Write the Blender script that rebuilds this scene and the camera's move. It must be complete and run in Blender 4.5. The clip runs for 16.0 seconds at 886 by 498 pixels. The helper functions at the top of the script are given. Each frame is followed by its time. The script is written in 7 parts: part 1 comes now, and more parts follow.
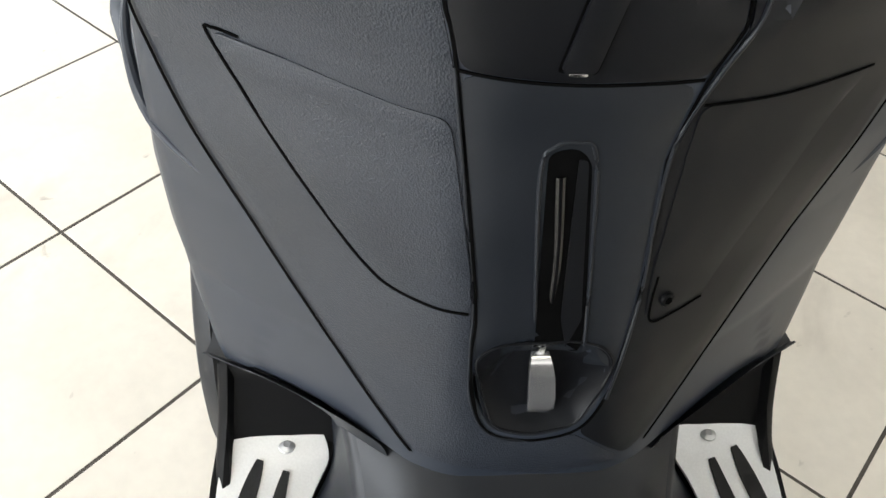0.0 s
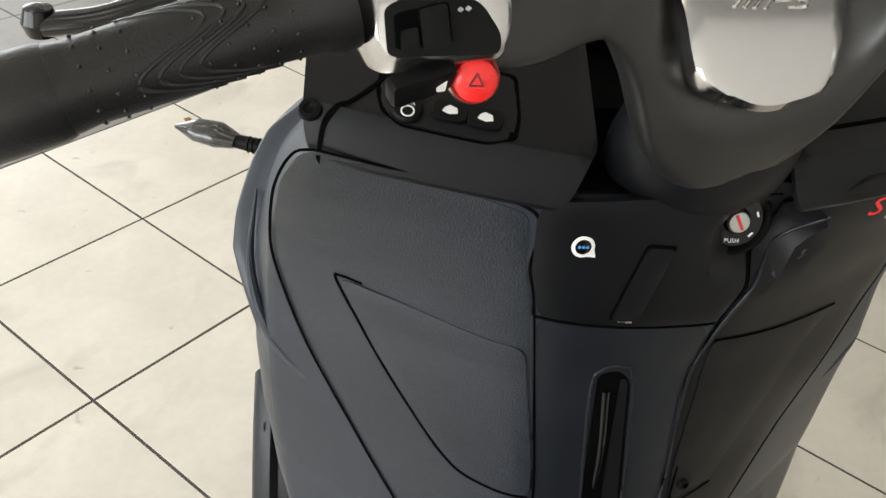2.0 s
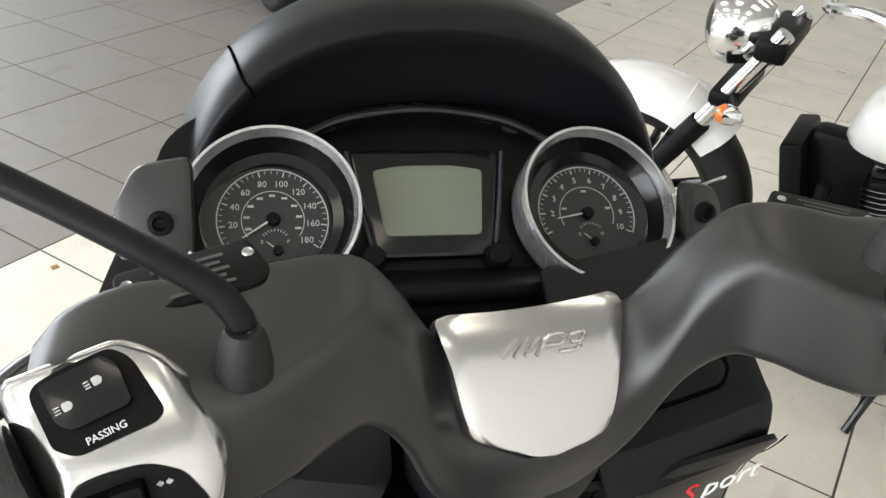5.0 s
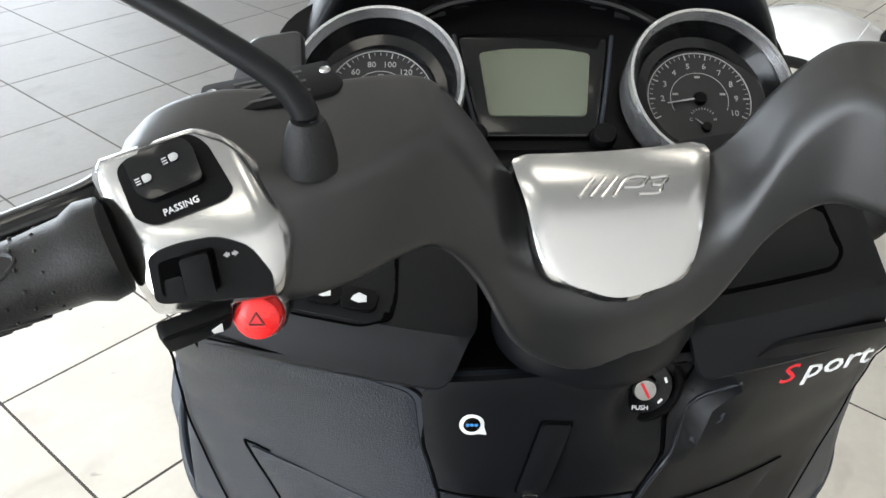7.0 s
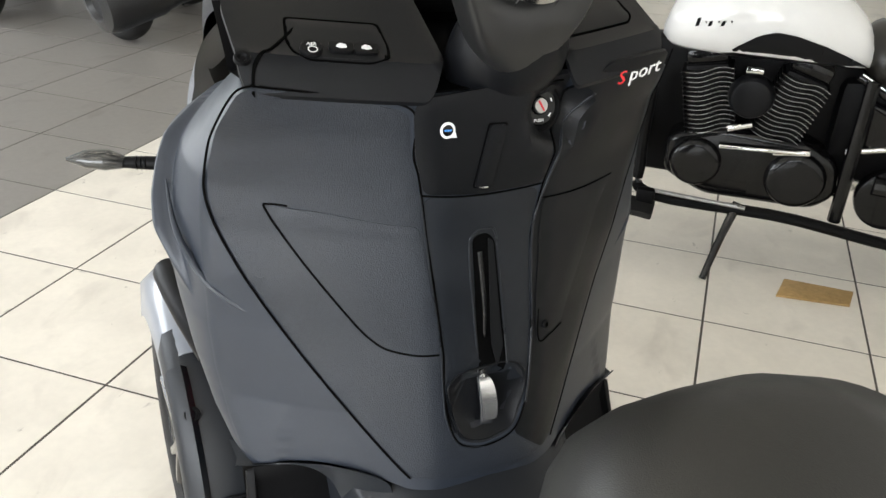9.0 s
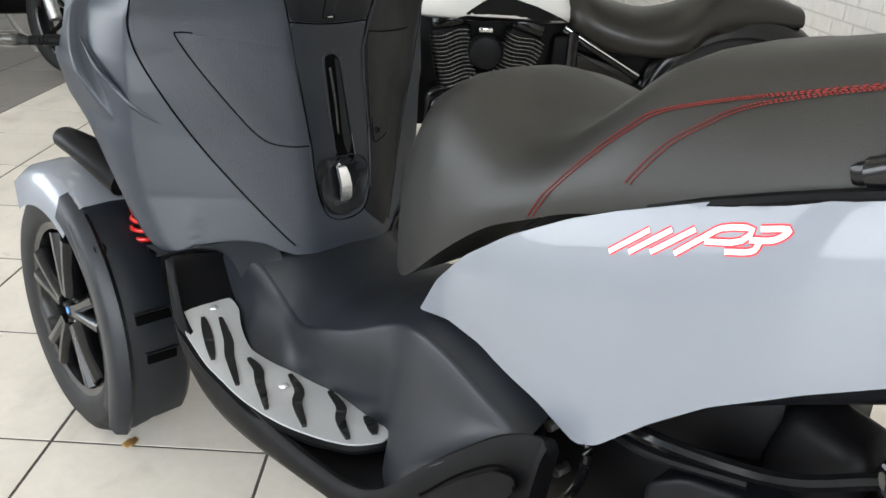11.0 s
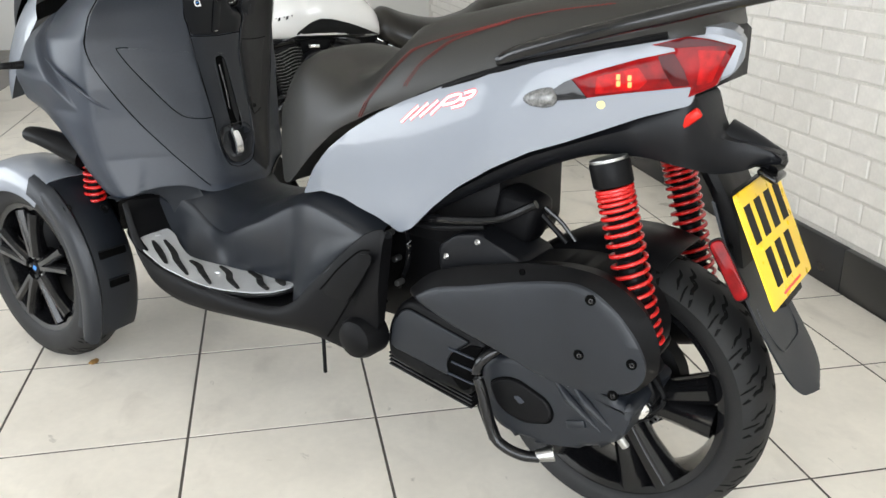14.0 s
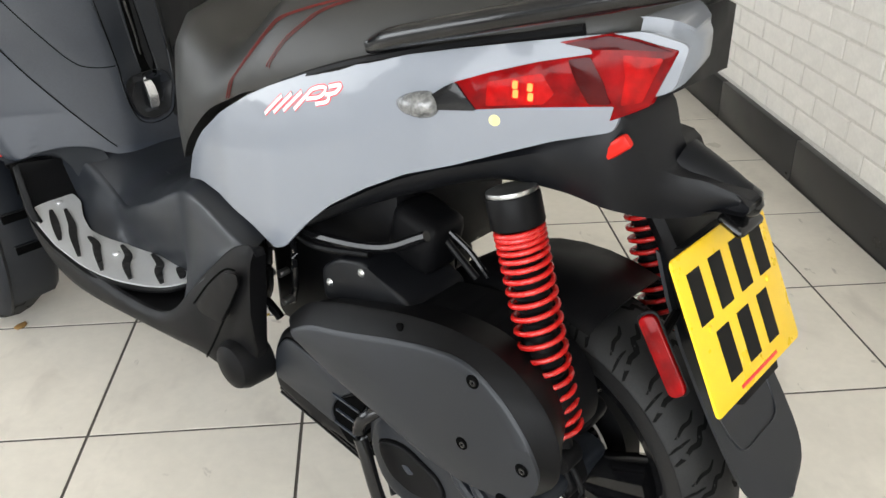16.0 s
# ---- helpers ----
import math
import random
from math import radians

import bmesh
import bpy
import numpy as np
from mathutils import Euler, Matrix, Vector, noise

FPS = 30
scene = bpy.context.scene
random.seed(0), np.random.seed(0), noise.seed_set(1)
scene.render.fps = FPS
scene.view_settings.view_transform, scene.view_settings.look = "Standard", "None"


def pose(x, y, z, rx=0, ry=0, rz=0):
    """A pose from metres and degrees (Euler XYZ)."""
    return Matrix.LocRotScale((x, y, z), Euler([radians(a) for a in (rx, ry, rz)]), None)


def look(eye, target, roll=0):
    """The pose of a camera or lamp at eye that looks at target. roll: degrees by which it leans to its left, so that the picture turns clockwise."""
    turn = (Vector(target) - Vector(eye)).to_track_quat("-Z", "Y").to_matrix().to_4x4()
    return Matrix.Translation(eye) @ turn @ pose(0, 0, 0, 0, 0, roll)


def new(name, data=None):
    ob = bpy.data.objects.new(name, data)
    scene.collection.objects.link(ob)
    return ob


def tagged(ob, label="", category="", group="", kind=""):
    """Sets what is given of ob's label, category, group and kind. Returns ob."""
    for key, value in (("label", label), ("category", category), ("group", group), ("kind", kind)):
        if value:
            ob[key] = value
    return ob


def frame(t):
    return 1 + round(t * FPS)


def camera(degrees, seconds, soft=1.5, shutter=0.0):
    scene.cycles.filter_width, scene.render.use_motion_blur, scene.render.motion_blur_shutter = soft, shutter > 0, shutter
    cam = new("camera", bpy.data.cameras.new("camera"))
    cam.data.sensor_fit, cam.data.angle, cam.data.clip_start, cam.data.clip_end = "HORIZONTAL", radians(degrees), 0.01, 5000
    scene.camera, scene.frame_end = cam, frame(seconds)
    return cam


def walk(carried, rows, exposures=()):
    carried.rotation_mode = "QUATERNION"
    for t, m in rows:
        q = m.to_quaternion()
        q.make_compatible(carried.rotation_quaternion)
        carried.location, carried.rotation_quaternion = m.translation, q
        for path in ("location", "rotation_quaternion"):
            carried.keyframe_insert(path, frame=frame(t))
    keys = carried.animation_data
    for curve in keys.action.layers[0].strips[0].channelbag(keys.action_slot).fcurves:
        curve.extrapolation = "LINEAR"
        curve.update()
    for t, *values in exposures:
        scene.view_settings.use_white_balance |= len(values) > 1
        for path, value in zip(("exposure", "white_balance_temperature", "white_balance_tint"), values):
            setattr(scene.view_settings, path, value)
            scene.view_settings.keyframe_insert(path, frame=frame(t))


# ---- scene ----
cam = camera(54.0, 16.0)
PATH = [
    (0, (-0.11, 0.698, 1.062), (0.069, 2.07, -0.382), 4.9),
    (0.5, (-0.13, 0.67, 1.104), (0.036, 2.12, -0.263), 4.2),
    (1, (-0.151, 0.652, 1.138), (0.041, 2.149, -0.174), 4.6),
    (1.5, (-0.177, 0.624, 1.176), (0.063, 2.165, -0.077), 5.9),
    (2, (-0.208, 0.625, 1.194), (0.06, 2.213, 0.008), 6.8),
    (2.5, (-0.213, 0.636, 1.213), (0.09, 2.265, 0.092), 6.3),
    (3, (-0.205, 0.641, 1.238), (0.146, 2.318, 0.206), 5.9),
    (3.5, (-0.199, 0.644, 1.258), (0.216, 2.352, 0.304), 5.6),
    (4, (-0.185, 0.654, 1.296), (0.276, 2.347, 0.336), 6.2),
    (4.2, (-0.175, 0.678, 1.312), (0.313, 2.341, 0.314), 7.0),
    (6.5, (-0.062, 0.744, 1.286), (0.175, 2.422, 0.224), 2.7),
    (6.8, (-0.068, 0.701, 1.266), (0.066, 2.383, 0.192), 2.3),
    (7, (-0.085, 0.673, 1.255), (0.013, 2.348, 0.167), 1.6),
    (7.5, (-0.156, 0.599, 1.246), (-0.041, 2.27, 0.152), 2.5),
    (8, (-0.255, 0.518, 1.243), (-0.017, 2.177, 0.151), 2.7),
    (8.5, (-0.329, 0.457, 1.216), (0.194, 2.07, 0.155), 2.5),
    (8.8, (-0.377, 0.392, 1.171), (0.339, 1.997, 0.217), 2.1),
    (9, (-0.39, 0.373, 1.133), (0.415, 1.968, 0.235), 3.3),
    (9.5, (-0.452, 0.312, 1.041), (0.471, 1.909, 0.268), 3.9),
    (9.9, (-0.521, 0.254, 0.989), (0.525, 1.775, 0.22), 3.7),
    (10, (-0.54, 0.236, 0.985), (0.535, 1.731, 0.203), 3.6),
    (10.2, (-0.582, 0.206, 0.976), (0.557, 1.645, 0.181), 3.6),
    (12.3, (-1.09, -0.285, 0.987), (0.323, 0.943, 0.284), 2.8),
    (12.5, (-1.152, -0.315, 0.995), (0.289, 0.88, 0.29), 2.4),
    (13, (-1.273, -0.398, 1.011), (0.208, 0.745, 0.303), 1.5),
    (13.5, (-1.329, -0.457, 1.013), (0.188, 0.654, 0.331), 0.1),
    (14, (-1.302, -0.452, 1.002), (0.234, 0.631, 0.318), -0.4),
    (14.5, (-1.184, -0.435, 0.988), (0.335, 0.613, 0.216), -1.1),
    (15, (-1.031, -0.418, 0.986), (0.45, 0.621, 0.133), -0.9),
    (15.5, (-0.918, -0.426, 0.988), (0.49, 0.682, 0.099), -0.7),
    (16, (-0.823, -0.446, 1.066), (0.498, 0.732, 0.135), -0.6),
]
walk(cam, [(t, look(eye, target, roll)) for t, eye, target, roll in PATH], [(0, 0.22, 6600, 10), (0.5, -0.12, 6750, 10), (1.5, -0.19, 6850, 10), (2.5, -0.23, 6800, 10), (3.5, 0.13, 6650, 10), (4, 0.20, 6600, 10), (6.5, 0.12, 6550, 10), (7, 0.12, 6250, 10), (8.5, -0.33, 6900, 10), (9, 0.08, 6600, 10), (9.5, 0.34, 5800, 10), (9.8, 0.16, 5850, 10), (10.2, 0.02, 6300, 10), (12.5, -0.09, 6540, 10), (14.5, -0.11, 6490, 10), (16, -0.19, 6640, 10)])

# ---- world and lights ----
TILE, TU, TV, TO = 0.40, Vector((.7231, -.6910, 0)), Vector((.6910, .7231, 0)), Vector((-.3108, .9115, 0))


def at_tile(i, j, z=0.0):
    """World place of the tile grid's corner (i, j)."""
    return TO + TU * (TILE * i) + TV * (TILE * j) + Vector((0, 0, z))


ROOM = Matrix(((TU.x, TV.x, 0, TO.x), (TU.y, TV.y, 0, TO.y), (0, 0, 1, 0), (0, 0, 0, 1)))
WALL_U = 4.55 * TILE
LOW_U, HIGH_V, LOW_V, CEIL = -17 * TILE, 18 * TILE, -11 * TILE, 3.0

world = bpy.data.worlds.new("world")
scene.world = world
world.use_nodes = True
sky = world.node_tree.nodes.new("ShaderNodeTexSky")
sky.sky_type, sky.sun_disc, sky.sun_elevation, sky.sun_rotation = "NISHITA", False, radians(35), radians(200)
world.node_tree.links.new(sky.outputs[0], world.node_tree.nodes["Background"].inputs[0])
world.node_tree.nodes["Background"].inputs[1].default_value = 0.10


def area(name, m, sx, sy, watts, colour):
    data = bpy.data.lights.new(name, "AREA")
    data.shape, data.size, data.size_y, data.energy, data.color = "RECTANGLE", sx, sy, watts, colour
    ob = new(name, data)
    ob.matrix_world = m
    return ob


# daylight through the shop window, on the open side of the room behind the camera
area("window_daylight", ROOM @ look((-2.2, LOW_V + .12, 1.45), (-2.2, 3.0, 1.0)), 6.8, 2.3, 420, (.90, .95, 1.0))
# Lamp added at an unseen side window to brighten the left.
area("side_window_fill", ROOM @ look((LOW_U + .12, 1.0, 1.5), (3, 1.0, .3)), 6.0, 2.2, 300, (.90, .95, 1.0))

# ---- materials ----


def mat(name, colour, rough=.5, metal=0.0, grain=0, grain_amt=.0, bump=0.0, bump_scale=200, spec=.5, coat=0.0,
        stain=0.0, stain_scale=6, per_object=0.0, transmission=0.0, emission=0.0, bump_dist=.002, voronoi=False):
    m = bpy.data.materials.new(name)
    m.use_nodes = True
    nt = m.node_tree
    b = nt.nodes["Principled BSDF"]
    c = (*colour, 1)
    b.inputs["Base Color"].default_value = c
    b.inputs["Roughness"].default_value, b.inputs["Metallic"].default_value = rough, metal
    b.inputs["Specular IOR Level"].default_value = spec
    b.inputs["Coat Weight"].default_value, b.inputs["Coat Roughness"].default_value = coat, .04
    b.inputs["Transmission Weight"].default_value = transmission
    if emission:
        b.inputs["Emission Color"].default_value, b.inputs["Emission Strength"].default_value = c, emission
    co = nt.nodes.new("ShaderNodeTexCoord")
    sock = None

    def scaled(value, factor, lo):
        """Multiplies the colour so far by 1 - lo .. 1 + lo as value goes from 0 to 1."""
        mr = nt.nodes.new("ShaderNodeMapRange")
        mr.inputs["From Min"].default_value, mr.inputs["From Max"].default_value = factor
        mr.inputs["To Min"].default_value, mr.inputs["To Max"].default_value = 1 - lo, 1 + lo * .6
        nt.links.new(value, mr.inputs["Value"])
        mix = nt.nodes.new("ShaderNodeMix")
        mix.data_type, mix.blend_type = "RGBA", "MULTIPLY"
        mix.inputs["Factor"].default_value = 1
        if sock is None:
            mix.inputs["A"].default_value = c
        else:
            nt.links.new(sock, mix.inputs["A"])
        nt.links.new(mr.outputs[0], mix.inputs["B"])
        return mix.outputs["Result"]

    if stain:
        n = nt.nodes.new("ShaderNodeTexNoise")
        n.inputs["Scale"].default_value, n.inputs["Detail"].default_value = stain_scale, 5
        nt.links.new(co.outputs["Object"], n.inputs["Vector"])
        sock = scaled(n.outputs["Fac"], (.3, .7), stain)
        rr = nt.nodes.new("ShaderNodeMapRange")
        rr.inputs["To Min"].default_value, rr.inputs["To Max"].default_value = max(.02, rough - .12), min(1, rough + .12)
        nt.links.new(n.outputs["Fac"], rr.inputs["Value"])
        nt.links.new(rr.outputs[0], b.inputs["Roughness"])
    if grain_amt:
        n = nt.nodes.new("ShaderNodeTexNoise")
        n.inputs["Scale"].default_value, n.inputs["Detail"].default_value = grain, 3
        nt.links.new(co.outputs["Object"], n.inputs["Vector"])
        sock = scaled(n.outputs["Fac"], (.25, .75), grain_amt)
    if per_object:
        oi = nt.nodes.new("ShaderNodeObjectInfo")
        sock = scaled(oi.outputs["Random"], (0, 1), per_object)
    if sock is not None:
        nt.links.new(sock, b.inputs["Base Color"])
    if bump:
        if voronoi:
            n = nt.nodes.new("ShaderNodeTexVoronoi")
            n.inputs["Scale"].default_value = bump_scale
            out = n.outputs["Distance"]
        else:
            n = nt.nodes.new("ShaderNodeTexNoise")
            n.inputs["Scale"].default_value, n.inputs["Detail"].default_value = bump_scale, 4
            out = n.outputs["Fac"]
        nt.links.new(co.outputs["Object"], n.inputs["Vector"])
        bp = nt.nodes.new("ShaderNodeBump")
        bp.inputs["Strength"].default_value, bp.inputs["Distance"].default_value = bump, bump_dist
        nt.links.new(out, bp.inputs["Height"])
        nt.links.new(bp.outputs[0], b.inputs["Normal"])
    return m


M = dict(
    tile=mat("cream_glazed_tile", (.77, .725, .645), .32, stain=.08, stain_scale=5, grain=55, grain_amt=.04, per_object=.035, bump=.06, bump_scale=14, spec=.45),
    tile_grey=mat("grey_glazed_tile", (.23, .216, .200), .50, stain=.07, stain_scale=7, grain=60, grain_amt=.06, per_object=.05, bump=.06, bump_scale=14),
    grout=mat("dark_grout", (.085, .075, .065), .9, grain=120, grain_amt=.3),
    brick=mat("white_painted_brick", (.80, .775, .73), .62, stain=.05, stain_scale=18, grain=90, grain_amt=.05, per_object=.05, bump=.55, bump_scale=60, bump_dist=.004),
    mortar=mat("grey_mortar", (.66, .635, .59), .85, grain=150, grain_amt=.15, bump=.4, bump_scale=150),
    board=mat("black_gloss_skirting", (.016, .016, .017), .32, stain=.2, stain_scale=10),
    plaster=mat("pale_plaster", (.70, .69, .66), .85, stain=.06, stain_scale=2, bump=.1, bump_scale=90),
    ceiling=mat("grey_ceiling", (.42, .42, .41), .9, stain=.04, stain_scale=2),
    lightpanel=mat("glowing_panel", (1, .93, .80), .5, emission=3.4),
    glass=mat("window_glass", (1, 1, 1), .02, transmission=1.0),
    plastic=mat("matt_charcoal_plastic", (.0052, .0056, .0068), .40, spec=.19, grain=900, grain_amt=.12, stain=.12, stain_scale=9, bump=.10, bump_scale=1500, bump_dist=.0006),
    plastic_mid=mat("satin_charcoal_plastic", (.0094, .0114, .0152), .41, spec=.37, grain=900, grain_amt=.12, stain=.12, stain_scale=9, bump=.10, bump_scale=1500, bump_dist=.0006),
    plastic_grey=mat("satin_graphite_plastic", (.0212, .0264, .0370), .40, spec=.46, grain=900, grain_amt=.10, stain=.10, stain_scale=8, bump=.08, bump_scale=1500, bump_dist=.0006),
    plastic_bar=mat("matt_grained_bar_plastic", (.0150, .0150, .0150), .37, spec=.58, grain=900, grain_amt=.12, stain=.14, stain_scale=11, bump=.12, bump_scale=1200, bump_dist=.0006),
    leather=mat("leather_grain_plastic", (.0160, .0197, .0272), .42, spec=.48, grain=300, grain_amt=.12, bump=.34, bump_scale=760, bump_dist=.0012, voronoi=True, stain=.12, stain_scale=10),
    black=mat("black_plastic", (.0040, .0040, .0045), .45, spec=.11, grain=500, grain_amt=.2, stain=.2, stain_scale=14),
    gloss_black=mat("gloss_black_paint", (.0045, .0045, .0050), .16, coat=.15, spec=.28, stain=.15, stain_scale=20),
    # Near-black for dark joints; also paints the shade of slots and holes.
    void=mat("joint_shade_black", (.003, .003, .003), .9, spec=.0, grain=100, grain_amt=.2),
    grey_paint=mat("light_grey_gloss_paint", (.175, .190, .218), .36, coat=.5, stain=.03, stain_scale=5, grain=1800, grain_amt=.03),
    silver=mat("brushed_silver", (.52, .515, .51), .20, metal=1.0, grain=600, grain_amt=.03),
    chrome=mat("chrome", (.80, .80, .80), .10, metal=1.0, stain=.05, stain_scale=25),
    alu=mat("brushed_aluminium", (.72, .73, .74), .36, metal=.55, grain=500, grain_amt=.06, stain=.06, stain_scale=14),
    steel=mat("dull_steel", (.42, .42, .41), .38, metal=1.0, stain=.25, stain_scale=50),
    rubber=mat("tyre_rubber", (.0095, .0095, .0098), .62, spec=.34, grain=350, grain_amt=.2, stain=.25, stain_scale=16, bump=.15, bump_scale=500),
    groove=mat("groove_shade_rubber", (.0035, .0035, .0035), .85, spec=.10, grain=300, grain_amt=.2),
    grip=mat("grip_rubber", (.0065, .0065, .0072), .40, spec=.42, grain=400, grain_amt=.2, bump=.15, bump_scale=900),
    red=mat("red_gloss_paint", (.50, .012, .010), .28, coat=.3, stain=.10, stain_scale=40),
    lacquer=mat("black_lacquer", (.004, .004, .0045), .20, coat=.15, spec=.4, stain=.1, stain_scale=30),
    thread=mat("dark_red_thread", (0.153, 0.010, 0.007), .6, grain=900, grain_amt=.2),
    ring=mat("satin_bright_ring", (.78, .78, .79), .20, metal=.9, stain=.03, stain_scale=30),
    red_button=mat("red_button_plastic", (.78, .02, .02), .30, stain=.05, stain_scale=60),
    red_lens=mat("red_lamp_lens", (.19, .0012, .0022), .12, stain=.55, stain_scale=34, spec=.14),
    # Dark and bright copies of the lens red paint its dim and lit zones.
    red_shaded=mat("shaded_red_lens", (.055, .001, .0015), .12, stain=.3, stain_scale=40, spec=.16),
    red_lit=mat("lit_red_lens", (.34, .0035, .0035), .14, stain=.45, stain_scale=60, spec=.12),
    red_reflector=mat("orange_red_reflector", (.55, .014, .008), .20, stain=.25, stain_scale=90, spec=.25),
    red_glow=mat("lit_red_lamp", (1, .10, .02), .3, emission=5),
    clear_lens=mat("clear_lamp_lens", (.15, .15, .147), .10, coat=.6, stain=.6, stain_scale=160, bump=.6, bump_scale=260),
    smoked_lens=mat("smoked_lamp_lens", (.035, .035, .033), .10, coat=.6, stain=.3, stain_scale=120, bump=.3, bump_scale=160),
    orange=mat("orange_lens", (.8, .16, .01), .2, coat=.5, stain=.1, stain_scale=60),
    lcd=mat("grey_green_display", (.15, .17, .125), .45, stain=.03, stain_scale=10),
    dial=mat("black_dial_face", (.010, .010, .012), .5, grain=300, grain_amt=.15),
    print_grey=mat("grey_print", (.40, .40, .40), .5, stain=.05, stain_scale=80),
    print_dim=mat("dim_raised_print", (.06, .06, .06), .5, stain=.2, stain_scale=80),
    white=mat("white_print", (.80, .80, .80), .5, stain=.05, stain_scale=80),
    red_print=mat("red_print", (.70, .02, .03), .4, stain=.05, stain_scale=80),
    blue=mat("blue_enamel", (.06, .25, .65), .3, stain=.1, stain_scale=80),
    plate=mat("yellow_reflective_plate", (.86, .56, .015), .30, stain=.04, stain_scale=25, grain=700, grain_amt=.03),
    sticker=mat("pale_yellow_sticker", (.80, .72, .30), .5, stain=.1, stain_scale=200),
    seat=mat("black_seat_vinyl", (.0160, .0154, .0132), .44, spec=.48, grain=600, grain_amt=.15, stain=.12, stain_scale=6, bump=.22, bump_scale=900, bump_dist=.0007, voronoi=True),
    saddle=mat("glossy_black_vinyl", (.0100, .0088, .0070), .34, spec=.5, grain=500, grain_amt=.15, stain=.15, stain_scale=8),
    white_paint=mat("white_gloss_paint", (.78, .78, .77), .2, coat=.6, stain=.03, stain_scale=5),
    card=mat("brown_cardboard", (.42, .27, .11), .85, grain=90, grain_amt=.2, stain=.15),
    leaf=mat("dry_leaf", (.36, .20, .06), .8, grain=90, grain_amt=.3),
)



def scuffs(m, colour, scale, lo, hi, amount):
    """Faint dark smears and grains of dirt with a shape of their own over a material."""
    nt = m.node_tree
    b = nt.nodes["Principled BSDF"]
    before = b.inputs["Base Color"].links[0].from_socket
    oi = nt.nodes.new("ShaderNodeObjectInfo")
    co = nt.nodes.new("ShaderNodeTexCoord")
    add = nt.nodes.new("ShaderNodeVectorMath")
    add.operation = "MULTIPLY_ADD"
    add.inputs[1].default_value = (1, .55, 1)
    nt.links.new(co.outputs["Object"], add.inputs[0])
    nt.links.new(oi.outputs["Location"], add.inputs[2])
    n = nt.nodes.new("ShaderNodeTexNoise")
    n.inputs["Scale"].default_value, n.inputs["Detail"].default_value, n.inputs["Distortion"].default_value = scale, 6, .6
    nt.links.new(add.outputs[0], n.inputs["Vector"])
    mr = nt.nodes.new("ShaderNodeMapRange")
    mr.inputs["From Min"].default_value, mr.inputs["From Max"].default_value, mr.inputs["To Max"].default_value = lo, hi, amount
    nt.links.new(n.outputs["Fac"], mr.inputs["Value"])
    mix = nt.nodes.new("ShaderNodeMix")
    mix.data_type = "RGBA"
    nt.links.new(mr.outputs[0], mix.inputs["Factor"])
    nt.links.new(before, mix.inputs["A"])
    mix.inputs["B"].default_value = (*colour, 1)
    nt.links.new(mix.outputs["Result"], b.inputs["Base Color"])


scuffs(M["tile"], (.42, .38, .33), 7, .57, .75, .45)
scuffs(M["tile"], (.22, .19, .16), 26, .68, .74, .45)
scuffs(M["tile_grey"], (.12, .11, .10), 8, .58, .75, .4)
scuffs(M["seat"], (.05, .05, .048), 9, .60, .78, .25)
scuffs(M["plastic_grey"], (.05, .055, .065), 5, .58, .80, .22)

# ---- mesh helpers ----
from mathutils.geometry import delaunay_2d_cdt


def mesh_ob(name, bm, material, smooth=True, angle=35):
    me = bpy.data.meshes.new(name)
    bmesh.ops.recalc_face_normals(bm, faces=bm.faces)
    if smooth:
        lim = radians(angle)
        for f in bm.faces:
            f.smooth = True
        for e in bm.edges:
            if len(e.link_faces) == 2 and e.calc_face_angle(0) > lim:
                e.smooth = False
    bm.to_mesh(me)
    bm.free()
    me.materials.append(material)
    return new(name, me)


def part(name, bm, material, parent, label="", smooth=True, angle=35):
    ob = mesh_ob(name, bm, material, smooth, angle)
    ob.parent = parent
    if label:
        ob["label"] = label
    return ob


def thing(name, label, category, group="", kind="", m=None):
    ob = new(name)
    ob.empty_display_size = .05
    if m is not None:
        ob.matrix_world = m
    return tagged(ob, label, category, group, kind)


def box_bm(sx, sy, sz, m=None, bevel=0.0, seg=2):
    bm = bmesh.new()
    bmesh.ops.create_cube(bm, size=1, matrix=Matrix.Diagonal((sx, sy, sz, 1)))
    if bevel:
        bmesh.ops.bevel(bm, geom=list(bm.edges), offset=bevel, segments=seg, affect="EDGES", profile=.5)
    if m is not None:
        bm.transform(m)
    return bm


def frame_on(p, axis, up=(0, 0, 1)):
    """A matrix at p whose z lies along axis."""
    z = Vector(axis).normalized()
    u = Vector(up)
    if abs(z.dot(u.normalized())) > .98:
        u = Vector((0, 1, 0))
    x = u.cross(z).normalized()
    y = z.cross(x)
    m = Matrix((x, y, z)).transposed().to_4x4()
    m.translation = Vector(p)
    return m


def cyl_bm(p, q, r, r2=None, n=20, bevel=0.0):
    p, q = Vector(p), Vector(q)
    bm = bmesh.new()
    d = (q - p).length
    bmesh.ops.create_cone(bm, cap_ends=True, segments=n, radius1=r, radius2=r if r2 is None else r2, depth=d)
    if bevel:
        es = [e for e in bm.edges if abs(e.verts[0].co.z - e.verts[1].co.z) < 1e-6]
        bmesh.ops.bevel(bm, geom=es, offset=bevel, segments=2, affect="EDGES", profile=.5)
    bm.transform(frame_on((p + q) / 2, q - p))
    return bm


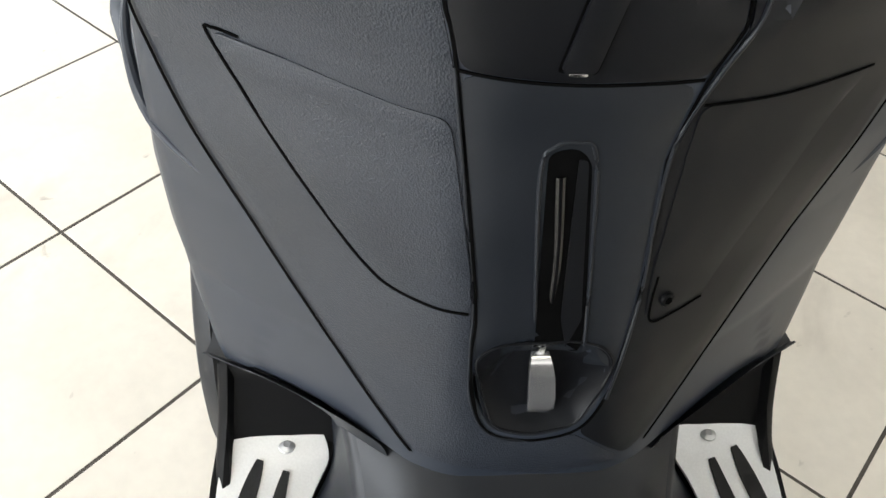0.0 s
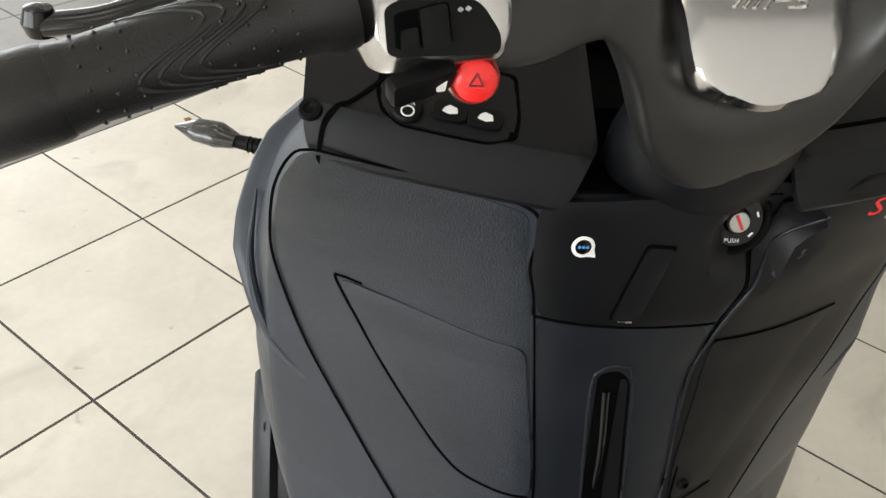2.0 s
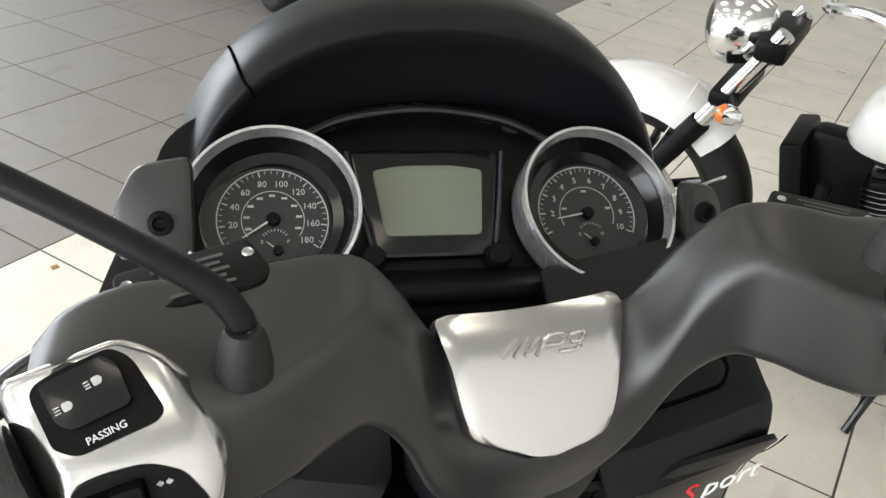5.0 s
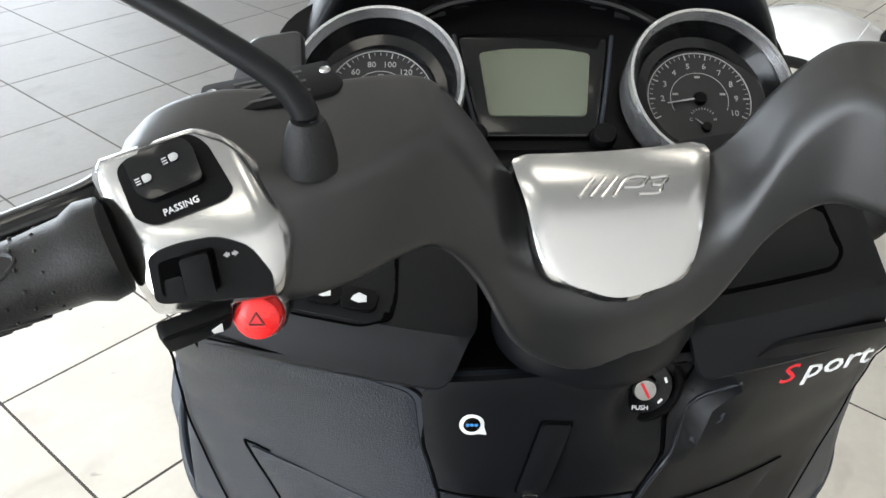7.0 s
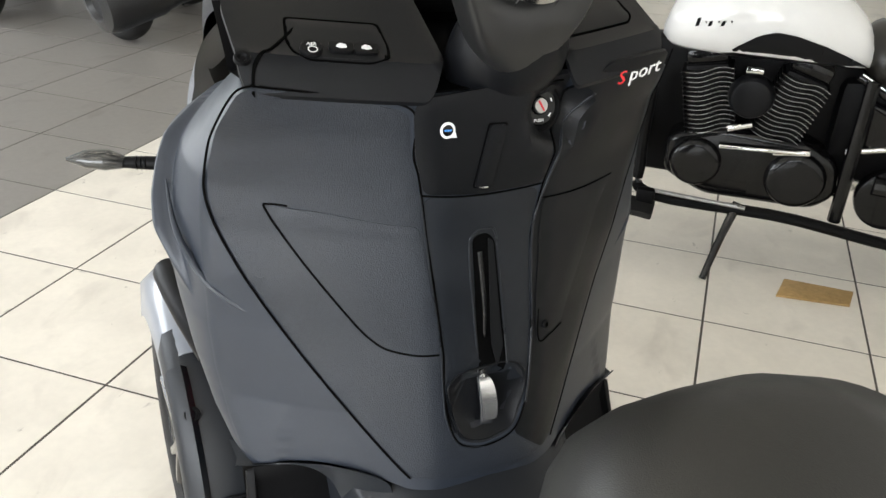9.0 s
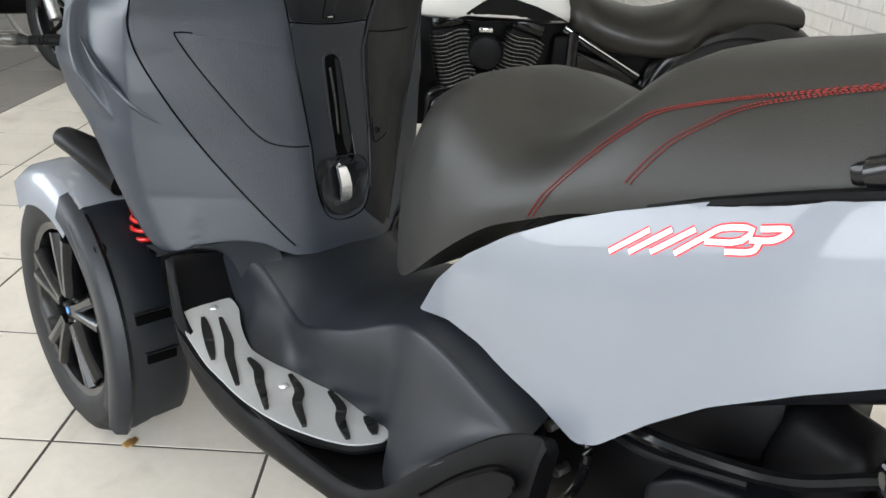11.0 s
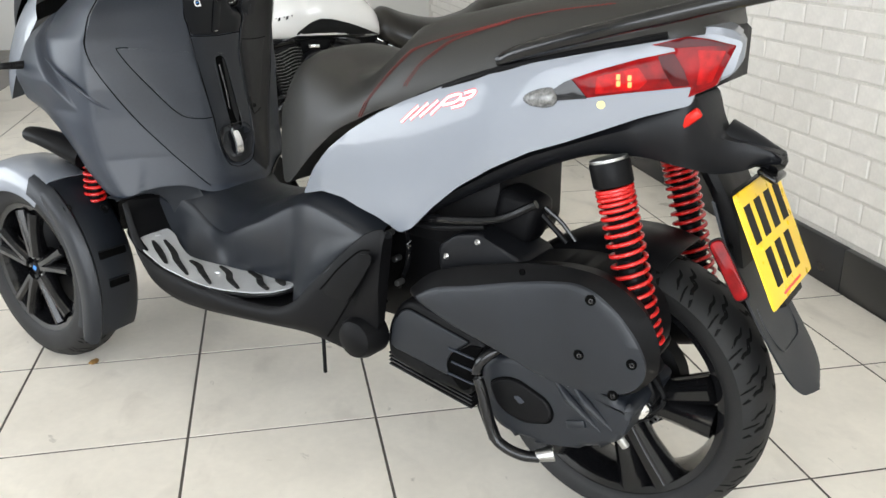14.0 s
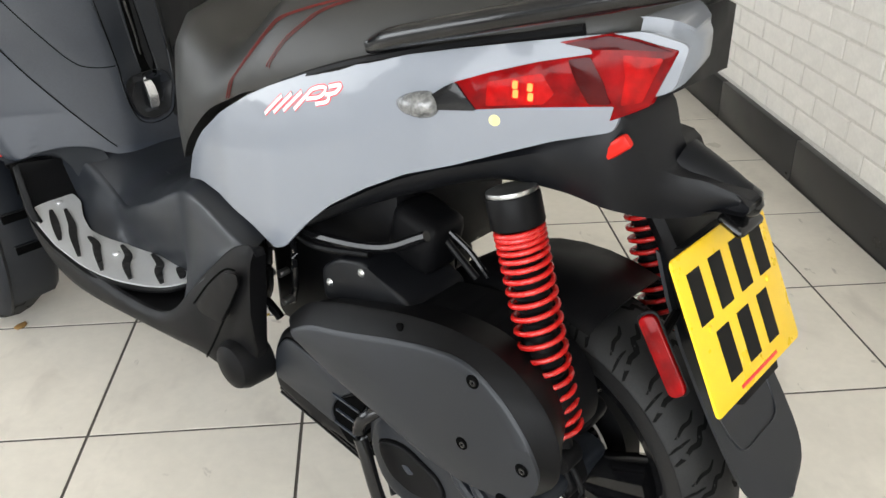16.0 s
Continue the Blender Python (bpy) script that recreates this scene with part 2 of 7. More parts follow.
def lathe_bm(profile, m=None, n=36, closed=False):
    """Turns a profile of (radius, height) round z."""
    bm = bmesh.new()
    rings = []
    for r, h in profile:
        if r < 1e-6:
            rings.append([bm.verts.new((0, 0, h))])
        else:
            rings.append([bm.verts.new((r * math.cos(a), r * math.sin(a), h)) for a in (2 * math.pi * k / n for k in range(n))])
    pairs = list(zip(rings, rings[1:] + ([rings[0]] if closed else [])))
    if not closed:
        pairs = pairs[:len(rings) - 1]
    for a, b in pairs:
        for k in range(n):
            q = []
            for v in (a[k % len(a)], a[(k + 1) % len(a)], b[(k + 1) % len(b)], b[k % len(b)]):
                if v not in q:
                    q.append(v)
            if len(q) > 2:
                bm.faces.new(q)
    if m is not None:
        bm.transform(m)
    return bm


def spline(points, n):
    """n points along a smooth curve through the given ones."""
    P = [Vector(p) for p in points]
    P = [2 * P[0] - P[1]] + P + [2 * P[-1] - P[-2]]
    out = []
    segs = len(P) - 3
    for k in range(n):
        u = k / (n - 1) * segs
        i = min(int(u), segs - 1)
        t = u - i
        a, b, c, d = P[i:i + 4]
        out.append(.5 * ((2 * b) + (c - a) * t + (2 * a - 5 * b + 4 * c - d) * t * t + (3 * b - a - 3 * c + d) * t ** 3))
    return out


def tube_bm(points, radii, n=12, steps=None, flat=1.0, up=(0, 0, 1), caps=True):
    """A tube along a smooth path; radii one number or one a point; flat squeezes it along its own up."""
    steps = steps or max(2, len(points) * 5)
    if not isinstance(radii, (list, tuple)):
        radii = [radii] * len(points)
    path = spline(points, steps) if len(points) > 2 else [Vector(points[0]).lerp(Vector(points[-1]), k / (steps - 1)) for k in range(steps)]
    rr = [float(np.interp(k / (steps - 1) * (len(radii) - 1), range(len(radii)), radii)) for k in range(steps)]
    bm = bmesh.new()
    rings = []
    for k, p in enumerate(path):
        d = path[min(k + 1, steps - 1)] - path[max(k - 1, 0)]
        m = frame_on(p, d, up)
        rings.append([bm.verts.new(m @ Vector((rr[k] * math.cos(a), rr[k] * flat * math.sin(a), 0))) for a in (2 * math.pi * j / n for j in range(n))])
    for a, b in zip(rings, rings[1:]):
        for j in range(n):
            bm.faces.new((a[j], a[(j + 1) % n], b[(j + 1) % n], b[j]))
    if caps:
        bm.faces.new(rings[0][::-1])
        bm.faces.new(rings[-1])
    return bm


def loft_bm(rings, caps=True, close=True):
    """Skins a list of rings of equal length."""
    bm = bmesh.new()
    R = [[bm.verts.new(p) for p in r] for r in rings]
    n = len(R[0])
    for a, b in zip(R, R[1:]):
        for j in range(n if close else n - 1):
            bm.faces.new((a[j], a[(j + 1) % n], b[(j + 1) % n], b[j]))
    if caps and close:
        bm.faces.new(R[0][::-1])
        bm.faces.new(R[-1])
    return bm


def rounded(points, r=.01, seg=4):
    """A polygon with its corners rounded."""
    out = []
    n = len(points)
    for k in range(n):
        p, a, b = Vector(points[k]).to_2d(), Vector(points[k - 1]).to_2d(), Vector(points[(k + 1) % n]).to_2d()
        da, db = (a - p), (b - p)
        ra = min(r, da.length * .45, db.length * .45)
        pa, pb = p + da.normalized() * ra, p + db.normalized() * ra
        for s in range(seg + 1):
            t = s / seg
            out.append(pa * (1 - t) ** 2 + p * 2 * t * (1 - t) + pb * t * t)
    return out


def dense(poly, step):
    out = []
    for k, p in enumerate(poly):
        q = poly[(k + 1) % len(poly)]
        m = max(1, int((q - p).length / step))
        out += [p.lerp(q, s / m) for s in range(m)]
    return out


def inside(p, poly):
    c = False
    for k in range(len(poly)):
        a, b = poly[k - 1], poly[k]
        if (a.y > p.y) != (b.y > p.y) and p.x < (b.x - a.x) * (p.y - a.y) / (b.y - a.y) + a.x:
            c = not c
    return c


def patch_bm(outline, place, thick=.003, step=.012, r=.006, lift=0.0, edge=.0012):
    """A skin of some thickness with that outline, laid by place(u, v, d) on a curved surface; d is the height above it."""
    poly = dense(rounded(outline, r), step)
    lo_u, hi_u = min(p.x for p in poly), max(p.x for p in poly)
    lo_v, hi_v = min(p.y for p in poly), max(p.y for p in poly)
    pts = list(poly)
    for i in range(int((hi_u - lo_u) / step) + 1):
        for j in range(int((hi_v - lo_v) / step) + 1):
            p = Vector((lo_u + (i + .5 * (j % 2)) * step, lo_v + j * step))
            if inside(p, poly) and min((p - q).length for q in poly) > step * .6:
                pts.append(p)
    n = len(poly)
    vs, _, fs, *_ = delaunay_2d_cdt(pts, [], [list(range(n))], 1, 1e-6)
    bm = bmesh.new()
    top = [bm.verts.new(place(p.x, p.y, lift + thick - (edge if k < n else 0))) for k, p in enumerate(vs)]
    for f in fs:
        bm.faces.new([top[k] for k in f])
    rim = [e for e in bm.edges if len(e.link_faces) == 1]
    ext = bmesh.ops.extrude_edge_only(bm, edges=rim)
    low = {v for v in ext["geom"] if isinstance(v, bmesh.types.BMVert)}
    home = {}
    for e in bm.edges:
        a, b = e.verts
        if (a in low) != (b in low):
            home[a if a in low else b] = b if a in low else a
    idx = {v: k for k, v in enumerate(top)}
    for v, w in home.items():
        p = vs[idx[w]]
        v.co = place(p.x, p.y, lift - .001)
    return bm


def plate_bm(outline, thick, m, bevel=.001, r=.0, seg=4, bseg=2):
    """A flat piece with that outline in the x, y plane of m, its back on it."""
    poly = rounded(outline, r, seg) if r else [Vector(p).to_2d() for p in outline]
    bm = bmesh.new()
    f = bm.faces.new([bm.verts.new((p.x, p.y, 0)) for p in poly])
    ext = bmesh.ops.extrude_face_region(bm, geom=[f])
    for v in ext["geom"]:
        if isinstance(v, bmesh.types.BMVert):
            v.co.z = thick
    if bevel:
        es = [e for e in bm.edges if all(abs(v.co.z - thick) < 1e-7 for v in e.verts)]
        bmesh.ops.bevel(bm, geom=es, offset=bevel, segments=bseg, affect="EDGES", profile=.5)
    bm.transform(m)
    return bm


def ribbon_bm(points, place, width=.002, lift=.0005, steps=None, thick=.0006):
    """A narrow raised strip along a line on a surface."""
    P = [Vector((*p, 0)) for p in points]
    path = spline(P, steps or len(P) * 6) if len(P) > 2 else [P[0].lerp(P[1], k / 7) for k in range(8)]
    bm = bmesh.new()
    rings = []
    for k, p in enumerate(path):
        d = (path[min(k + 1, len(path) - 1)] - path[max(k - 1, 0)]).normalized()
        s = Vector((-d.y, d.x, 0)) * width / 2
        rings.append([bm.verts.new(place(q.x, q.y, h)) for q, h in ((p - s, lift - thick), (p - s, lift), (p + s, lift), (p + s, lift - thick))])
    for a, b in zip(rings, rings[1:]):
        for j in range(3):
            bm.faces.new((a[j], a[j + 1], b[j + 1], b[j]))
    return bm


def text_ob(words, size, m, material, parent, name, label="", shear=0.0, depth=.0004):
    cu = bpy.data.curves.new(name, "FONT")
    cu.body, cu.size, cu.extrude, cu.shear = words, size, depth, shear
    cu.align_x, cu.align_y, cu.resolution_u = "CENTER", "CENTER", 2
    tmp = bpy.data.objects.new("tmp", cu)
    me = bpy.data.meshes.new_from_object(tmp)
    bpy.data.objects.remove(tmp)
    me.transform(m)
    me.materials.append(material)
    ob = new(name, me)
    ob.parent = parent
    if label:
        ob["label"] = label
    return ob


def merge(*bms):
    out = bmesh.new()
    for b in bms:
        me = bpy.data.meshes.new("t")
        b.to_mesh(me)
        b.free()
        out.from_mesh(me)
        bpy.data.meshes.remove(me)
    return out


def axes(o, x, y):
    """A matrix at o with its x and y along the given ways."""
    x = Vector(x).normalized()
    z = x.cross(Vector(y)).normalized()
    m = Matrix((x, z.cross(x), z)).transposed().to_4x4()
    m.translation = Vector(o)
    return m


# ---- the showroom ----


def slab(name, lo, hi, material, label="", category="", parent=None):
    """A box between two corners given along the tile grid."""
    lo, hi = Vector(lo), Vector(hi)
    bm = box_bm(*(hi - lo), Matrix.Translation((lo + hi) / 2))
    ob = mesh_ob(name, bm, material, smooth=False)
    if parent is None:
        ob.matrix_world = ROOM
        tagged(ob, label, category, kind="structure")
    else:
        ob.parent = parent
    return ob


floor = slab("floor", (LOW_U - .2, LOW_V - .2, -.12), (WALL_U + .25, HIGH_V + .2, -.0012), M["grout"], "cream and grey ceramic tiled showroom floor with dark grout", "floor")
slab("ceiling", (LOW_U - .2, LOW_V - .2, CEIL), (WALL_U + .25, HIGH_V + .2, CEIL + .12), M["ceiling"], "plain grey showroom ceiling", "ceiling")
wall_brick = slab("wall_east", (WALL_U + .022, LOW_V - .2, -.004), (WALL_U + .25, HIGH_V + .2, CEIL), M["mortar"], "white painted brick wall with recessed grey joints", "wall")
slab("wall_north", (LOW_U - .2, HIGH_V, -.004), (WALL_U + .022, HIGH_V + .2, CEIL), M["plaster"], "pale plastered end wall", "wall")


def window_wall(name, m, length, sill, head, label):
    """A wall with one long window, its frame and panes; x along it, y out of the room."""
    wall = thing(name, label, "wall", kind="structure", m=m)
    half, e = length / 2, length / 2 - .9
    for a, b in (((-half, 0, -.004), (half, .2, sill)), ((-half, 0, head), (half, .2, CEIL)), ((-half, 0, sill), (-e, .2, head)), ((e, 0, sill), (half, .2, head))):
        slab("wall_section", a, b, M["plaster"], parent=wall)
    n = 4
    for k in range(n + 1):
        x = -e + 2 * e * k / n
        slab("window_frame", (x - .03, .08, sill), (x + .03, .14, head), M["alu"], parent=wall)
    for k in range(n):
        x = -e + 2 * e * k / n
        pane = slab("window_pane", (x + .03, .105, sill), (x + 2 * e / n - .03, .113, head), M["glass"], parent=wall)
        pane.visible_shadow = False
    return wall


window_wall("wall_south", ROOM @ pose((LOW_U + WALL_U) / 2, LOW_V, 0, 0, 0, 180), WALL_U - LOW_U + .04, .30, 2.6, "unseen plastered wall with a wide shop window")
window_wall("wall_west", ROOM @ pose(LOW_U, (LOW_V + HIGH_V) / 2, 0, 0, 0, 90), HIGH_V - LOW_V + .4, .30, 2.6, "unseen plastered wall with a wide shop window")

base = thing("baseboard", "black gloss tiled skirting along the brick wall", "baseboard", kind="structure", m=ROOM)
for k in range(-11, 18):
    bm = box_bm(.024, .597, .135, Matrix.Translation((WALL_U + .012, k * .6 + .12, .0665)), bevel=.002)
    if k * .6 + .12 + .3 < HIGH_V:
        part("skirting_tile", bm, M["board"], base)

panel_places = [(i, j) for i in (-10.5, -7.5, -4.5, -1.5, 1.5) for j in (-8, -5, -2, 1, 4, 7, 11)]
for i, j in panel_places:
    lamp = thing("ceiling_light", "square recessed glowing ceiling panel in a white frame", "ceiling light", "ceiling lights", m=ROOM @ Matrix.Translation((i * TILE, j * TILE, CEIL - .001)))
    part("diffuser", box_bm(.42, .42, .01, Matrix.Translation((0, 0, -.012))), M["lightpanel"], lamp, "glowing white diffuser", smooth=False)
    for s in (-1, 1):
        part("frame", box_bm(.48, .03, .022, Matrix.Translation((0, s * .225, -.011)), .002), M["ceiling"], lamp)
        part("frame", box_bm(.03, .42, .022, Matrix.Translation((s * .225, 0, -.011)), .002), M["ceiling"], lamp)

# ---- the three-wheeled scooter ----
scooter = thing("scooter", "light grey and charcoal three-wheeled scooter with red springs", "scooter")
CX = .012


def dent(x, z, cx, cz, rx, rz, deep, soft=.45):
    """Depth of a dished hollow with soft sides."""
    r = math.hypot((x - cx) / rx, (z - cz) / rz)
    t = min(1, max(0, (1 - r) / (1 - soft)))
    return deep * t * t * (3 - 2 * t)


def hollow(x, z):
    """The dish round the ignition lock and the one behind the parking lever."""
    return dent(x, z, .088, .870, .048, .046, .026) + dent(x, z, .010, .558, .048, .044, .011, .7)


def sh_y(x, z):
    base = float(np.interp(z, (.40, .48, .56, .64, .75, .88, .94), (1.015, 1.028, 1.042, 1.06, 1.074, 1.074, 1.077)))
    d = abs(x - CX)
    out = .5 * (d - .06 + math.sqrt((d - .06) ** 2 + .0004))
    return base + hollow(x, z) + float(np.interp(z, (.46, .55, .64, .70, .80, .86, .92), (.56, .56, .47, .42, .40, .30, .14))) * out + .9 * max(0, d - .10) ** 2 * min(1, max(0, (.95 - z) / .1))


def on_shield(x, z, d):
    n = Vector((-(sh_y(x + .004, z) - sh_y(x - .004, z)) / .008, 1, -(sh_y(x, z + .004) - sh_y(x, z - .004)) / .008)).normalized()
    return Vector((x, sh_y(x, z), z)) - n * d


def crease_y(z):
    """Where the crease that runs down and back across the flank lies at height z."""
    return float(np.interp(z, (.464, .66, .69, .76, .845, .90), (1.195, 1.212, 1.235, 1.295, 1.36, 1.40)))


def side_step(y, z):
    """The flank stands proud ahead of the crease."""
    t = min(1, max(0, (y - crease_y(z) + .005) / .010))
    fade = min(1, max(0, (z - .655) / .06)) * min(1, max(0, (.86 - z) / .06))
    return .021 * t * t * (3 - 2 * t) * fade * max(0, 1 - max(0, y - crease_y(z)) / .26)


def body_ring(z):
    ks = (.45, .48, .517, .58, .635, .66, .715, .80, .866, .898)
    w = float(np.interp(z, ks, (.232, .244, .252, .262, .266, .266, .266, .262, .244, .232)))
    yn = float(np.interp(z, ks, (1.25, 1.26, 1.28, 1.32, 1.38, 1.44, 1.46, 1.40, 1.34, 1.30)))
    front = float(np.interp(z, (.45, .60, .70, .78, .84, .90), (.88, .93, .96, .90, .80, .70)))

    def at(x, y, d=0):
        d = abs(x - CX)
        lift = .022 * math.sin(math.pi * min(1, max(0, (d - .09) / .16))) * max(0, 1 - (z - .464) / .09)
        return Vector((x, y + (.18 if y < 1.12 else 0) * lift, z + lift))
    ring = []
    for k in range(73):
        x = CX + w * (-1 + 2 * k / 72)
        ring.append(at(x, sh_y(x, z) - .0028 + .006 * min(1, hollow(x, z) / .006)))
    e = sh_y(CX + w, z)
    right = []
    bc = min(.85, max(.06, (crease_y(z) - e) / (yn - e)))
    db = .006 / (yn - e)
    for b in [(bc - db) * k / 14 for k in range(1, 15)] + [bc - db / 2, bc, bc + db / 2] + [bc + db + (1 - bc - db) * k / 18 for k in range(19)]:
        f = 1.0 + (front - 1.0) * b ** 2.2 + float(np.interp(z, (.46, .52, .65, .74, .80, .84, .90), (.03, .055, .075, .065, .030, .0, -.03))) * math.sin(b ** .8 * math.pi)
        y = e + (yn - e) * b
        right.append(at(CX + w * f + side_step(y, z), y))
    right += [at(CX + w * front * a, e + (yn - e) * b) for a, b in ((.9, 1.03), (.6, 1.10), (0, 1.14))]
    left = [Vector((2 * CX - p.x, p.y, p.z)) for p in right[:-1]][::-1]
    return ring + right + left


leg = part("leg_shield", loft_bm([body_ring(.464 + .434 * k / 100) for k in range(101)]), M["plastic_grey"], scooter, "satin graphite plastic front body", angle=80)

for s in (-1, 1):
    fold = [Vector((-.270, 1.290, .760)), Vector((-.2725, 1.236, .728)), Vector((-.264, 1.199, .704)), on_shield(-0.251, 0.682, -.001), on_shield(-0.227, 0.662, -.001), on_shield(-0.199, 0.65, -.001)]
    fold = [p if s < 0 else Vector((2 * CX - p.x, p.y, p.z)) for p in fold]
    part("flank_fold", tube_bm(fold, [.001, .0035, .0045, .0050, .0042, .0012], n=10, steps=40), M["plastic_grey"], leg)


def seam(points, width=.0021, lift=.0042):
    """A dark open joint along a line on the shield."""
    part("joint_gap", ribbon_bm(points, on_shield, width, lift, steps=len(points) * 8), M["void"], leg)


seam([(-.214, .915), (-.2285, .907), (-.2405, .87), (-.2475, .815), (-.2455, .771), (-.2235, .710), (-.178, .6265), (-.128, .5495), (-.089, .495), (-.075, .478)])
seam([(.236, .921), (.265, .80), (.222, .698), (.154, .573), (.102, .483)], .0020)
seam([(-.214, .914), (-.140, .902), (-.074, .8865), (-.0695, .84), (-.0605, .80), (-.039, .64), (-.0385, .588), (-.036, .548), (-.022, .516), (.008, .507), (.043, .516), (.059, .546), (.0645, .585), (.069, .64), (.0645, .74)])
seam([(.112, .889), (.090, .834), (.0745, .796), (.0645, .74)])
seam([(-.061, .7985), (.0, .794), (.072, .796)], .0020)

# panels of the rider's side of the shield, with open joints between them
LEFT = [(-.214, .912), (-.140, .900), (-.076, .884), (-.072, .84), (-.062, .80), (-.041, .64), (-.0405, .588), (-.038, .546), (-.023, .5135), (.008, .5045), (.041, .5125), (.084, .476), (.0235, .470), (-.074, .479), (-.087, .497), (-.126, .551), (-.176, .628), (-.221, .711), (-.243, .772), (-.245, .815), (-.238, .87), (-.226, .905)]
part("inner_panel", patch_bm(LEFT, on_shield, thick=.0045, r=.010, step=.009), M["leather"], leg, "leather-grained charcoal panel")
LID = [(-.196, .782), (-.153, .779), (-.085, .767), (-.061, .766), (-.043, .655), (-.041, .624), (-.060, .624), (-.092, .631), (-.106, .642), (-.125, .665), (-.167, .727)]
part("joint_gap", ribbon_bm([(-.178, .783), (-.193, .7835), (-.1965, .777), (-.168, .7255), (-.126, .6635), (-.107, .640), (-.092, .629), (-.066, .623), (-.042, .6225)], on_shield, .0019, .0052, steps=60), M["void"], leg)


def on_lid(x, z, d):
    """The lid has a soft fold that runs down it towards the centre."""
    t = min(1, max(0, .5 + ((-.112 - x) + .55 * (.70 - z)) / .026))
    return on_shield(x, z, d + .0008 * t * t * (3 - 2 * t))


part("glovebox_lid", patch_bm(LID, on_lid, thick=.0016, lift=.0046, r=.010, step=.008), M["leather"], leg, "leather-grained glovebox lid")
CENTRE = [(-.059, .797), (.0, .7925), (.070, .794), (.062, .74), (.067, .64), (.0625, .585), (.057, .547), (.042, .518), (.008, .5095), (-.021, .518), (-.034, .549), (-.0365, .588), (-.037, .64)]
part("centre_panel", patch_bm(CENTRE, on_shield, thick=.0045, r=.012), M["plastic_mid"], leg, "smooth charcoal centre panel")
TOPC = [(-.072, .884), (-.066, .8968), (.020, .905), (.098, .912), (.110, .888), (.088, .835), (.073, .798), (.0, .7955), (-.058, .80), (-.068, .84)]
part("ignition_panel", patch_bm(TOPC, on_shield, thick=.0055, r=.008, step=.007), M["plastic"], leg, "dark ignition panel")
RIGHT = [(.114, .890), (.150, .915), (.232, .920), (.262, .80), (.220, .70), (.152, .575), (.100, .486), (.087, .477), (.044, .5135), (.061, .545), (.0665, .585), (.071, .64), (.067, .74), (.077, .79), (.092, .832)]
# Right side is ungrained; its darker plastic also paints the shade there.
part("inner_panel", patch_bm(RIGHT, on_shield, thick=.0045, r=.008), M["plastic"], leg, "smooth charcoal panel, darkened for the shaded right side")
RLID = [(.076, .778), (.130, .772), (.200, .769), (.176, .735), (.118, .618), (.076, .612), (.074, .66)]
part("joint_gap", ribbon_bm([(.0755, .7795), (.130, .7735), (.200, .7705)], on_shield, .0016, .0056, steps=30), M["void"], leg)
part("joint_gap", ribbon_bm([(.078, .650), (.079, .613), (.098, .6125), (.118, .617)], on_shield, .0014, .0056, steps=30), M["void"], leg)
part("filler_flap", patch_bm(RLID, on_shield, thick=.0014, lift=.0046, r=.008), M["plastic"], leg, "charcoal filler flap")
part("lock_screw", cyl_bm(on_shield(.088, .628, .004), on_shield(.088, .628, .0085), .0055, n=12, bevel=.001), M["black"], leg)
part("lock_screw", cyl_bm(on_shield(.088, .628, .0085), on_shield(.088, .628, .0088), .003, n=6), M["void"], leg)
# raised rib along the right side of the centre panel and crease on the lid
part("rib", tube_bm([on_shield(*p, .004) for p in ((.134, .884), (.113, .850), (.094, .826), (.080, .797), (.0672, .755), (.0660, .70), (.0695, .64), (.0655, .585), (.060, .546))], .0015, n=8, steps=40), M["plastic_mid"], leg)
part("rib", tube_bm([on_shield(*p, .0035) for p in ((-.0615, .80), (-.0495, .71), (-.0400, .64), (-.0395, .588), (-.037, .546), (-.0225, .515), (.008, .506))], .0010, n=8, steps=40), M["plastic_mid"], leg)

# lever slot: flat black sheet painting the recess's shade, with raised lip, rod and chrome lever
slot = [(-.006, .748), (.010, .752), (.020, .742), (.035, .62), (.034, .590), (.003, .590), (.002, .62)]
part("slot", patch_bm(slot, on_shield, thick=.0004, lift=.0045, r=.008, edge=0), M["void"], leg, "black sheet painting the lever slot's shade")
part("slot_lip", tube_bm([on_shield(*p, .0045) for p in ((.003, .597), (.000, .63), (-.009, .732), (-.003, .752), (.010, .756), (.022, .744), (.032, .66), (.037, .598))], .0014, n=8, steps=50), M["plastic_mid"], leg)
part("slot_wall", patch_bm([(.012, .745), (.018, .742), (.032, .62), (.024, .598), (.018, .62)], on_shield, thick=.0015, lift=.0050, r=.003), M["plastic"], leg)
part("rod", tube_bm([on_shield(.003, .732, .0035), on_shield(.010, .66, .0035), on_shield(.010, .585, .006)], [.0035, .0030, .0030], n=10), M["gloss_black"], leg, "gloss black lever rod")
pocket = [(-.035, .586), (-.024, .597), (.0, .602), (.030, .602), (.050, .596), (.060, .582), (.056, .549), (.041, .521), (.008, .5125), (-.020, .521), (-.033, .551)]
part("lever_pocket", patch_bm(pocket, on_shield, thick=.0004, lift=.0046, r=.014, edge=0), M["plastic"], leg, "dark lever pocket")
part("pocket_lip", tube_bm([on_shield(p.x, p.y, .0046) for p in rounded(pocket, .012, 3) + rounded(pocket, .012, 3)[:1]], .0011, n=6, steps=80), M["plastic"], leg)
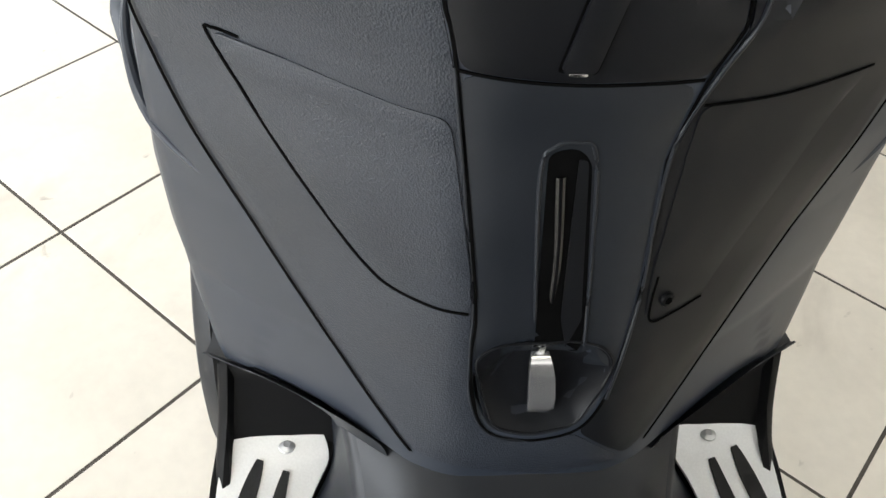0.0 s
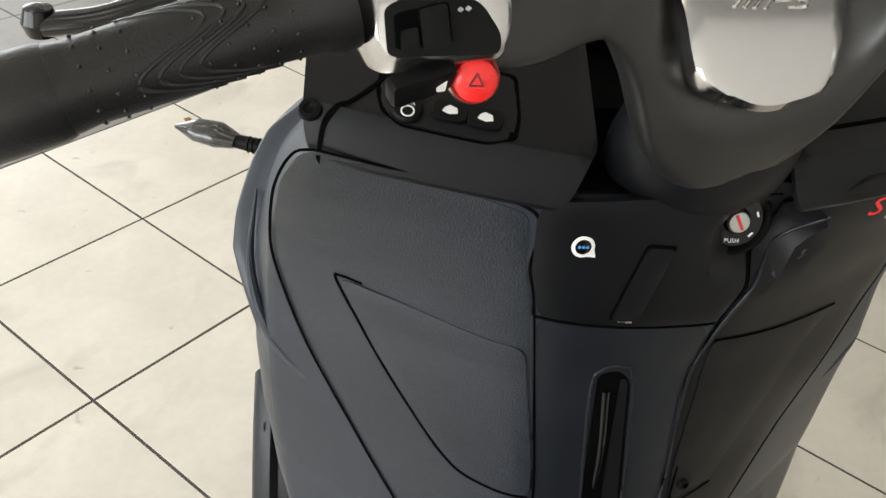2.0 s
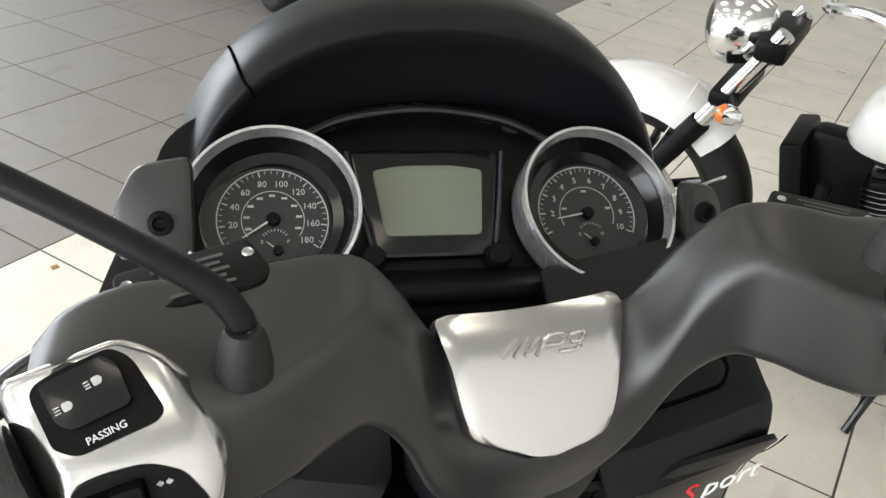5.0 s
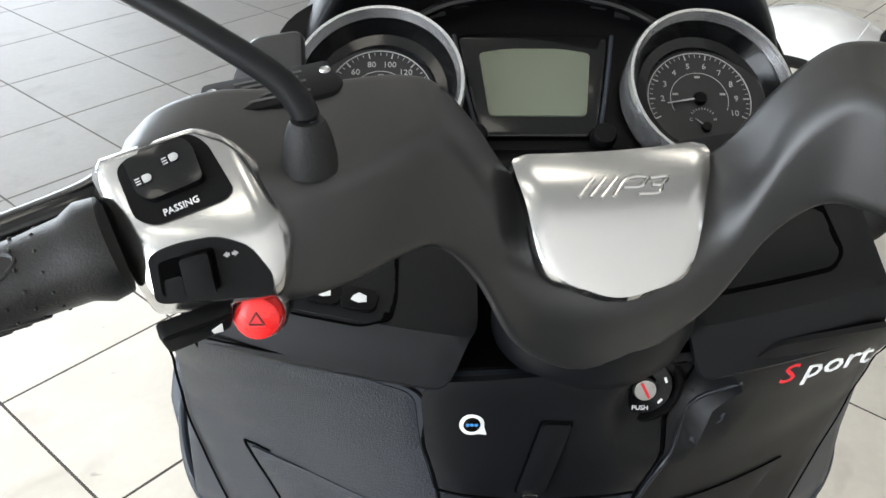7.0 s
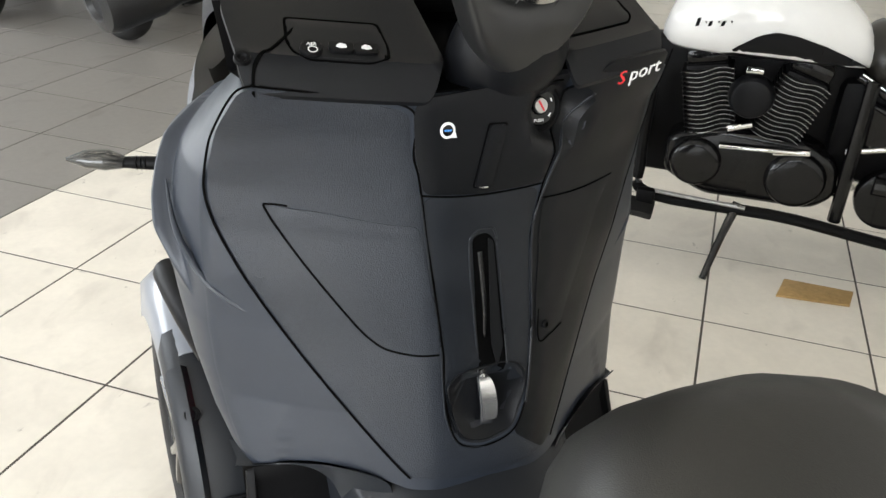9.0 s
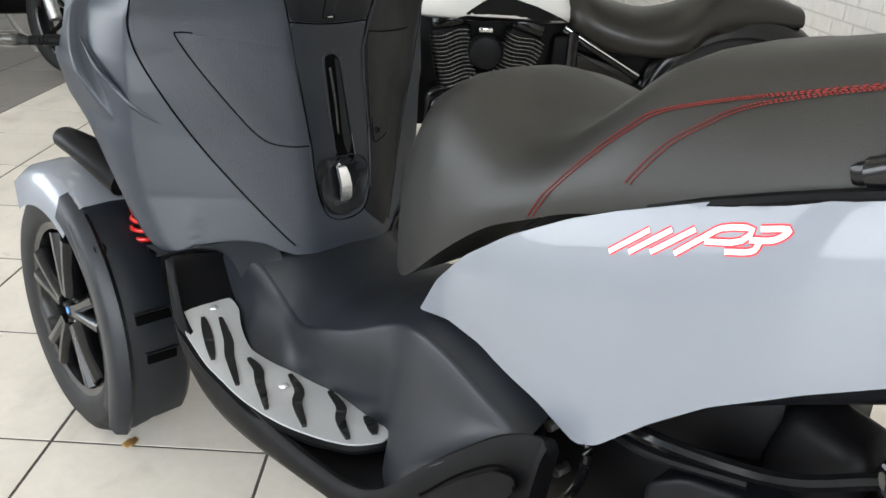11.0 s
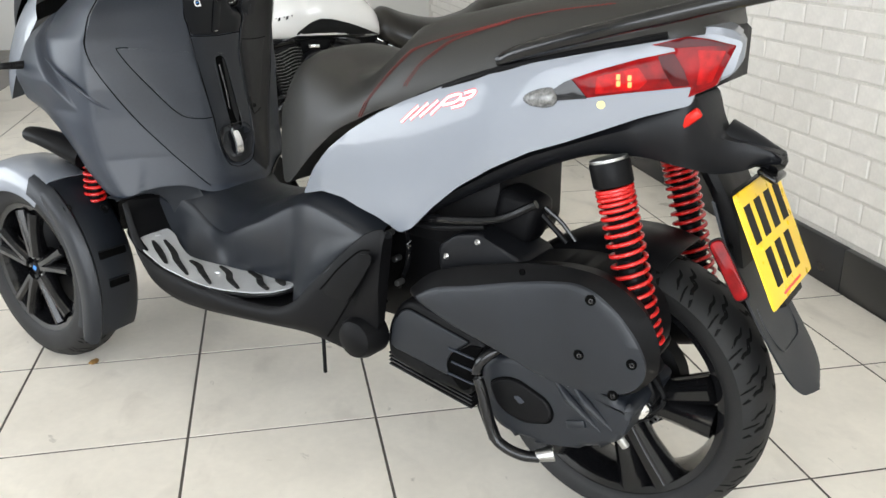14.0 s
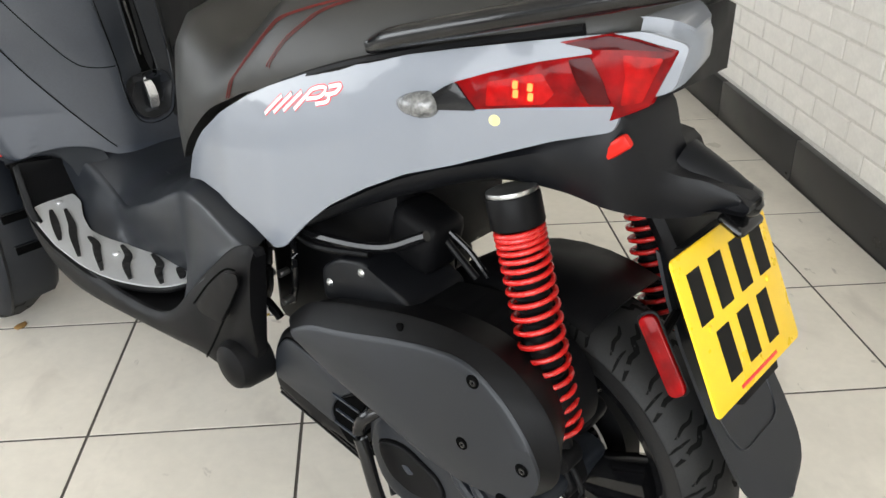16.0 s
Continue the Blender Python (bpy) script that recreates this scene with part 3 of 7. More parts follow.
lev = part("parking_lever", loft_bm([[on_shield(x0 - w, z, d), on_shield(x0 + w, z, d), on_shield(x0 + w, z - .001, d + t), on_shield(x0 - w, z - .001, d + t)] for x0, z, d, w, t in ((.009, .586, .008, .006, .005), (.0095, .581, .011, .0075, .006), (.0105, .572, .013, .0085, .006), (.012, .556, .014, .009, .006), (.0135, .540, .011, .009, .005), (.014, .532, .008, .008, .003))]), M["ring"], scooter, "brushed silver parking lever", angle=60)
part("lever_tip", cyl_bm(on_shield(.0095, .588, .007), on_shield(.0095, .596, .006), .003, n=8), M["chrome"], lev)

# Black sheet over the body's top paints the shade between ledge and column.
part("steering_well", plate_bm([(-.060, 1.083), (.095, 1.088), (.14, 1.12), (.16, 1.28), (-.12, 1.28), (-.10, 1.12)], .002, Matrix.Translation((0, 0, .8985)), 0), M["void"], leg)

# tag reader badge, socket flap, ignition lock
bd = axes(on_shield(-.040, .8660, .0062), (1, 0, 0), (0, .12, 1)) @ Matrix.Scale(.76, 4)
badge = part("badge", plate_bm([(.0105 * math.cos(a), .0105 * math.sin(a)) for a in (2 * math.pi * k / 24 for k in range(24))] , .0008, bd, .0003), M["white"], leg, "round white sticker with a blue dotted centre")
part("badge_tail", plate_bm([(.004, -.0095), (.0125, -.0105), (.0105, -.003)], .0007, bd, 0), M["white"], leg)
part("badge_centre", plate_bm([(.0072 * math.cos(a), .0072 * math.sin(a)) for a in (2 * math.pi * k / 24 for k in range(24))], .0011, bd, .0002), M["gloss_black"], leg)
for k in (-1, 0, 1):
    part("badge_dot", cyl_bm(bd @ Vector((k * .0036, 0, .0010)), bd @ Vector((k * .0036, 0, .0014)), .0012, n=8), M["blue"], leg)
flap = [(.004, .868), (.0225, .867), (.0100, .8035), (-.0085, .8045)]
part("joint_gap", patch_bm([(.0028, .8694), (.0240, .8683), (.0113, .8022), (-.0100, .8033)], on_shield, thick=.0003, lift=.0058, r=.003, edge=0), M["void"], leg)
part("socket_flap", patch_bm(flap, on_shield, thick=.0036, lift=.0060, r=.004, step=.008), M["plastic"], leg, "charcoal rubber socket flap")
part("flap_tab", box_bm(.010, .003, .002, Matrix.Translation(on_shield(.0005, .8045, .0088)), .0006), M["silver"], leg)
km = frame_on(on_shield(.073, .872, .0060), (-.04, -1, .30)) @ Matrix.Scale(1.15, 4)
part("lock_bowl", lathe_bm([(.026, -.008), (.0235, -.001), (.021, .000), (.019, -.003), (.018, -.004)], km, 32), M["black"], leg, "dished ignition surround", angle=60)
lock = part("ignition_lock", lathe_bm([(.0, .004), (.007, .004), (.0085, .002), (.0165, .001), (.018, -.002), (.018, -.02)], km, 28), M["gloss_black"], leg, "black ignition lock with white print")
part("key_plate", lathe_bm([(0, .0062), (.0062, .0062), (.0068, .004)], km, 18), M["steel"], leg)
part("key_mark", box_bm(.0016, .010, .0006, km @ Matrix.Translation((0, 0, .0065)) @ Matrix.Rotation(.5, 4, "Z")), M["red_print"], leg)
text_ob("PUSH", .0040, km @ Matrix.Translation((-.001, -.0130, .0016)), M["white"], leg, "lettering")
for a in (20, 70, 140, 200, 320):
    ca, sa = math.cos(radians(a)), math.sin(radians(a))
    part("print_mark", box_bm(.0034, .0013, .0004, km @ Matrix.Translation((.0132 * ca, .0132 * sa, .0016)) @ Matrix.Rotation(radians(a + 90), 4, "Z")), M["white"], leg, smooth=False)
text_ob("S", .021, axes((.154, 1.0735, .9000), (.070, .015, .009), (0, .12, 1)) @ Matrix.Diagonal((1.2, .82, 1, 1)), M["red_print"], leg, "lettering", shear=.35)
text_ob("port", .022, axes((.1870, 1.0798, .9046), (.070, .015, .009), (0, .12, 1)) @ Matrix.Diagonal((1.2, .85, 1, 1)), M["white"], leg, "lettering", shear=.35)

# ledge above the shield with its switch panel, and the pocket on the other side
def ledge_y(x, v, d):
    """v runs from the shield's top edge forward and up."""
    z = .893 + .034 * (1 - (1 - min(1, v / .018)) ** 2) + max(0, v - .02) * .42 + .12 * (-x - .07 if x < 0 else 0) * .6
    return Vector((x, sh_y(x, .90) - .006 + v * .9, z + d * .85)) + Vector((0, -.5 * d, 0))


def ledge_r(x, v, d):
    q = ledge_y(-x + .02, v, d)
    return Vector((x, q.y, q.z))


top_l = [(-.224, .0), (-.140, .0), (-.054, .0), (-.038, .02), (-.034, .16), (-.20, .16), (-.222, .08)]
part("top_ledge", patch_bm(top_l, ledge_y, thick=.005, r=.010, lift=-.002, step=.007), M["plastic"], leg, "smooth charcoal ledge")
top_r = [(.098, .0), (.17, .0), (.232, .0), (.230, .08), (.21, .16), (.085, .16), (.088, .02)]
part("top_ledge", patch_bm(top_r, ledge_r, thick=.005, r=.010, lift=-.002, step=.007), M["plastic"], leg, "smooth charcoal ledge")
swp = [(-.177, .034), (-.174, .018), (-.165, .0125), (-.108, .0125), (-.092, .018), (-.088, .034), (-.087, .070), (-.170, .070)]
part("joint_gap", patch_bm([(-.1784, .0345), (-.1752, .0172), (-.1655, .0114), (-.1075, .0114), (-.0908, .0171), (-.0866, .034), (-.0856, .0714), (-.1712, .0714)], ledge_y, thick=.0002, lift=.0032, r=.006, edge=0, step=.007), M["void"], leg)
part("switch_panel", patch_bm(swp, ledge_y, thick=.0012, lift=.0032, r=.006, step=.007), M["plastic"], leg, "charcoal panel with three printed buttons")


part("joint_gap", ribbon_bm([(-.214, -.001), (-.211, .006), (-.203, .013), (-.189, .026), (-.165, .055)], ledge_y, .0026, .0040, steps=24), M["void"], leg)


def ledge_frame(x, v, d):
    o = ledge_y(x, v, d)
    return axes(o, ledge_y(x + .01, v, d) - o, ledge_y(x, v + .01, d) - o)


fm = ledge_frame(-.159, .0235, .0046)
part("button", lathe_bm([(0, .0035), (.009, .0035), (.0105, .002), (.0105, 0)], fm, 24), M["black"], leg, "round black button")
text_ob("ASR", .0052, fm @ Matrix.Translation((0, .0035, .0037)), M["white"], leg, "lettering")
part("symbol", lathe_bm([(.0035, .0040), (.0045, .0040), (.0045, .0036), (.0035, .0036)], fm @ Matrix.Translation((.001, -.0035, 0)), 16, True), M["white"], leg)
for x in (-.132, -.110):
    fm = ledge_frame(x, .0285, .0046)
    part("button", plate_bm(rounded([(-.0115, -.0075), (.0115, -.0075), (.0115, .0075), (-.0115, .0075)], .006), .003, fm, .001), M["black"], leg, "black push button")
    part("symbol", plate_bm([(-.005, -.002), (0, -.0035), (.005, -.002), (.004, .002), (-.001, .0035), (-.004, .001)], .0004, fm @ Matrix.Translation((0, 0, .003)), 0), M["white"], leg)
part("screw", lathe_bm([(0, .001), (.003, .001), (.0045, .003), (.007, .003), (.008, 0)], ledge_frame(-.219, .010, .002), 16), M["black"], leg, "black recessed screw")
rp = [(.105, .035), (.195, .035), (.205, .045), (.200, .085), (.110, .085)]
part("joint_gap", patch_bm([(.103, .0335), (.196, .0335), (.207, .045), (.202, .0865), (.108, .0865)], ledge_r, thick=.0002, lift=.0032, r=.006, edge=0), M["void"], leg)
part("cover_flap", patch_bm(rp, ledge_r, thick=.0012, lift=.0032, r=.006), M["plastic"], leg, "charcoal flap")

def smooth_rings(rings, n):
    cols = [spline([r[k] for r in rings], n) for k in range(len(rings[0]))]
    return [[c[j] for c in cols] for j in range(n)]


# ---- footboards, tunnel and lower fairing ----
def yz_plate(outline, x0, x1, bevel, r=.0, seg=4, bseg=3):
    """A solid with that side view (y, z), from x0 out to x1."""
    t = abs(x1 - x0)
    if x1 < x0:
        m = Matrix(((0, 0, -1, x0), (1, 0, 0, 0), (0, 1, 0, 0), (0, 0, 0, 1)))
    else:
        m = Matrix(((0, 0, 1, x0), (1, 0, 0, 0), (0, 1, 0, 0), (0, 0, 0, 1)))
    return plate_bm(outline, t, m, bevel, r, seg, bseg)


# upper and lower edge of the footboard fairing, from the knees back to the pivot
SIDE = [((1.139, .460), (1.150, .455)), ((1.116, .405), (1.132, .395)), ((1.088, .368), (1.104, .335)), ((1.05, .346), (1.062, .288)), ((.99, .330), (.99, .264)), ((.90, .318), (.90, .264)), ((.80, .314), (.80, .274)), ((.70, .322), (.70, .284)), ((.645, .348), (.63, .288)), ((.605, .388), (.57, .286)), ((.565, .430), (.528, .280)), ((.52, .472), (.497, .286)), ((.475, .510), (.468, .312)), ((.436, .528), (.452, .345)), ((.426, .520), (.448, .36))]
MAT = [(-.141, 1.100), (-.150, 1.122), (-.180, 1.132), (-.226, 1.145), (-.239, 1.09), (-.242, 1.03), (-.239, .94), (-.222, .85), (-.184, .757), (-.148, .735), (-.124, .750), (-.121, .80), (-.121, .88), (-.140, .93), (-.160, .973), (-.172, 1.02), (-.160, 1.065)]


def mat_z(x, y):
    return float(np.interp(y, (.72, .80, .90, 1.02, 1.10, 1.15), (.325, .316, .318, .338, .366, .40))) + .02 * (x + .16)


def on_mat(x, y, d):
    return Vector((x, y, mat_z(x, y) + d))


for s in (-1, 1):
    rings = []
    for (y, z), (y2, z2) in SIDE:
        q = Vector((0, y2 - y, z2 - z))
        rings.append([Vector((CX + s * x, y, z)) + q * k + Vector((0, 0, dz)) for x, k, dz in ((.07, 0, -.006), (.236, 0, -.006), (.240, 0, .003), (.247, 0, .004), (.2535, .06, 0), (.256, .25, 0), (.256, .60, 0), (.250, .86, 0), (.236, 1, 0), (.07, 1, 0))])
        inner = float(np.interp(y, (.56, .68), (.218, .07)))
        rings[-1][0].x = rings[-1][-1].x = CX + s * inner
        for q in rings[-1]:
            if .22 < abs(q.x - CX) < .245:
                q.x += s * .008 * min(1, max(0, (z - .36) / .04))
            if abs(q.x - CX) > .22:
                q.x -= s * .010 * min(1, max(0, (z - .36) / .08))
        for q in rings[-1][:2]:
            q.z -= .015 * min(1, max(0, (y - 1.0) / .06))
    fair = part("lower_fairing", loft_bm(smooth_rings(rings, 60)), M["black"], scooter, "black plastic footboard fairing", angle=40)

    def place(x, y, d, s=s):
        p = on_mat(x, y, d)
        return p if s < 0 else Vector((2 * CX - p.x, p.y, p.z))

    part("tread_tray", patch_bm([(x * 1.0 + (.006 if x > -.15 else -.006), y + (.008 if y > 1.0 else -.012)) for x, y in MAT], place, thick=.004, lift=.0, r=.02, step=.02), M["black"], fair, "black tread tray")
    mt = part("foot_plate", patch_bm(MAT, place, thick=.003, lift=.005, r=.02, step=.02), M["alu"], fair, "brushed aluminium foot plate")
    for pts in (((-.203, 1.098), (-.215, 1.062), (-.230, 1.022)), ((-.180, 1.088), (-.192, 1.045), (-.206, 1.018), (-.229, .958)), ((-.186, 1.000), (-.188, .972), (-.200, .948), (-.222, .896)), ((-.156, .940), (-.164, .905), (-.184, .880), (-.205, .832)), ((-.132, .878), (-.142, .838), (-.160, .815), (-.180, .772)), ((-.130, .800), (-.138, .776), (-.150, .756))):
        line = spline([Vector((x, y, 0)) for x, y in pts], 16)
        sides = ([], [])
        for k, q in enumerate(line):
            d = (line[min(k + 1, 15)] - line[max(k - 1, 0)]).normalized()
            w = .0072 * (.22 + .78 * math.sin(math.pi * (.04 + .92 * k / 15)) ** .7)
            sides[0].append((q.x - d.y * w, q.y + d.x * w))
            sides[1].append((q.x + d.y * w, q.y - d.x * w))
        part("rubber_strip", patch_bm(sides[0] + sides[1][::-1], place, thick=.005, lift=.0065, r=0, step=.012, edge=.001), M["rubber"], fair, "black rubber grip strip")
    for x, y in ((-.180, 1.108), (-.176, .925)):
        part("screw", lathe_bm([(0, .003), (.003, .0035), (.007, .0015), (.0075, 0)], Matrix.Translation(place(x, y, .008)), 14), M["alu"], fair)
    cap = part("pivot_cap", lathe_bm([(0, .030), (.018, .029), (.034, .022), (.040, .008), (.041, -.03)], frame_on((CX + s * .236, .490, .318), (s, 0, 0)), 28), M["black"], fair, "round black pivot cap")
    # seams in the fairing's rear part
    def side_place(y, z, d, s=s):
        return Vector((CX + s * (.2525 + d), y, z))
    part("joint_gap", ribbon_bm([(.442, .482), (.472, .430), (.500, .386), (.526, .346), (.553, .308)], side_place, .0035, .0050), M["void"], fair)
    part("joint_gap", ribbon_bm([(.566, .398), (.556, .408), (.515, .452), (.470, .490), (.444, .498)], side_place, .0030, .0050), M["void"], fair)
    part("side_cover", patch_bm([(.560, .398), (.514, .447), (.469, .485), (.443, .492), (.442, .477), (.473, .430), (.502, .390), (.549, .389)], side_place, thick=.003, lift=.0032, r=.008, step=.012), M["black"], fair, "black side cover")

# the tunnel's crown along the middle, its lower edge line at each side, and the foot of the walls below it
crown = [(1.15, .492), (1.10, .478), (1.06, .476), (1.01, .466), (.95, .458), (.875, .463), (.815, .485), (.76, .510), (.715, .531), (.66, .556), (.60, .560), (.53, .550), (.47, .528)]
top_line = [(1.15, .150, .474), (1.10, .138, .464), (1.06, .128, .442), (1.01, .122, .404), (.95, .136, .400), (.875, .152, .432), (.815, .158, .457), (.76, .160, .486), (.715, .162, .508), (.66, .178, .526), (.60, .188, .524), (.53, .200, .511), (.47, .206, .500)]
low_line = [(1.15, .165, .390), (1.105, .152, .366), (1.06, .172, .350), (1.01, .185, .336), (.955, .166, .326), (.88, .136, .320), (.83, .134, .319), (.785, .136, .320), (.75, .142, .323), (.70, .192, .332), (.62, .236, .380), (.54, .240, .450), (.465, .230, .500)]
tops, walls = [], {-1: [], 1: []}
for (yc, zc), (y, w, z), (y2, w2, z2) in zip(crown, top_line, low_line):
    half = [(0, yc, zc), (w * .35, yc, zc - .05 * (zc - z)), (w * .62, yc, zc - .14 * (zc - z)), (w * .84, yc, zc - .42 * (zc - z)), (w, y, z)]
    tops.append([Vector((CX - a, b, c)) for a, b, c in half[::-1]] + [Vector((CX + a, b, c)) for a, b, c in half[1:]])
    for s in (-1, 1):
        side = [(w - .004, y, z + .001), (w + .003, y, z - .001), (w + .007, y, z - .007)]
        side += [(w + .007 + (w2 - w - .007) * t ** 2.0, y + (y2 - y) * t, z - .007 + (z2 - z + .007) * t ** .85) for t in (.2, .45, .7, .88, 1.0)]
        side += [(w2 + .004, y2, z2 - .03)]
        walls[s].append([Vector((CX + s * a, b, c)) for a, b, c in side])
tunnel = part("tunnel", loft_bm(smooth_rings(tops, 50), close=False), M["plastic_mid"], scooter, "matt charcoal centre tunnel", angle=60)
for s in (-1, 1):
    part("footwell_wall", loft_bm(smooth_rings(walls[s], 50), close=False), M["plastic_mid"], scooter, "charcoal footwell wall", angle=60)
part("hatch", patch_bm([(-.055, .925), (.075, .925), (.085, .86), (.06, .80), (-.04, .80), (-.065, .86)], lambda x, y, d: Vector((x, y, float(np.interp(y, [p[0] for p in crown[::-1]], [p[1] for p in crown[::-1]])) - .004 - .5 * (x - CX) ** 2 + d)), thick=.003, r=.02, step=.02), M["plastic_mid"], tunnel, "charcoal tunnel hatch")
for s in (-1, 1):
    wing = [Vector((CX + s * a, y, z)) for a, y, z in ((.12, 1.115, .450), (.15, 1.125, .458), (.18, 1.130, .464), (.21, 1.140, .466), (.240, 1.158, .464))]
    mid = [Vector((CX + s * a, y, z)) for a, y, z in ((.105, 1.09, .43), (.13, 1.15, .425), (.17, 1.17, .43), (.21, 1.175, .44), (.246, 1.16, .45))]
    low = [Vector((CX + s * a, y, z)) for a, y, z in ((.115, 1.10, .38), (.135, 1.165, .375), (.17, 1.185, .38), (.21, 1.185, .385), (.242, 1.165, .395))]
    part("knee_wall", loft_bm(smooth_rings([wing, mid, low], 10), close=False), M["black"], scooter, angle=60)
    edge = [(-.244, 1.150, .463), (-.222, 1.137, .468), (-.195, 1.120, .474), (-.170, 1.109, .470), (-.150, 1.104, .453), (-.138, 1.103, .428), (-.131, 1.102, .400), (-.128, 1.094, .345)]
    upper = [(-.244, 1.147, .468), (-.222, 1.131, .473), (-.195, 1.112, .482), (-.165, 1.090, .488), (-.138, 1.072, .487), (-.112, 1.057, .480), (-.096, 1.050, .466), (-.092, 1.050, .430)]
    between = [(a[0] * .5 + b[0] * .5 - .002, a[1] * .5 + b[1] * .5 - .003, a[2] * .5 + b[2] * .5 + .002) for a, b in zip(edge, upper)]
    back = [(x + .004, y + .008, z + .004) for x, y, z in edge]
    deep = [(x + .004, y + .045, z + .002) for x, y, z in edge]
    arch = [[Vector((x if s < 0 else 2 * CX - x, y, z)) for x, y, z in spline([Vector(p) for p in row], 28)] for row in (upper, between, edge, back, deep)]
    part("knee_arch", loft_bm(arch, close=False), M["plastic_mid"], scooter, "charcoal arch over the footwell", angle=50)

# ---- seat, tail, engine and wheels of the scooter ----
seat_rings = []
for y, zt, zb, w, wb in ((.868, .625, .555, .030, .028), (.862, .665, .535, .060, .060), (.845, .700, .525, .082, .084), (.80, .750, .530, .108, .112), (.745, .788, .560, .132, .138), (.69, .797, .598, .152, .158), (.63, .785, .640, .158, .170), (.575, .770, .676, .162, .178), (.52, .784, .702, .168, .184), (.47, .822, .724, .172, .188), (.42, .866, .738, .172, .190), (.36, .880, .756, .166, .188), (.28, .898, .782, .158, .182), (.18, .912, .812, .146, .168), (.08, .918, .835, .130, .150), (.0, .915, .850, .110, .125), (-.04, .90, .862, .085, .095)):
    if y > .60:
        y, w, wb = .60 + (y - .60) * .90, w * (1 - .25 * (y - .60)), wb * (1 - .25 * (y - .60))
    h = zt - zb
    prof = [(-wb, 0), (-wb * 1.02, .25 * h), (-w * 1.0, .55 * h), (-w * .93, .78 * h), (-w * .74, .93 * h), (-w * .40, .99 * h), (0, h), (w * .40, .99 * h), (w * .74, .93 * h), (w * .93, .78 * h), (w * 1.0, .55 * h), (wb * 1.02, .25 * h), (wb, 0)]
    seat_rings.append([Vector((CX + x, y, zb + dz)) for x, dz in prof])


seat_rings = smooth_rings(seat_rings, 60)
seat = part("seat", loft_bm(seat_rings), M["seat"], scooter, "long black vinyl seat with red stitching", angle=70)


def seat_line(y, z, s):
    """A point on the seat's flank at y and height z."""
    j = next((q for q in range(len(seat_rings) - 1) if seat_rings[q + 1][6].y <= y), len(seat_rings) - 2)
    y0, y1 = seat_rings[j][6].y, seat_rings[j + 1][6].y
    r = [a.lerp(b, (y - y0) / (y1 - y0)) for a, b in zip(seat_rings[j][:7], seat_rings[j + 1][:7])]
    k = next((i for i in range(6) if r[i].z <= z <= r[i + 1].z), 5)
    p = r[k].lerp(r[k + 1], min(1, max(0, (z - r[k].z) / (r[k + 1].z - r[k].z + 1e-6))))
    p = p + (p - Vector((CX, p.y, p.z - .06))).normalized() * .0009
    return p if s < 0 else Vector((2 * CX - p.x, p.y, p.z))


for path in ([(.519, .706), (.508, .722), (.484, .755), (.459, .784), (.435, .807), (.412, .825), (.366, .842), (.312, .858), (.20, .888), (.091, .905)], [(.413, .769), (.394, .802), (.370, .824), (.343, .842), (.295, .860), (.248, .874)]):
    for s in (-1, 1):
        for off in (0, .005):
            pts = [seat_line(q.y - off, q.z, s) for q in spline([Vector((0, y, z)) for y, z in path], 170 if len(path) > 7 else 70)]
            bms = [cyl_bm(pts[k], pts[k].lerp(pts[k + 1], .6), .0007, n=5) for k in range(len(pts) - 1)]
            part("stitching", merge(*bms), M["thread"], seat, "red stitching")


def tail_x(y, z):
    w = float(np.interp(y, (-.14, -.06, .07, .16, .25, .40, .52, .62, .70), (.085, .125, .160, .186, .204, .208, .196, .176, .150)))
    return w - 1.6 * max(0, z - float(np.interp(y, (-.1, .2, .4, .7), (.83, .74, .65, .56)))) ** 2 - .55 * max(0, float(np.interp(y, (-.1, .2, .4, .7), (.80, .70, .60, .53))) - z) ** 2


TAIL = [(.690, .534), (.652, .588), (.600, .638), (.540, .680), (.470, .719), (.418, .743), (.32, .782), (.212, .815), (.12, .836), (.0, .861), (-.060, .872), (-.098, .862), (-.090, .820), (-.048, .800), (-.042, .774), (.02, .754), (.125, .710), (.180, .690), (.237, .660), (.30, .620), (.347, .580), (.395, .532), (.420, .520), (.47, .538), (.56, .556), (.62, .556)]
def far_x(x, y, s):
    """Mirrors a place of the tail to its other side, shifted sideways to fit the camera's view."""
    if s < 0:
        return x
    return 2 * (CX - .034 * min(1, max(0, (.34 - y) / .34))) - x


# Pushes the tail's far side forward to fit its outline from the camera.
def skew(y, xo, s):
    return y + (.65 * max(0, xo - .03) * min(1, max(0, (.10 - y) / .10)) if s > 0 else 0)


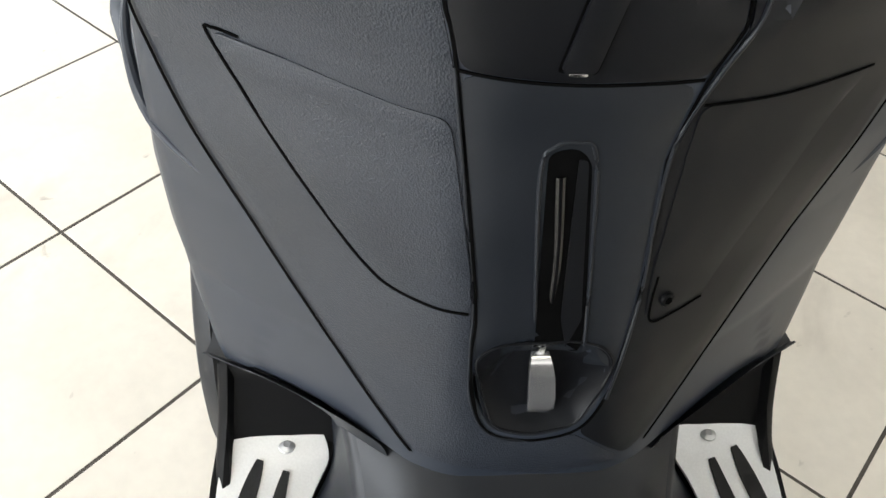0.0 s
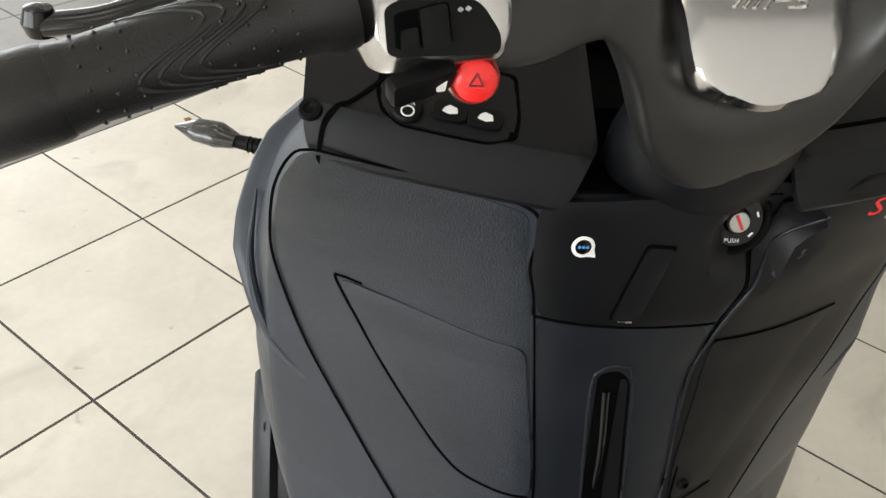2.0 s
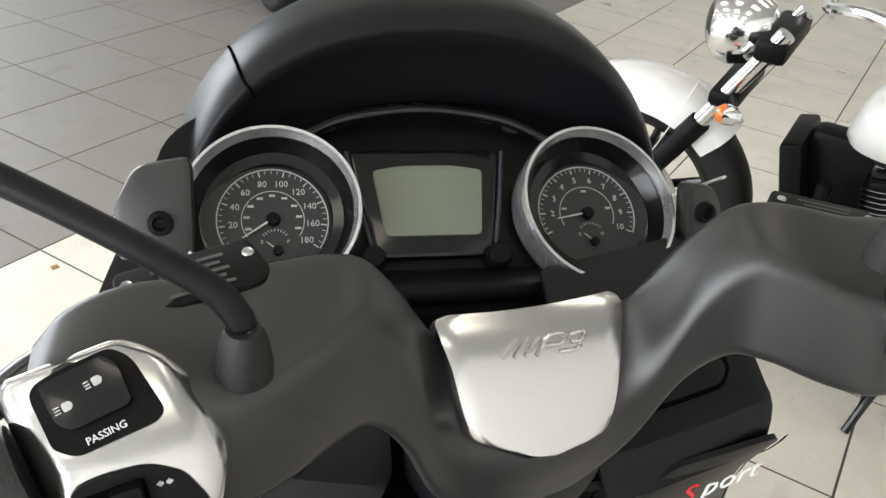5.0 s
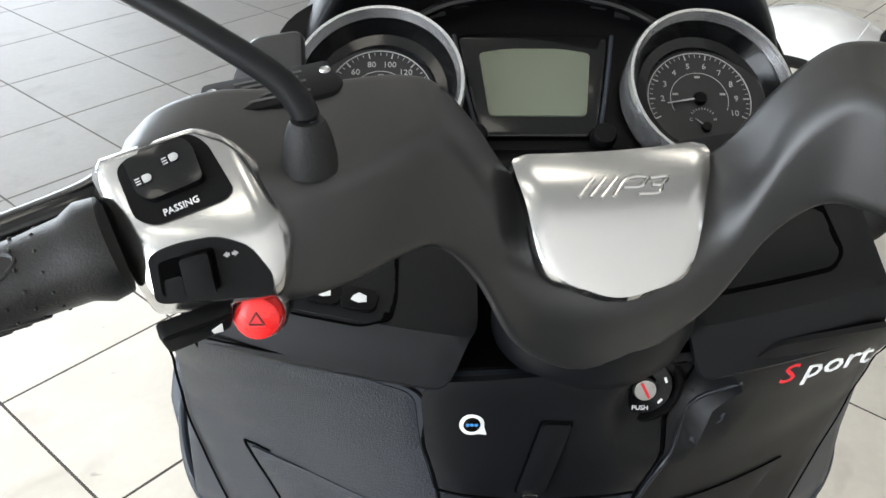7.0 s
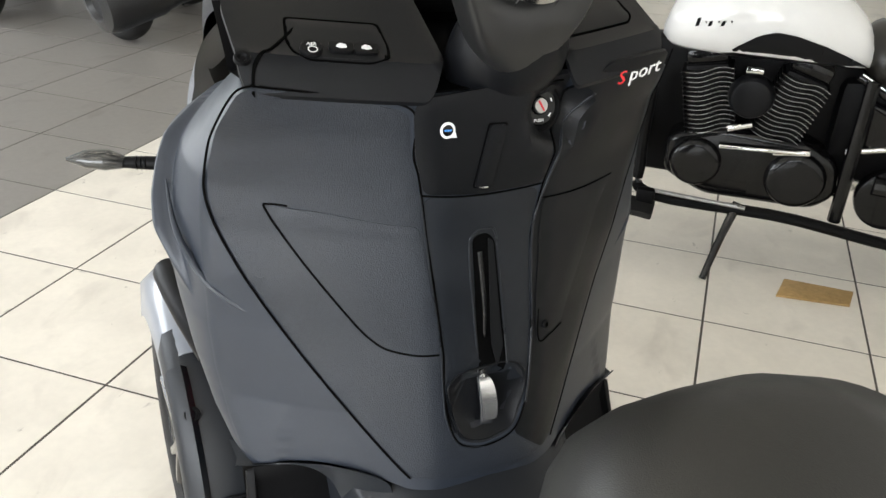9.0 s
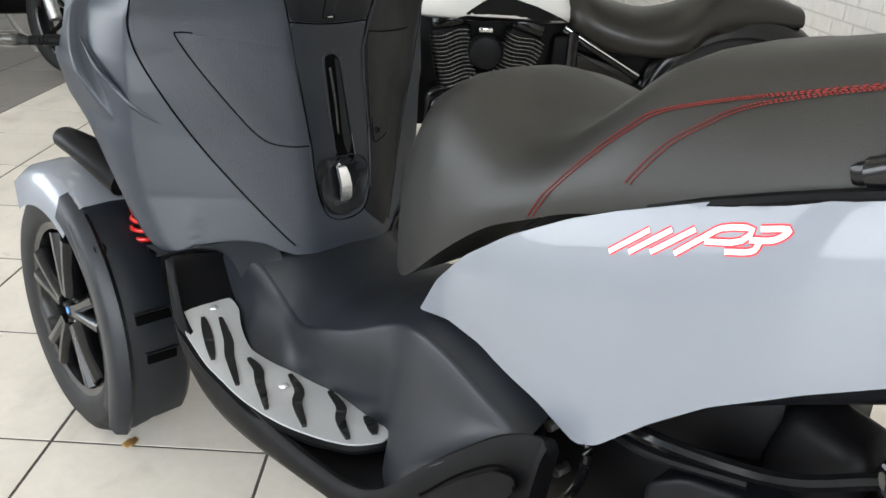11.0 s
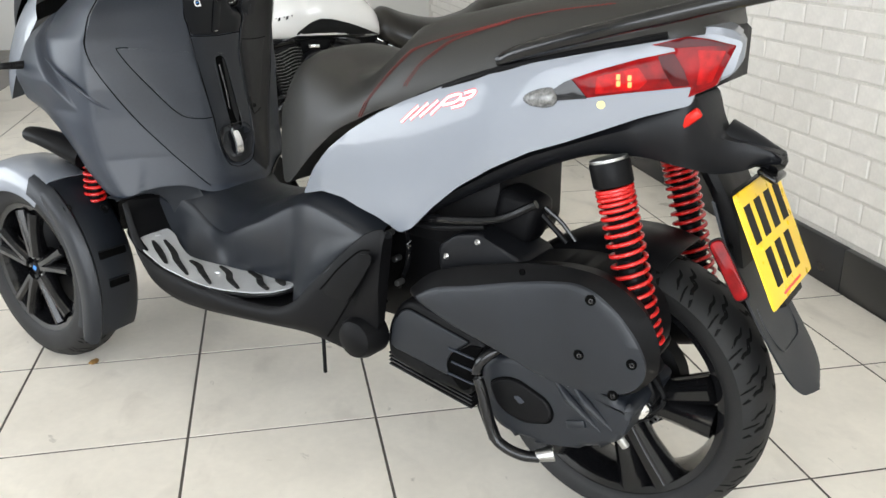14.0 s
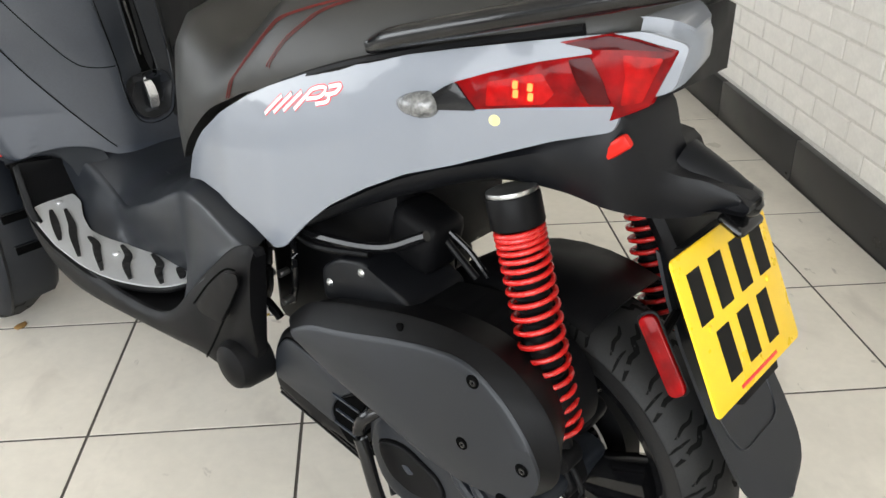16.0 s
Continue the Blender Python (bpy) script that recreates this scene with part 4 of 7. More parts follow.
for s in (-1, 1):
    def on_tail(y, z, d, s=s):
        return Vector((far_x(CX - tail_x(y, z) - d, y, s), y, z))

    def near(outline, s=s):
        return [(y if s < 0 or y > 0 else y * .5, z) for y, z in outline]

    fairing = part("side_fairing", patch_bm(near(TAIL), on_tail, thick=.004, r=.008, step=.016), M["grey_paint"], scooter, "light grey gloss side fairing")
    strokes = [[(.412 - k * .0195, .712 + k * .0065), (.379 - k * .0195, .741 + k * .0065)] for k in range(3)]
    strokes += [[(.352, .731), (.330, .752), (.318, .762), (.296, .768), (.304, .756), (.330, .748)], [(.290, .770), (.270, .776), (.278, .766), (.296, .760)], [(.288, .762), (.292, .753), (.312, .746)]]
    for w in strokes:
        part("emblem_edge", ribbon_bm(w, on_tail, .0070, .0043, steps=14, thick=.0008), M["red_print"], fairing, "red emblem outline")
        part("emblem_bar", ribbon_bm(w, on_tail, .0042, .0048, steps=14, thick=.0006), M["white"], fairing, "white slanted emblem bar")
    part("inspection_sticker", patch_bm([(.078 + .006 * math.cos(a), .768 + .006 * math.sin(a)) for a in (k * math.pi / 6 for k in range(12))], on_tail, thick=.0004, lift=.004, r=.0, step=.02, edge=0), M["sticker"], fairing, "small round pale yellow sticker")
    deep = -.002 if s < 0 else -.034
    lampy = part("tail_lamp", patch_bm(near([(.123, .802), (.088, .816), (.034, .834), (-.016, .847), (-.013, .851), (.018, .854), (-.029, .867), (-.056, .865), (-.090, .857), (-.085, .841), (-.072, .804), (-.055, .794), (-.038, .785), (-.041, .800), (.048, .786), (.098, .777)]), on_tail, thick=.009, lift=deep, r=.002, step=.008, edge=.002), M["red_lens"], scooter, "glossy red tail lamp lens")
    # Lens zones whose darker and lighter reds stand in for shade and glow.
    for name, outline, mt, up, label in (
            ("lamp_cap", [(.012, .8535), (-.029, .8655), (-.056, .8635), (-.087, .8562), (-.060, .8560), (-.036, .8535), (-.018, .8515)], "red_shaded", .0010, "upper lens band, shade put into its red"),
            ("lamp_divider", [(.006, .8395), (-.015, .8445), (-.030, .8230), (-.039, .8020), (-.018, .7990), (-.004, .8200)], "red_shaded", .0010, "lens divider, shade put into its red"),
            ("lamp_cell", [(.085, .8080), (.030, .8235), (.016, .8050), (.026, .7930), (.086, .7830)], "red_lit", .0009, "lamp cell, glow put into its red"),
            ("lamp_cell", [(-.045, .8500), (-.080, .8500), (-.067, .8080), (-.048, .8020), (-.050, .8300)], "red_lit", .0009, "lamp cell, glow put into its red"),
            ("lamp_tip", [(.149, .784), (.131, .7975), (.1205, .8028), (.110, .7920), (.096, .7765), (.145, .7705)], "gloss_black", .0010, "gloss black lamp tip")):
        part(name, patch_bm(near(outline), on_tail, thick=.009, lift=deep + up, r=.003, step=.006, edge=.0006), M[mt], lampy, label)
    if s < 0:
        for y, z in ((.0555, .8090), (.0400, .8085), (.0545, .8000), (.0390, .7990)):
            part("bulb_glow", patch_bm([(y - .0026, z - .0040), (y + .0026, z - .0040), (y + .0026, z + .0040), (y - .0026, z + .0040)], on_tail, thick=.0010, lift=.0076, r=.0015, step=.02, edge=0), M["red_glow"], lampy, "lit lamp element")
    ind = tube_bm([on_tail(.143, .776, -.004), on_tail(.150, .775, .000), on_tail(.162, .773, .003), on_tail(.177, .771, .002), on_tail(.188, .770, -.001), on_tail(.194, .769, -.004)], [.008, .0150, .0150, .0115, .0065, .002], n=14, flat=1.0, steps=18)
    part("indicator_lens", ind, M["clear_lens"], lampy, "clear ribbed indicator lens")
    part("indicator_base", tube_bm([on_tail(.172, .772, -.009), on_tail(.188, .770, -.0048), on_tail(.199, .768, -.005)], [.016, .0100, .002], n=14, steps=8), M["gloss_black"], lampy)
    part("seat_rail", tube_bm([on_tail(.39, .752, -.006), on_tail(.25, .803, -.002), on_tail(.12, .838, -.004), on_tail(.0, .866, -.004)], .006, n=8), M["black"], scooter)
    rail = part("grab_rail", tube_bm([(far_x(CX - w, y, s), y, z) for w, y, z in ((.178, .233, .822), (.186, .190, .840), (.187, .073, .874), (.176, -.016, .898), (.160, -.09, .918), (.126, -.156, .934), (.03, -.200, .940))], .0122, n=14, steps=40), M["lacquer"], scooter, "gloss black tubular grab rail")
    part("rail_foot", box_bm(.022, .045, .016, Matrix.Translation((far_x(CX - .176, .225, s), .225, .826)) @ Matrix.Rotation(-.35, 4, "X"), .005), M["gloss_black"], rail)
    part("rail_bolt", cyl_bm((far_x(CX - .15, -.10, s), -.10, .934), (far_x(CX - .15, -.10, s), -.10, .941), .007, n=12, bevel=.001), M["black"], rail)
    # undertray below the fairing
    wedge = []
    for y, zt, zb, xo in ((.42, .545, .530, .185), (.33, .604, .582, .178), (.22, .672, .636, .165), (.108, .718, .681, .150), (.03, .754, .685, .136), (-.02, .776, .676, .126), (-.040, .780, .671, .113), (-.054, .742, .666, .094), (-.070, .718, .662, .070), (-.100, .710, .668, .048), (-.122, .704, .680, .040), (-.140, .699, .684, .034), (-.150, .694, .687, .028)):
        wedge.append([Vector((far_x(CX - xo * a, y, s), skew(y, xo, s), zt * b + zb * (1 - b))) for a, b in ((.93, 1), (1, .75), (.97, .35), (.86, .03), (.6, 0))] + [Vector((CX - .01, y, zb)), Vector((CX - .01, y, zt))])
    part("tail_side", loft_bm(smooth_rings(wedge, 44)), M["plastic"], scooter, "matt black tail underside", angle=40)
    if s < 0:
        part("reflector", box_bm(.010, .044, .016, Matrix.Translation((far_x(CX - .116, -.034, s), -.034, .750)) @ Matrix.Rotation(-.70, 4, "X"), .0045), M["red_reflector"], scooter, "small orange-red side reflector")
tailbody = loft_bm(smooth_rings([[Vector((CX - w, y, z0)), Vector((CX - w, y, z1 - .01)), Vector((CX - w * .7, y, z1)), Vector((CX + w * .7, y, z1)), Vector((CX + w, y, z1 - .01)), Vector((CX + w, y, z0))] for y, z0, z1, w in ((.64, .50, .60, .12), (.55, .52, .69, .150), (.42, .60, .762, .168), (.30, .66, .800, .165), (.15, .72, .832, .150), (.0, .77, .86, .115), (-.05, .79, .87, .09))], 20))
part("tail_body", tailbody, M["black"], scooter, "black inner tail", angle=60)
part("tail_end", loft_bm(smooth_rings([[Vector((CX - .034 + (w - .032) * a, y + .24 * (w - .032) * (a + 1), z0 + (z1 - z0) * b)) for a, b in ((-.9, 0), (-1, .3), (-1, .75), (-.85, 1), (.85, 1), (1, .75), (1, .3), (.9, 0))] for y, z0, z1, w in ((-.02, .80, .872, .112), (-.056, .80, .872, .090), (-.077, .812, .866, .073), (-.085, .83, .856, .055))], 12)), M["grey_paint"], scooter, "light grey tail end", angle=45)
part("tail_top", loft_bm(smooth_rings([[Vector((CX - .03 + (w - .03) * a, y + .24 * (w - .03) * (a + 1), z - b)) for a, b in ((-1, .03), (-.9, 0), (.9, 0), (1, .03))] for y, z, w in ((.08, .850, .14), (.0, .868, .120), (-.04, .877, .10), (-.068, .874, .082), (-.080, .866, .065))], 14)), M["grey_paint"], scooter, "light grey tail top", angle=50)

# plate holder, number plate and mud flap
holder = part("plate_holder", tube_bm([(CX - .012, -.060, .704), (CX - .010, -.095, .696), (CX - .006, -.122, .687), (CX - .004, -.138, .681), (CX - .003, -.146, .678)], [.034, .026, .0195, .0175, .008], n=20, steps=24), M["plastic"], scooter, "black tubular plate holder arm", angle=60)
part("arm_tip", tube_bm([(CX - .005, -.126, .6855), (CX - .004, -.140, .680), (CX - .003, -.149, .677)], [.0190, .0180, .006], n=20, steps=12), M["gloss_black"], holder, "gloss black arm tip")
part("plate_carrier", loft_bm(smooth_rings([[Vector((CX + x0 + w * a, y + b, z + b * .3)) for a, b in ((-1, 0), (-.9, .018), (.9, .018), (1, 0), (.9, -.014), (-.9, -.014))] for y, z, x0, w in ((-.020, .712, .012, .078), (-.048, .665, .014, .070), (-.078, .610, .014, .064), (-.092, .560, .014, .060), (-.100, .520, .014, .058))], 18)), M["black"], holder, "black plate carrier below the tail", angle=60)
part("plate_lamp", box_bm(.056, .034, .012, Matrix.Translation((CX - .006, -.130, .662)) @ Matrix.Rotation(.45, 4, "X"), .006, 3), M["gloss_black"], holder, "black number plate lamp")
pm = axes((CX - .018, -.147, .571), (1, 0, 0), (0, .074, .155))
plate = part("number_plate", plate_bm([(-.105, -.088), (.105, -.088), (.105, .088), (-.105, .088)], .0025, pm, .0008, .008), M["plate"], scooter, "yellow number plate with black bars")
for x, y, w, h in ((-.071, .037, .027, .058), (-.024, .037, .028, .058), (.024, .037, .028, .058), (.071, .037, .028, .058), (-.048, -.036, .028, .058), (0, -.036, .028, .058), (.048, -.036, .026, .058)):
    part("plate_bar", plate_bm([(x - w / 2, y - h / 2), (x + w / 2, y - h / 2), (x + w / 2, y + h / 2), (x - w / 2, y + h / 2)], .0006, pm @ Matrix.Translation((0, 0, .0025)), 0), M["black"], plate, "black bar", smooth=False)
part("plate_bar", plate_bm([(-.045, -.0815), (.045, -.0815), (.045, -.0775), (-.045, -.0775)], .0003, pm @ Matrix.Translation((0, 0, .0025)), 0), M["red_print"], plate, smooth=False)
for x in (-.07, .07):
    part("plate_screw", lathe_bm([(0, .002), (.003, .0018), (.0045, 0)], pm @ Matrix.Translation((x, 0, .0025)), 10), M["plate"], plate)
part("plate_back", plate_bm([(-.045, -.10), (.045, -.10), (.07, .09), (-.07, .09)], .012, pm @ Matrix.Translation((0, 0, -.0125)), .002), M["black"], holder)
flap_rows = []
for t, w in ((0, .070), (.18, .076), (.36, .079), (.55, .080), (.66, .082), (.76, .083), (.84, .082), (.89, .079), (.93, .073), (.96, .063), (.98, .049), (.994, .028), (1.0, .008)):
    c = Vector((CX + .016, -.070, .60)).lerp(Vector((CX + .020, -.238, .320)), t) + Vector((0, .018 * math.sin(t * math.pi), 0))
    flap_rows.append([c + Vector((a * w * .90 * (1 + (.16 * (1 - t ** 3) if a > 0 else .04)), .006 * a * a + b, .016 * a * a * (1 - t ** 4) + b * .4)) for a, b in ((-1, 0), (-.75, 0), (-.4, 0), (0, 0), (.4, 0), (.75, 0), (1, 0), (1, .006), (.75, .006), (.4, .006), (0, .006), (-.4, .006), (-.75, .006), (-1, .006))])
flapo = part("mud_flap", loft_bm(flap_rows), M["plastic_mid"], scooter, "graphite rear mud flap with a rounded end", angle=60)
part("flap_ridge", tube_bm([flap_rows[3][1] + Vector((0, -.001, 0)), flap_rows[4][1], flap_rows[5][1].lerp(flap_rows[5][2], .5) + Vector((0, -.001, 0)), flap_rows[5][3] + Vector((0, -.001, 0)), flap_rows[5][5].lerp(flap_rows[5][4], .5) + Vector((0, -.001, 0)), flap_rows[4][5], flap_rows[3][5]], .0014, n=6, steps=40), M["plastic_mid"], flapo)
for s in (-1, 1):
    rm = axes((CX + s * .118, -.115, .540), (0, -.055, -.09), (-s * .3, -.8, .5))
    rf = part("side_reflector", plate_bm([(-.047, -.010), (.047, -.010), (.047, .010), (-.047, .010)], .007, rm, .002, .009), M["red_lens"], scooter, "long red side reflector")
    part("reflector_bracket", plate_bm([(-.050, -.012), (.050, -.012), (.050, .012), (-.050, .012)], .003, rm @ Matrix.Translation((0, 0, -.003)), .001, .010), M["black"], rf)
    part("reflector_arm", cyl_bm((CX + s * .118, -.104, .54), (CX + s * .05, -.092, .55), .006, n=10), M["black"], rf)


# ---- wheels ----
def tyre_bm(R, half, rim, n=120):
    side = [(rim, .80), (rim + .006, .90), (rim + .016, .97), (rim * .45 + R * .55, 1.0), (R - .030, .97), (R - .014, .80), (R - .004, .45)]
    prof = [(r, -half * f) for r, f in side] + [(R, 0)] + [(r, half * f) for r, f in reversed(side)]
    return lathe_bm(prof, None, n)


def groove_set(R, half, wheel_part, n, m):
    """Tread grooves: flat dark ribbons painting their shade, kinked and sweeping from the crown to the shoulders."""
    def crown(a, x):
        r = R + .0005 - float(np.interp(abs(x) / half, (0, .45, .80, .97), (0, .004, .014, .030)))
        return Vector((r * math.cos(a), r * math.sin(a), x))
    verts, faces = [], []
    for k in range(n):
        for s in (-1, 1):
            a0 = 2 * math.pi * k / n + (0 if s > 0 else math.pi / n)
            for line, wide in ((((.05, .0), (.22, .055), (.38, .050), (.50, .105), (.70, .110), (.94, .165)), .0040), (((.34, -.045), (.50, -.010), (.66, -.004), (.84, .030)), .0028), (((.62, .065), (.80, .070), (.96, .095)), .0019)):
                pts = spline([Vector((f * half * s, da, 0)) for f, da in line], 14)
                for i, q in enumerate(pts):
                    t = i / (len(pts) - 1)
                    d = pts[min(i + 1, len(pts) - 1)] - pts[max(i - 1, 0)]
                    d = Vector((d.x, d.y * R, 0)).normalized()
                    w = wide * (.35 + .65 * math.sin(math.pi * t) ** .6)
                    base = len(verts)
                    for e in (-1, 1):
                        verts.append(crown(a0 + q.y + e * w * d.x / R, max(-half * .97, min(half * .97, q.x - e * w * d.y))))
                    if i:
                        faces.append((base - 2, base - 1, base + 1, base))
    me = bpy.data.meshes.new("tread_groove")
    me.from_pydata([m @ v for v in verts], [], faces)
    bm = bmesh.new()
    bm.from_mesh(me)
    bpy.data.meshes.remove(me)
    part("tread_groove", bm, M["groove"], wheel_part)["kind"] = "stuff"


def wheel(name, c, R, half, rim, spokes, label, steer=0.0, cap=None, turn=.3, back=.122):
    """A cast wheel whose axle lies along x; its parts are built with the axle along z."""
    m = Matrix.Translation(c) @ Matrix.Rotation(steer, 4, "Z") @ Matrix(((0, 0, 1, 0), (1, 0, 0, 0), (0, 1, 0, 0), (0, 0, 0, 1)))
    w = thing(name, "", "")
    w.parent = scooter
    if label:
        w["label"] = label
    bm = tyre_bm(R, half, rim)
    bm.transform(m)
    part("tyre", bm, M["rubber"], w, "black grooved tyre", angle=60)
    groove_set(R, half, w, 24, m)
    for f, b in ((rim + .010, half * .86),):
        for s in (-1, 1):
            part("rim_lip", lathe_bm([(f + .001, s * (b - .004)), (f, s * (b + .001)), (f - .008, s * (b - .001)), (f - .012, s * (b - .010))], m, 64), M["gloss_black"], w)
    part("rim", lathe_bm([(rim + .004, -half * .84), (rim - .010, -half * .78), (rim - .020, -half * .3), (rim - .022, 0), (rim - .020, half * .3), (rim - .010, half * .78), (rim + .004, half * .84)], m, 64), M["gloss_black"], w, "gloss black cast rim")
    part("hub", lathe_bm([(0, -half * .72), (.030, -half * .70), (.036, -half * .5), (.040, 0), (.036, half * .5), (.030, half * .70), (0, half * .72)], m, 32), M["gloss_black"], w)
    for k in range(spokes):
        a = 2 * math.pi * k / spokes + turn
        for off in (-.16, .16):
            r0, r1 = .032, rim - .016
            d0 = Vector((math.cos(a + off * .9), math.sin(a + off * .9), 0))
            d1 = Vector((math.cos(a + off * 1.1), math.sin(a + off * 1.1), 0))
            for z0, z1 in ((-half * .55, -half * .60),):
                pts = [d0 * r0 + Vector((0, 0, z0)), d0.lerp(d1, .5) * (r0 + r1) / 2 + Vector((0, 0, z0 - .006)), d1 * r1 + Vector((0, 0, z1))]
                sp = tube_bm(pts, [.017, .013, .016] if cap else [.022, .022, .027], n=10, steps=8, flat=1.3, up=(0, 0, 1))
                sp.transform(m)
                part("spoke", sp, M["gloss_black"], w)
    part("hub_cap", lathe_bm([(0, -half * .86), (.014, -half * .85), (.018, -half * .74), (.019, -half * .5)], m, 24), M["black"], w)
    part("hub_badge", lathe_bm([(0, -half * .885), (.007, -half * .88), (.0075, -half * .85)], m, 6), M["blue"] if cap else M["steel"], w)
    for k in range(5):
        a = 2 * math.pi * k / 5
        part("wheel_bolt", cyl_bm(m @ Vector((.026 * math.cos(a), .026 * math.sin(a), -half * .60)), m @ Vector((.026 * math.cos(a), .026 * math.sin(a), -half * .80)), .0045, n=6), M["steel"], w)
    # Black disc added to close the view through the spokes.
    part("drive_hub", lathe_bm([(0, half * .10), (back * .7, half * .10), (back * .97, half * .25), (back, half * .70), (0, half * .72)], m, 40), M["black"], w, "dark backing disc closing the view through the spokes")
    if cap:
        part("brake_disc", lathe_bm([(.055, half * .40), (.098, half * .40), (.098, half * .46), (.055, half * .46)], m, 48, True), M["steel"], w)
    else:
        part("sensor_ring", lathe_bm([(.077, -half * .26), (.087, -half * .26), (.087, -half * .18), (.077, -half * .18)], m, 60, True), M["steel"], w, "slotted steel sensor ring")
        # Tiny black boxes paint the shade of the ring's slots.
        slots = [box_bm(.006, .0042, .0022, m @ Matrix.Rotation(2 * math.pi * k / 48, 4, "Z") @ Matrix.Translation((.0825, 0, -half * .26))) for k in range(48)]
        part("sensor_slot", merge(*slots), M["void"], w)["kind"] = "stuff"
    return w


wheel("rear_wheel", (CX - .004, .074, .253), .253, .068, .191, 5, "rear wheel with a gloss black five-spoke rim", turn=.49, back=.098)
FW = (-.212, 1.502, .24)
wheel("front_wheel", FW, .24, .054, .160, 5, "front wheel with a black twin-spoke rim and blue hub badge", cap=True)
wheel("front_wheel", (2 * CX - FW[0], FW[1], FW[2]), .24, .054, .160, 5, "front wheel with a black twin-spoke rim and blue hub badge", cap=True)


def fender(c, s):
    """Mudguard of a front wheel: painted nose, black rear part with side skirt and flap. s: the outer side."""
    R = .262
    cx, cy, cz = c
    f = thing("mudguard", "", "")
    f.parent = scooter

    def arc(a0, a1, xs, dr, n=16, over=None):
        rings = []
        for k in range(n):
            a = radians(a0 + (a1 - a0) * k / (n - 1))
            ring = []
            for x, d in zip(xs, dr):
                ring.append(Vector((cx + x * s, cy + (R + d) * math.cos(a), cz + (R + d) * math.sin(a))))
            rings.append(ring + [p + Vector((0, -.003 * math.cos(a), -.003 * math.sin(a))) for p in ring[::-1]])
        return loft_bm(rings)
    part("painted_fender", arc(56, 118, (.072, .066, .045, 0, -.045, -.062), (-.060, -.010, .006, .010, .006, -.012)), M["grey_paint"], f, "light grey painted fender", angle=60)
    part("rear_fender", arc(108, 206, (.072, .066, .045, 0, -.045, -.062), (-.045, -.006, .004, .006, .004, -.012), 24), M["plastic_mid"], f, "charcoal rear fender", angle=60)
    skirt = []
    for a, r0 in ((122, .236), (130, .226), (142, .220), (156, .218), (170, .218), (185, .220), (200, .226), (210, .238)):
        ra = radians(a)
        skirt.append([Vector((cx + x * s, cy + r * math.cos(ra), cz + r * math.sin(ra))) for x, r in ((.070, r0), (.074, r0 + .008), (.075, .250), (.070, .266), (.054, .274), (.046, .268), (.062, .258), (.066, .246), (.066, r0 + .008), (.065, r0))])
    part("skirt", loft_bm(smooth_rings(skirt, 30)), M["plastic_mid"], f, "charcoal mudguard skirt", angle=60)
    for a, x in ((136, .052), (141, -.030)):
        n = Vector((0, math.cos(radians(a)), math.sin(radians(a))))
        part("bolt", lathe_bm([(0, .002), (.004, .002), (.006, .004), (.010, .004), (.011, 0)], frame_on(Vector((cx + x * s, cy, cz)) + n * .267, n), 16), M["black"], f)
    for a, w in ((163, .070), (178, .052)):
        n = Vector((0, math.cos(radians(a)), math.sin(radians(a))))
        # Black block on the fender paints the shade of a vent slot.
        part("vent", box_bm(w, .018, .006, frame_on(Vector((cx - .004 * s, cy, cz)) + n * .2665, n, (0, 0, 1)), .0028), M["void"], f, "black block painting a vent slot's shade")
        part("vent_lip", box_bm(w + .004, .004, .006, frame_on(Vector((cx - .004 * s, cy, cz + .011)) + n * .2685, n, (0, 0, 1)), .0015), M["plastic"], f)
    return f


fender(FW, -1)
fender((2 * CX - FW[0], FW[1], FW[2]), 1)


def spring(p, q, r, wire, turns, parent, name="coil_spring", label="red coil spring", tight=.0):
    p, q = Vector(p), Vector(q)
    m = frame_on(p, q - p)
    L = (q - p).length
    n = int(turns * 18)
    bm = bmesh.new()
    rings = []
    for k in range(n + 1):
        t = k / n
        h = L * (t + tight * math.sin(math.pi * t) * (1 - t) * -1)
        a = 2 * math.pi * turns * t
        c = Vector((r * math.cos(a), r * math.sin(a), h))
        u = Vector((math.cos(a), math.sin(a), 0))
        rings.append([bm.verts.new(m @ (c + u * wire * math.cos(b) + Vector((0, 0, wire * math.sin(b))))) for b in (2 * math.pi * j / 8 for j in range(8))])
    for a, b in zip(rings, rings[1:]):
        for j in range(8):
            bm.faces.new((a[j], a[(j + 1) % 8], b[(j + 1) % 8], b[j]))
    return part(name, bm, M["red"], parent, label, angle=80)


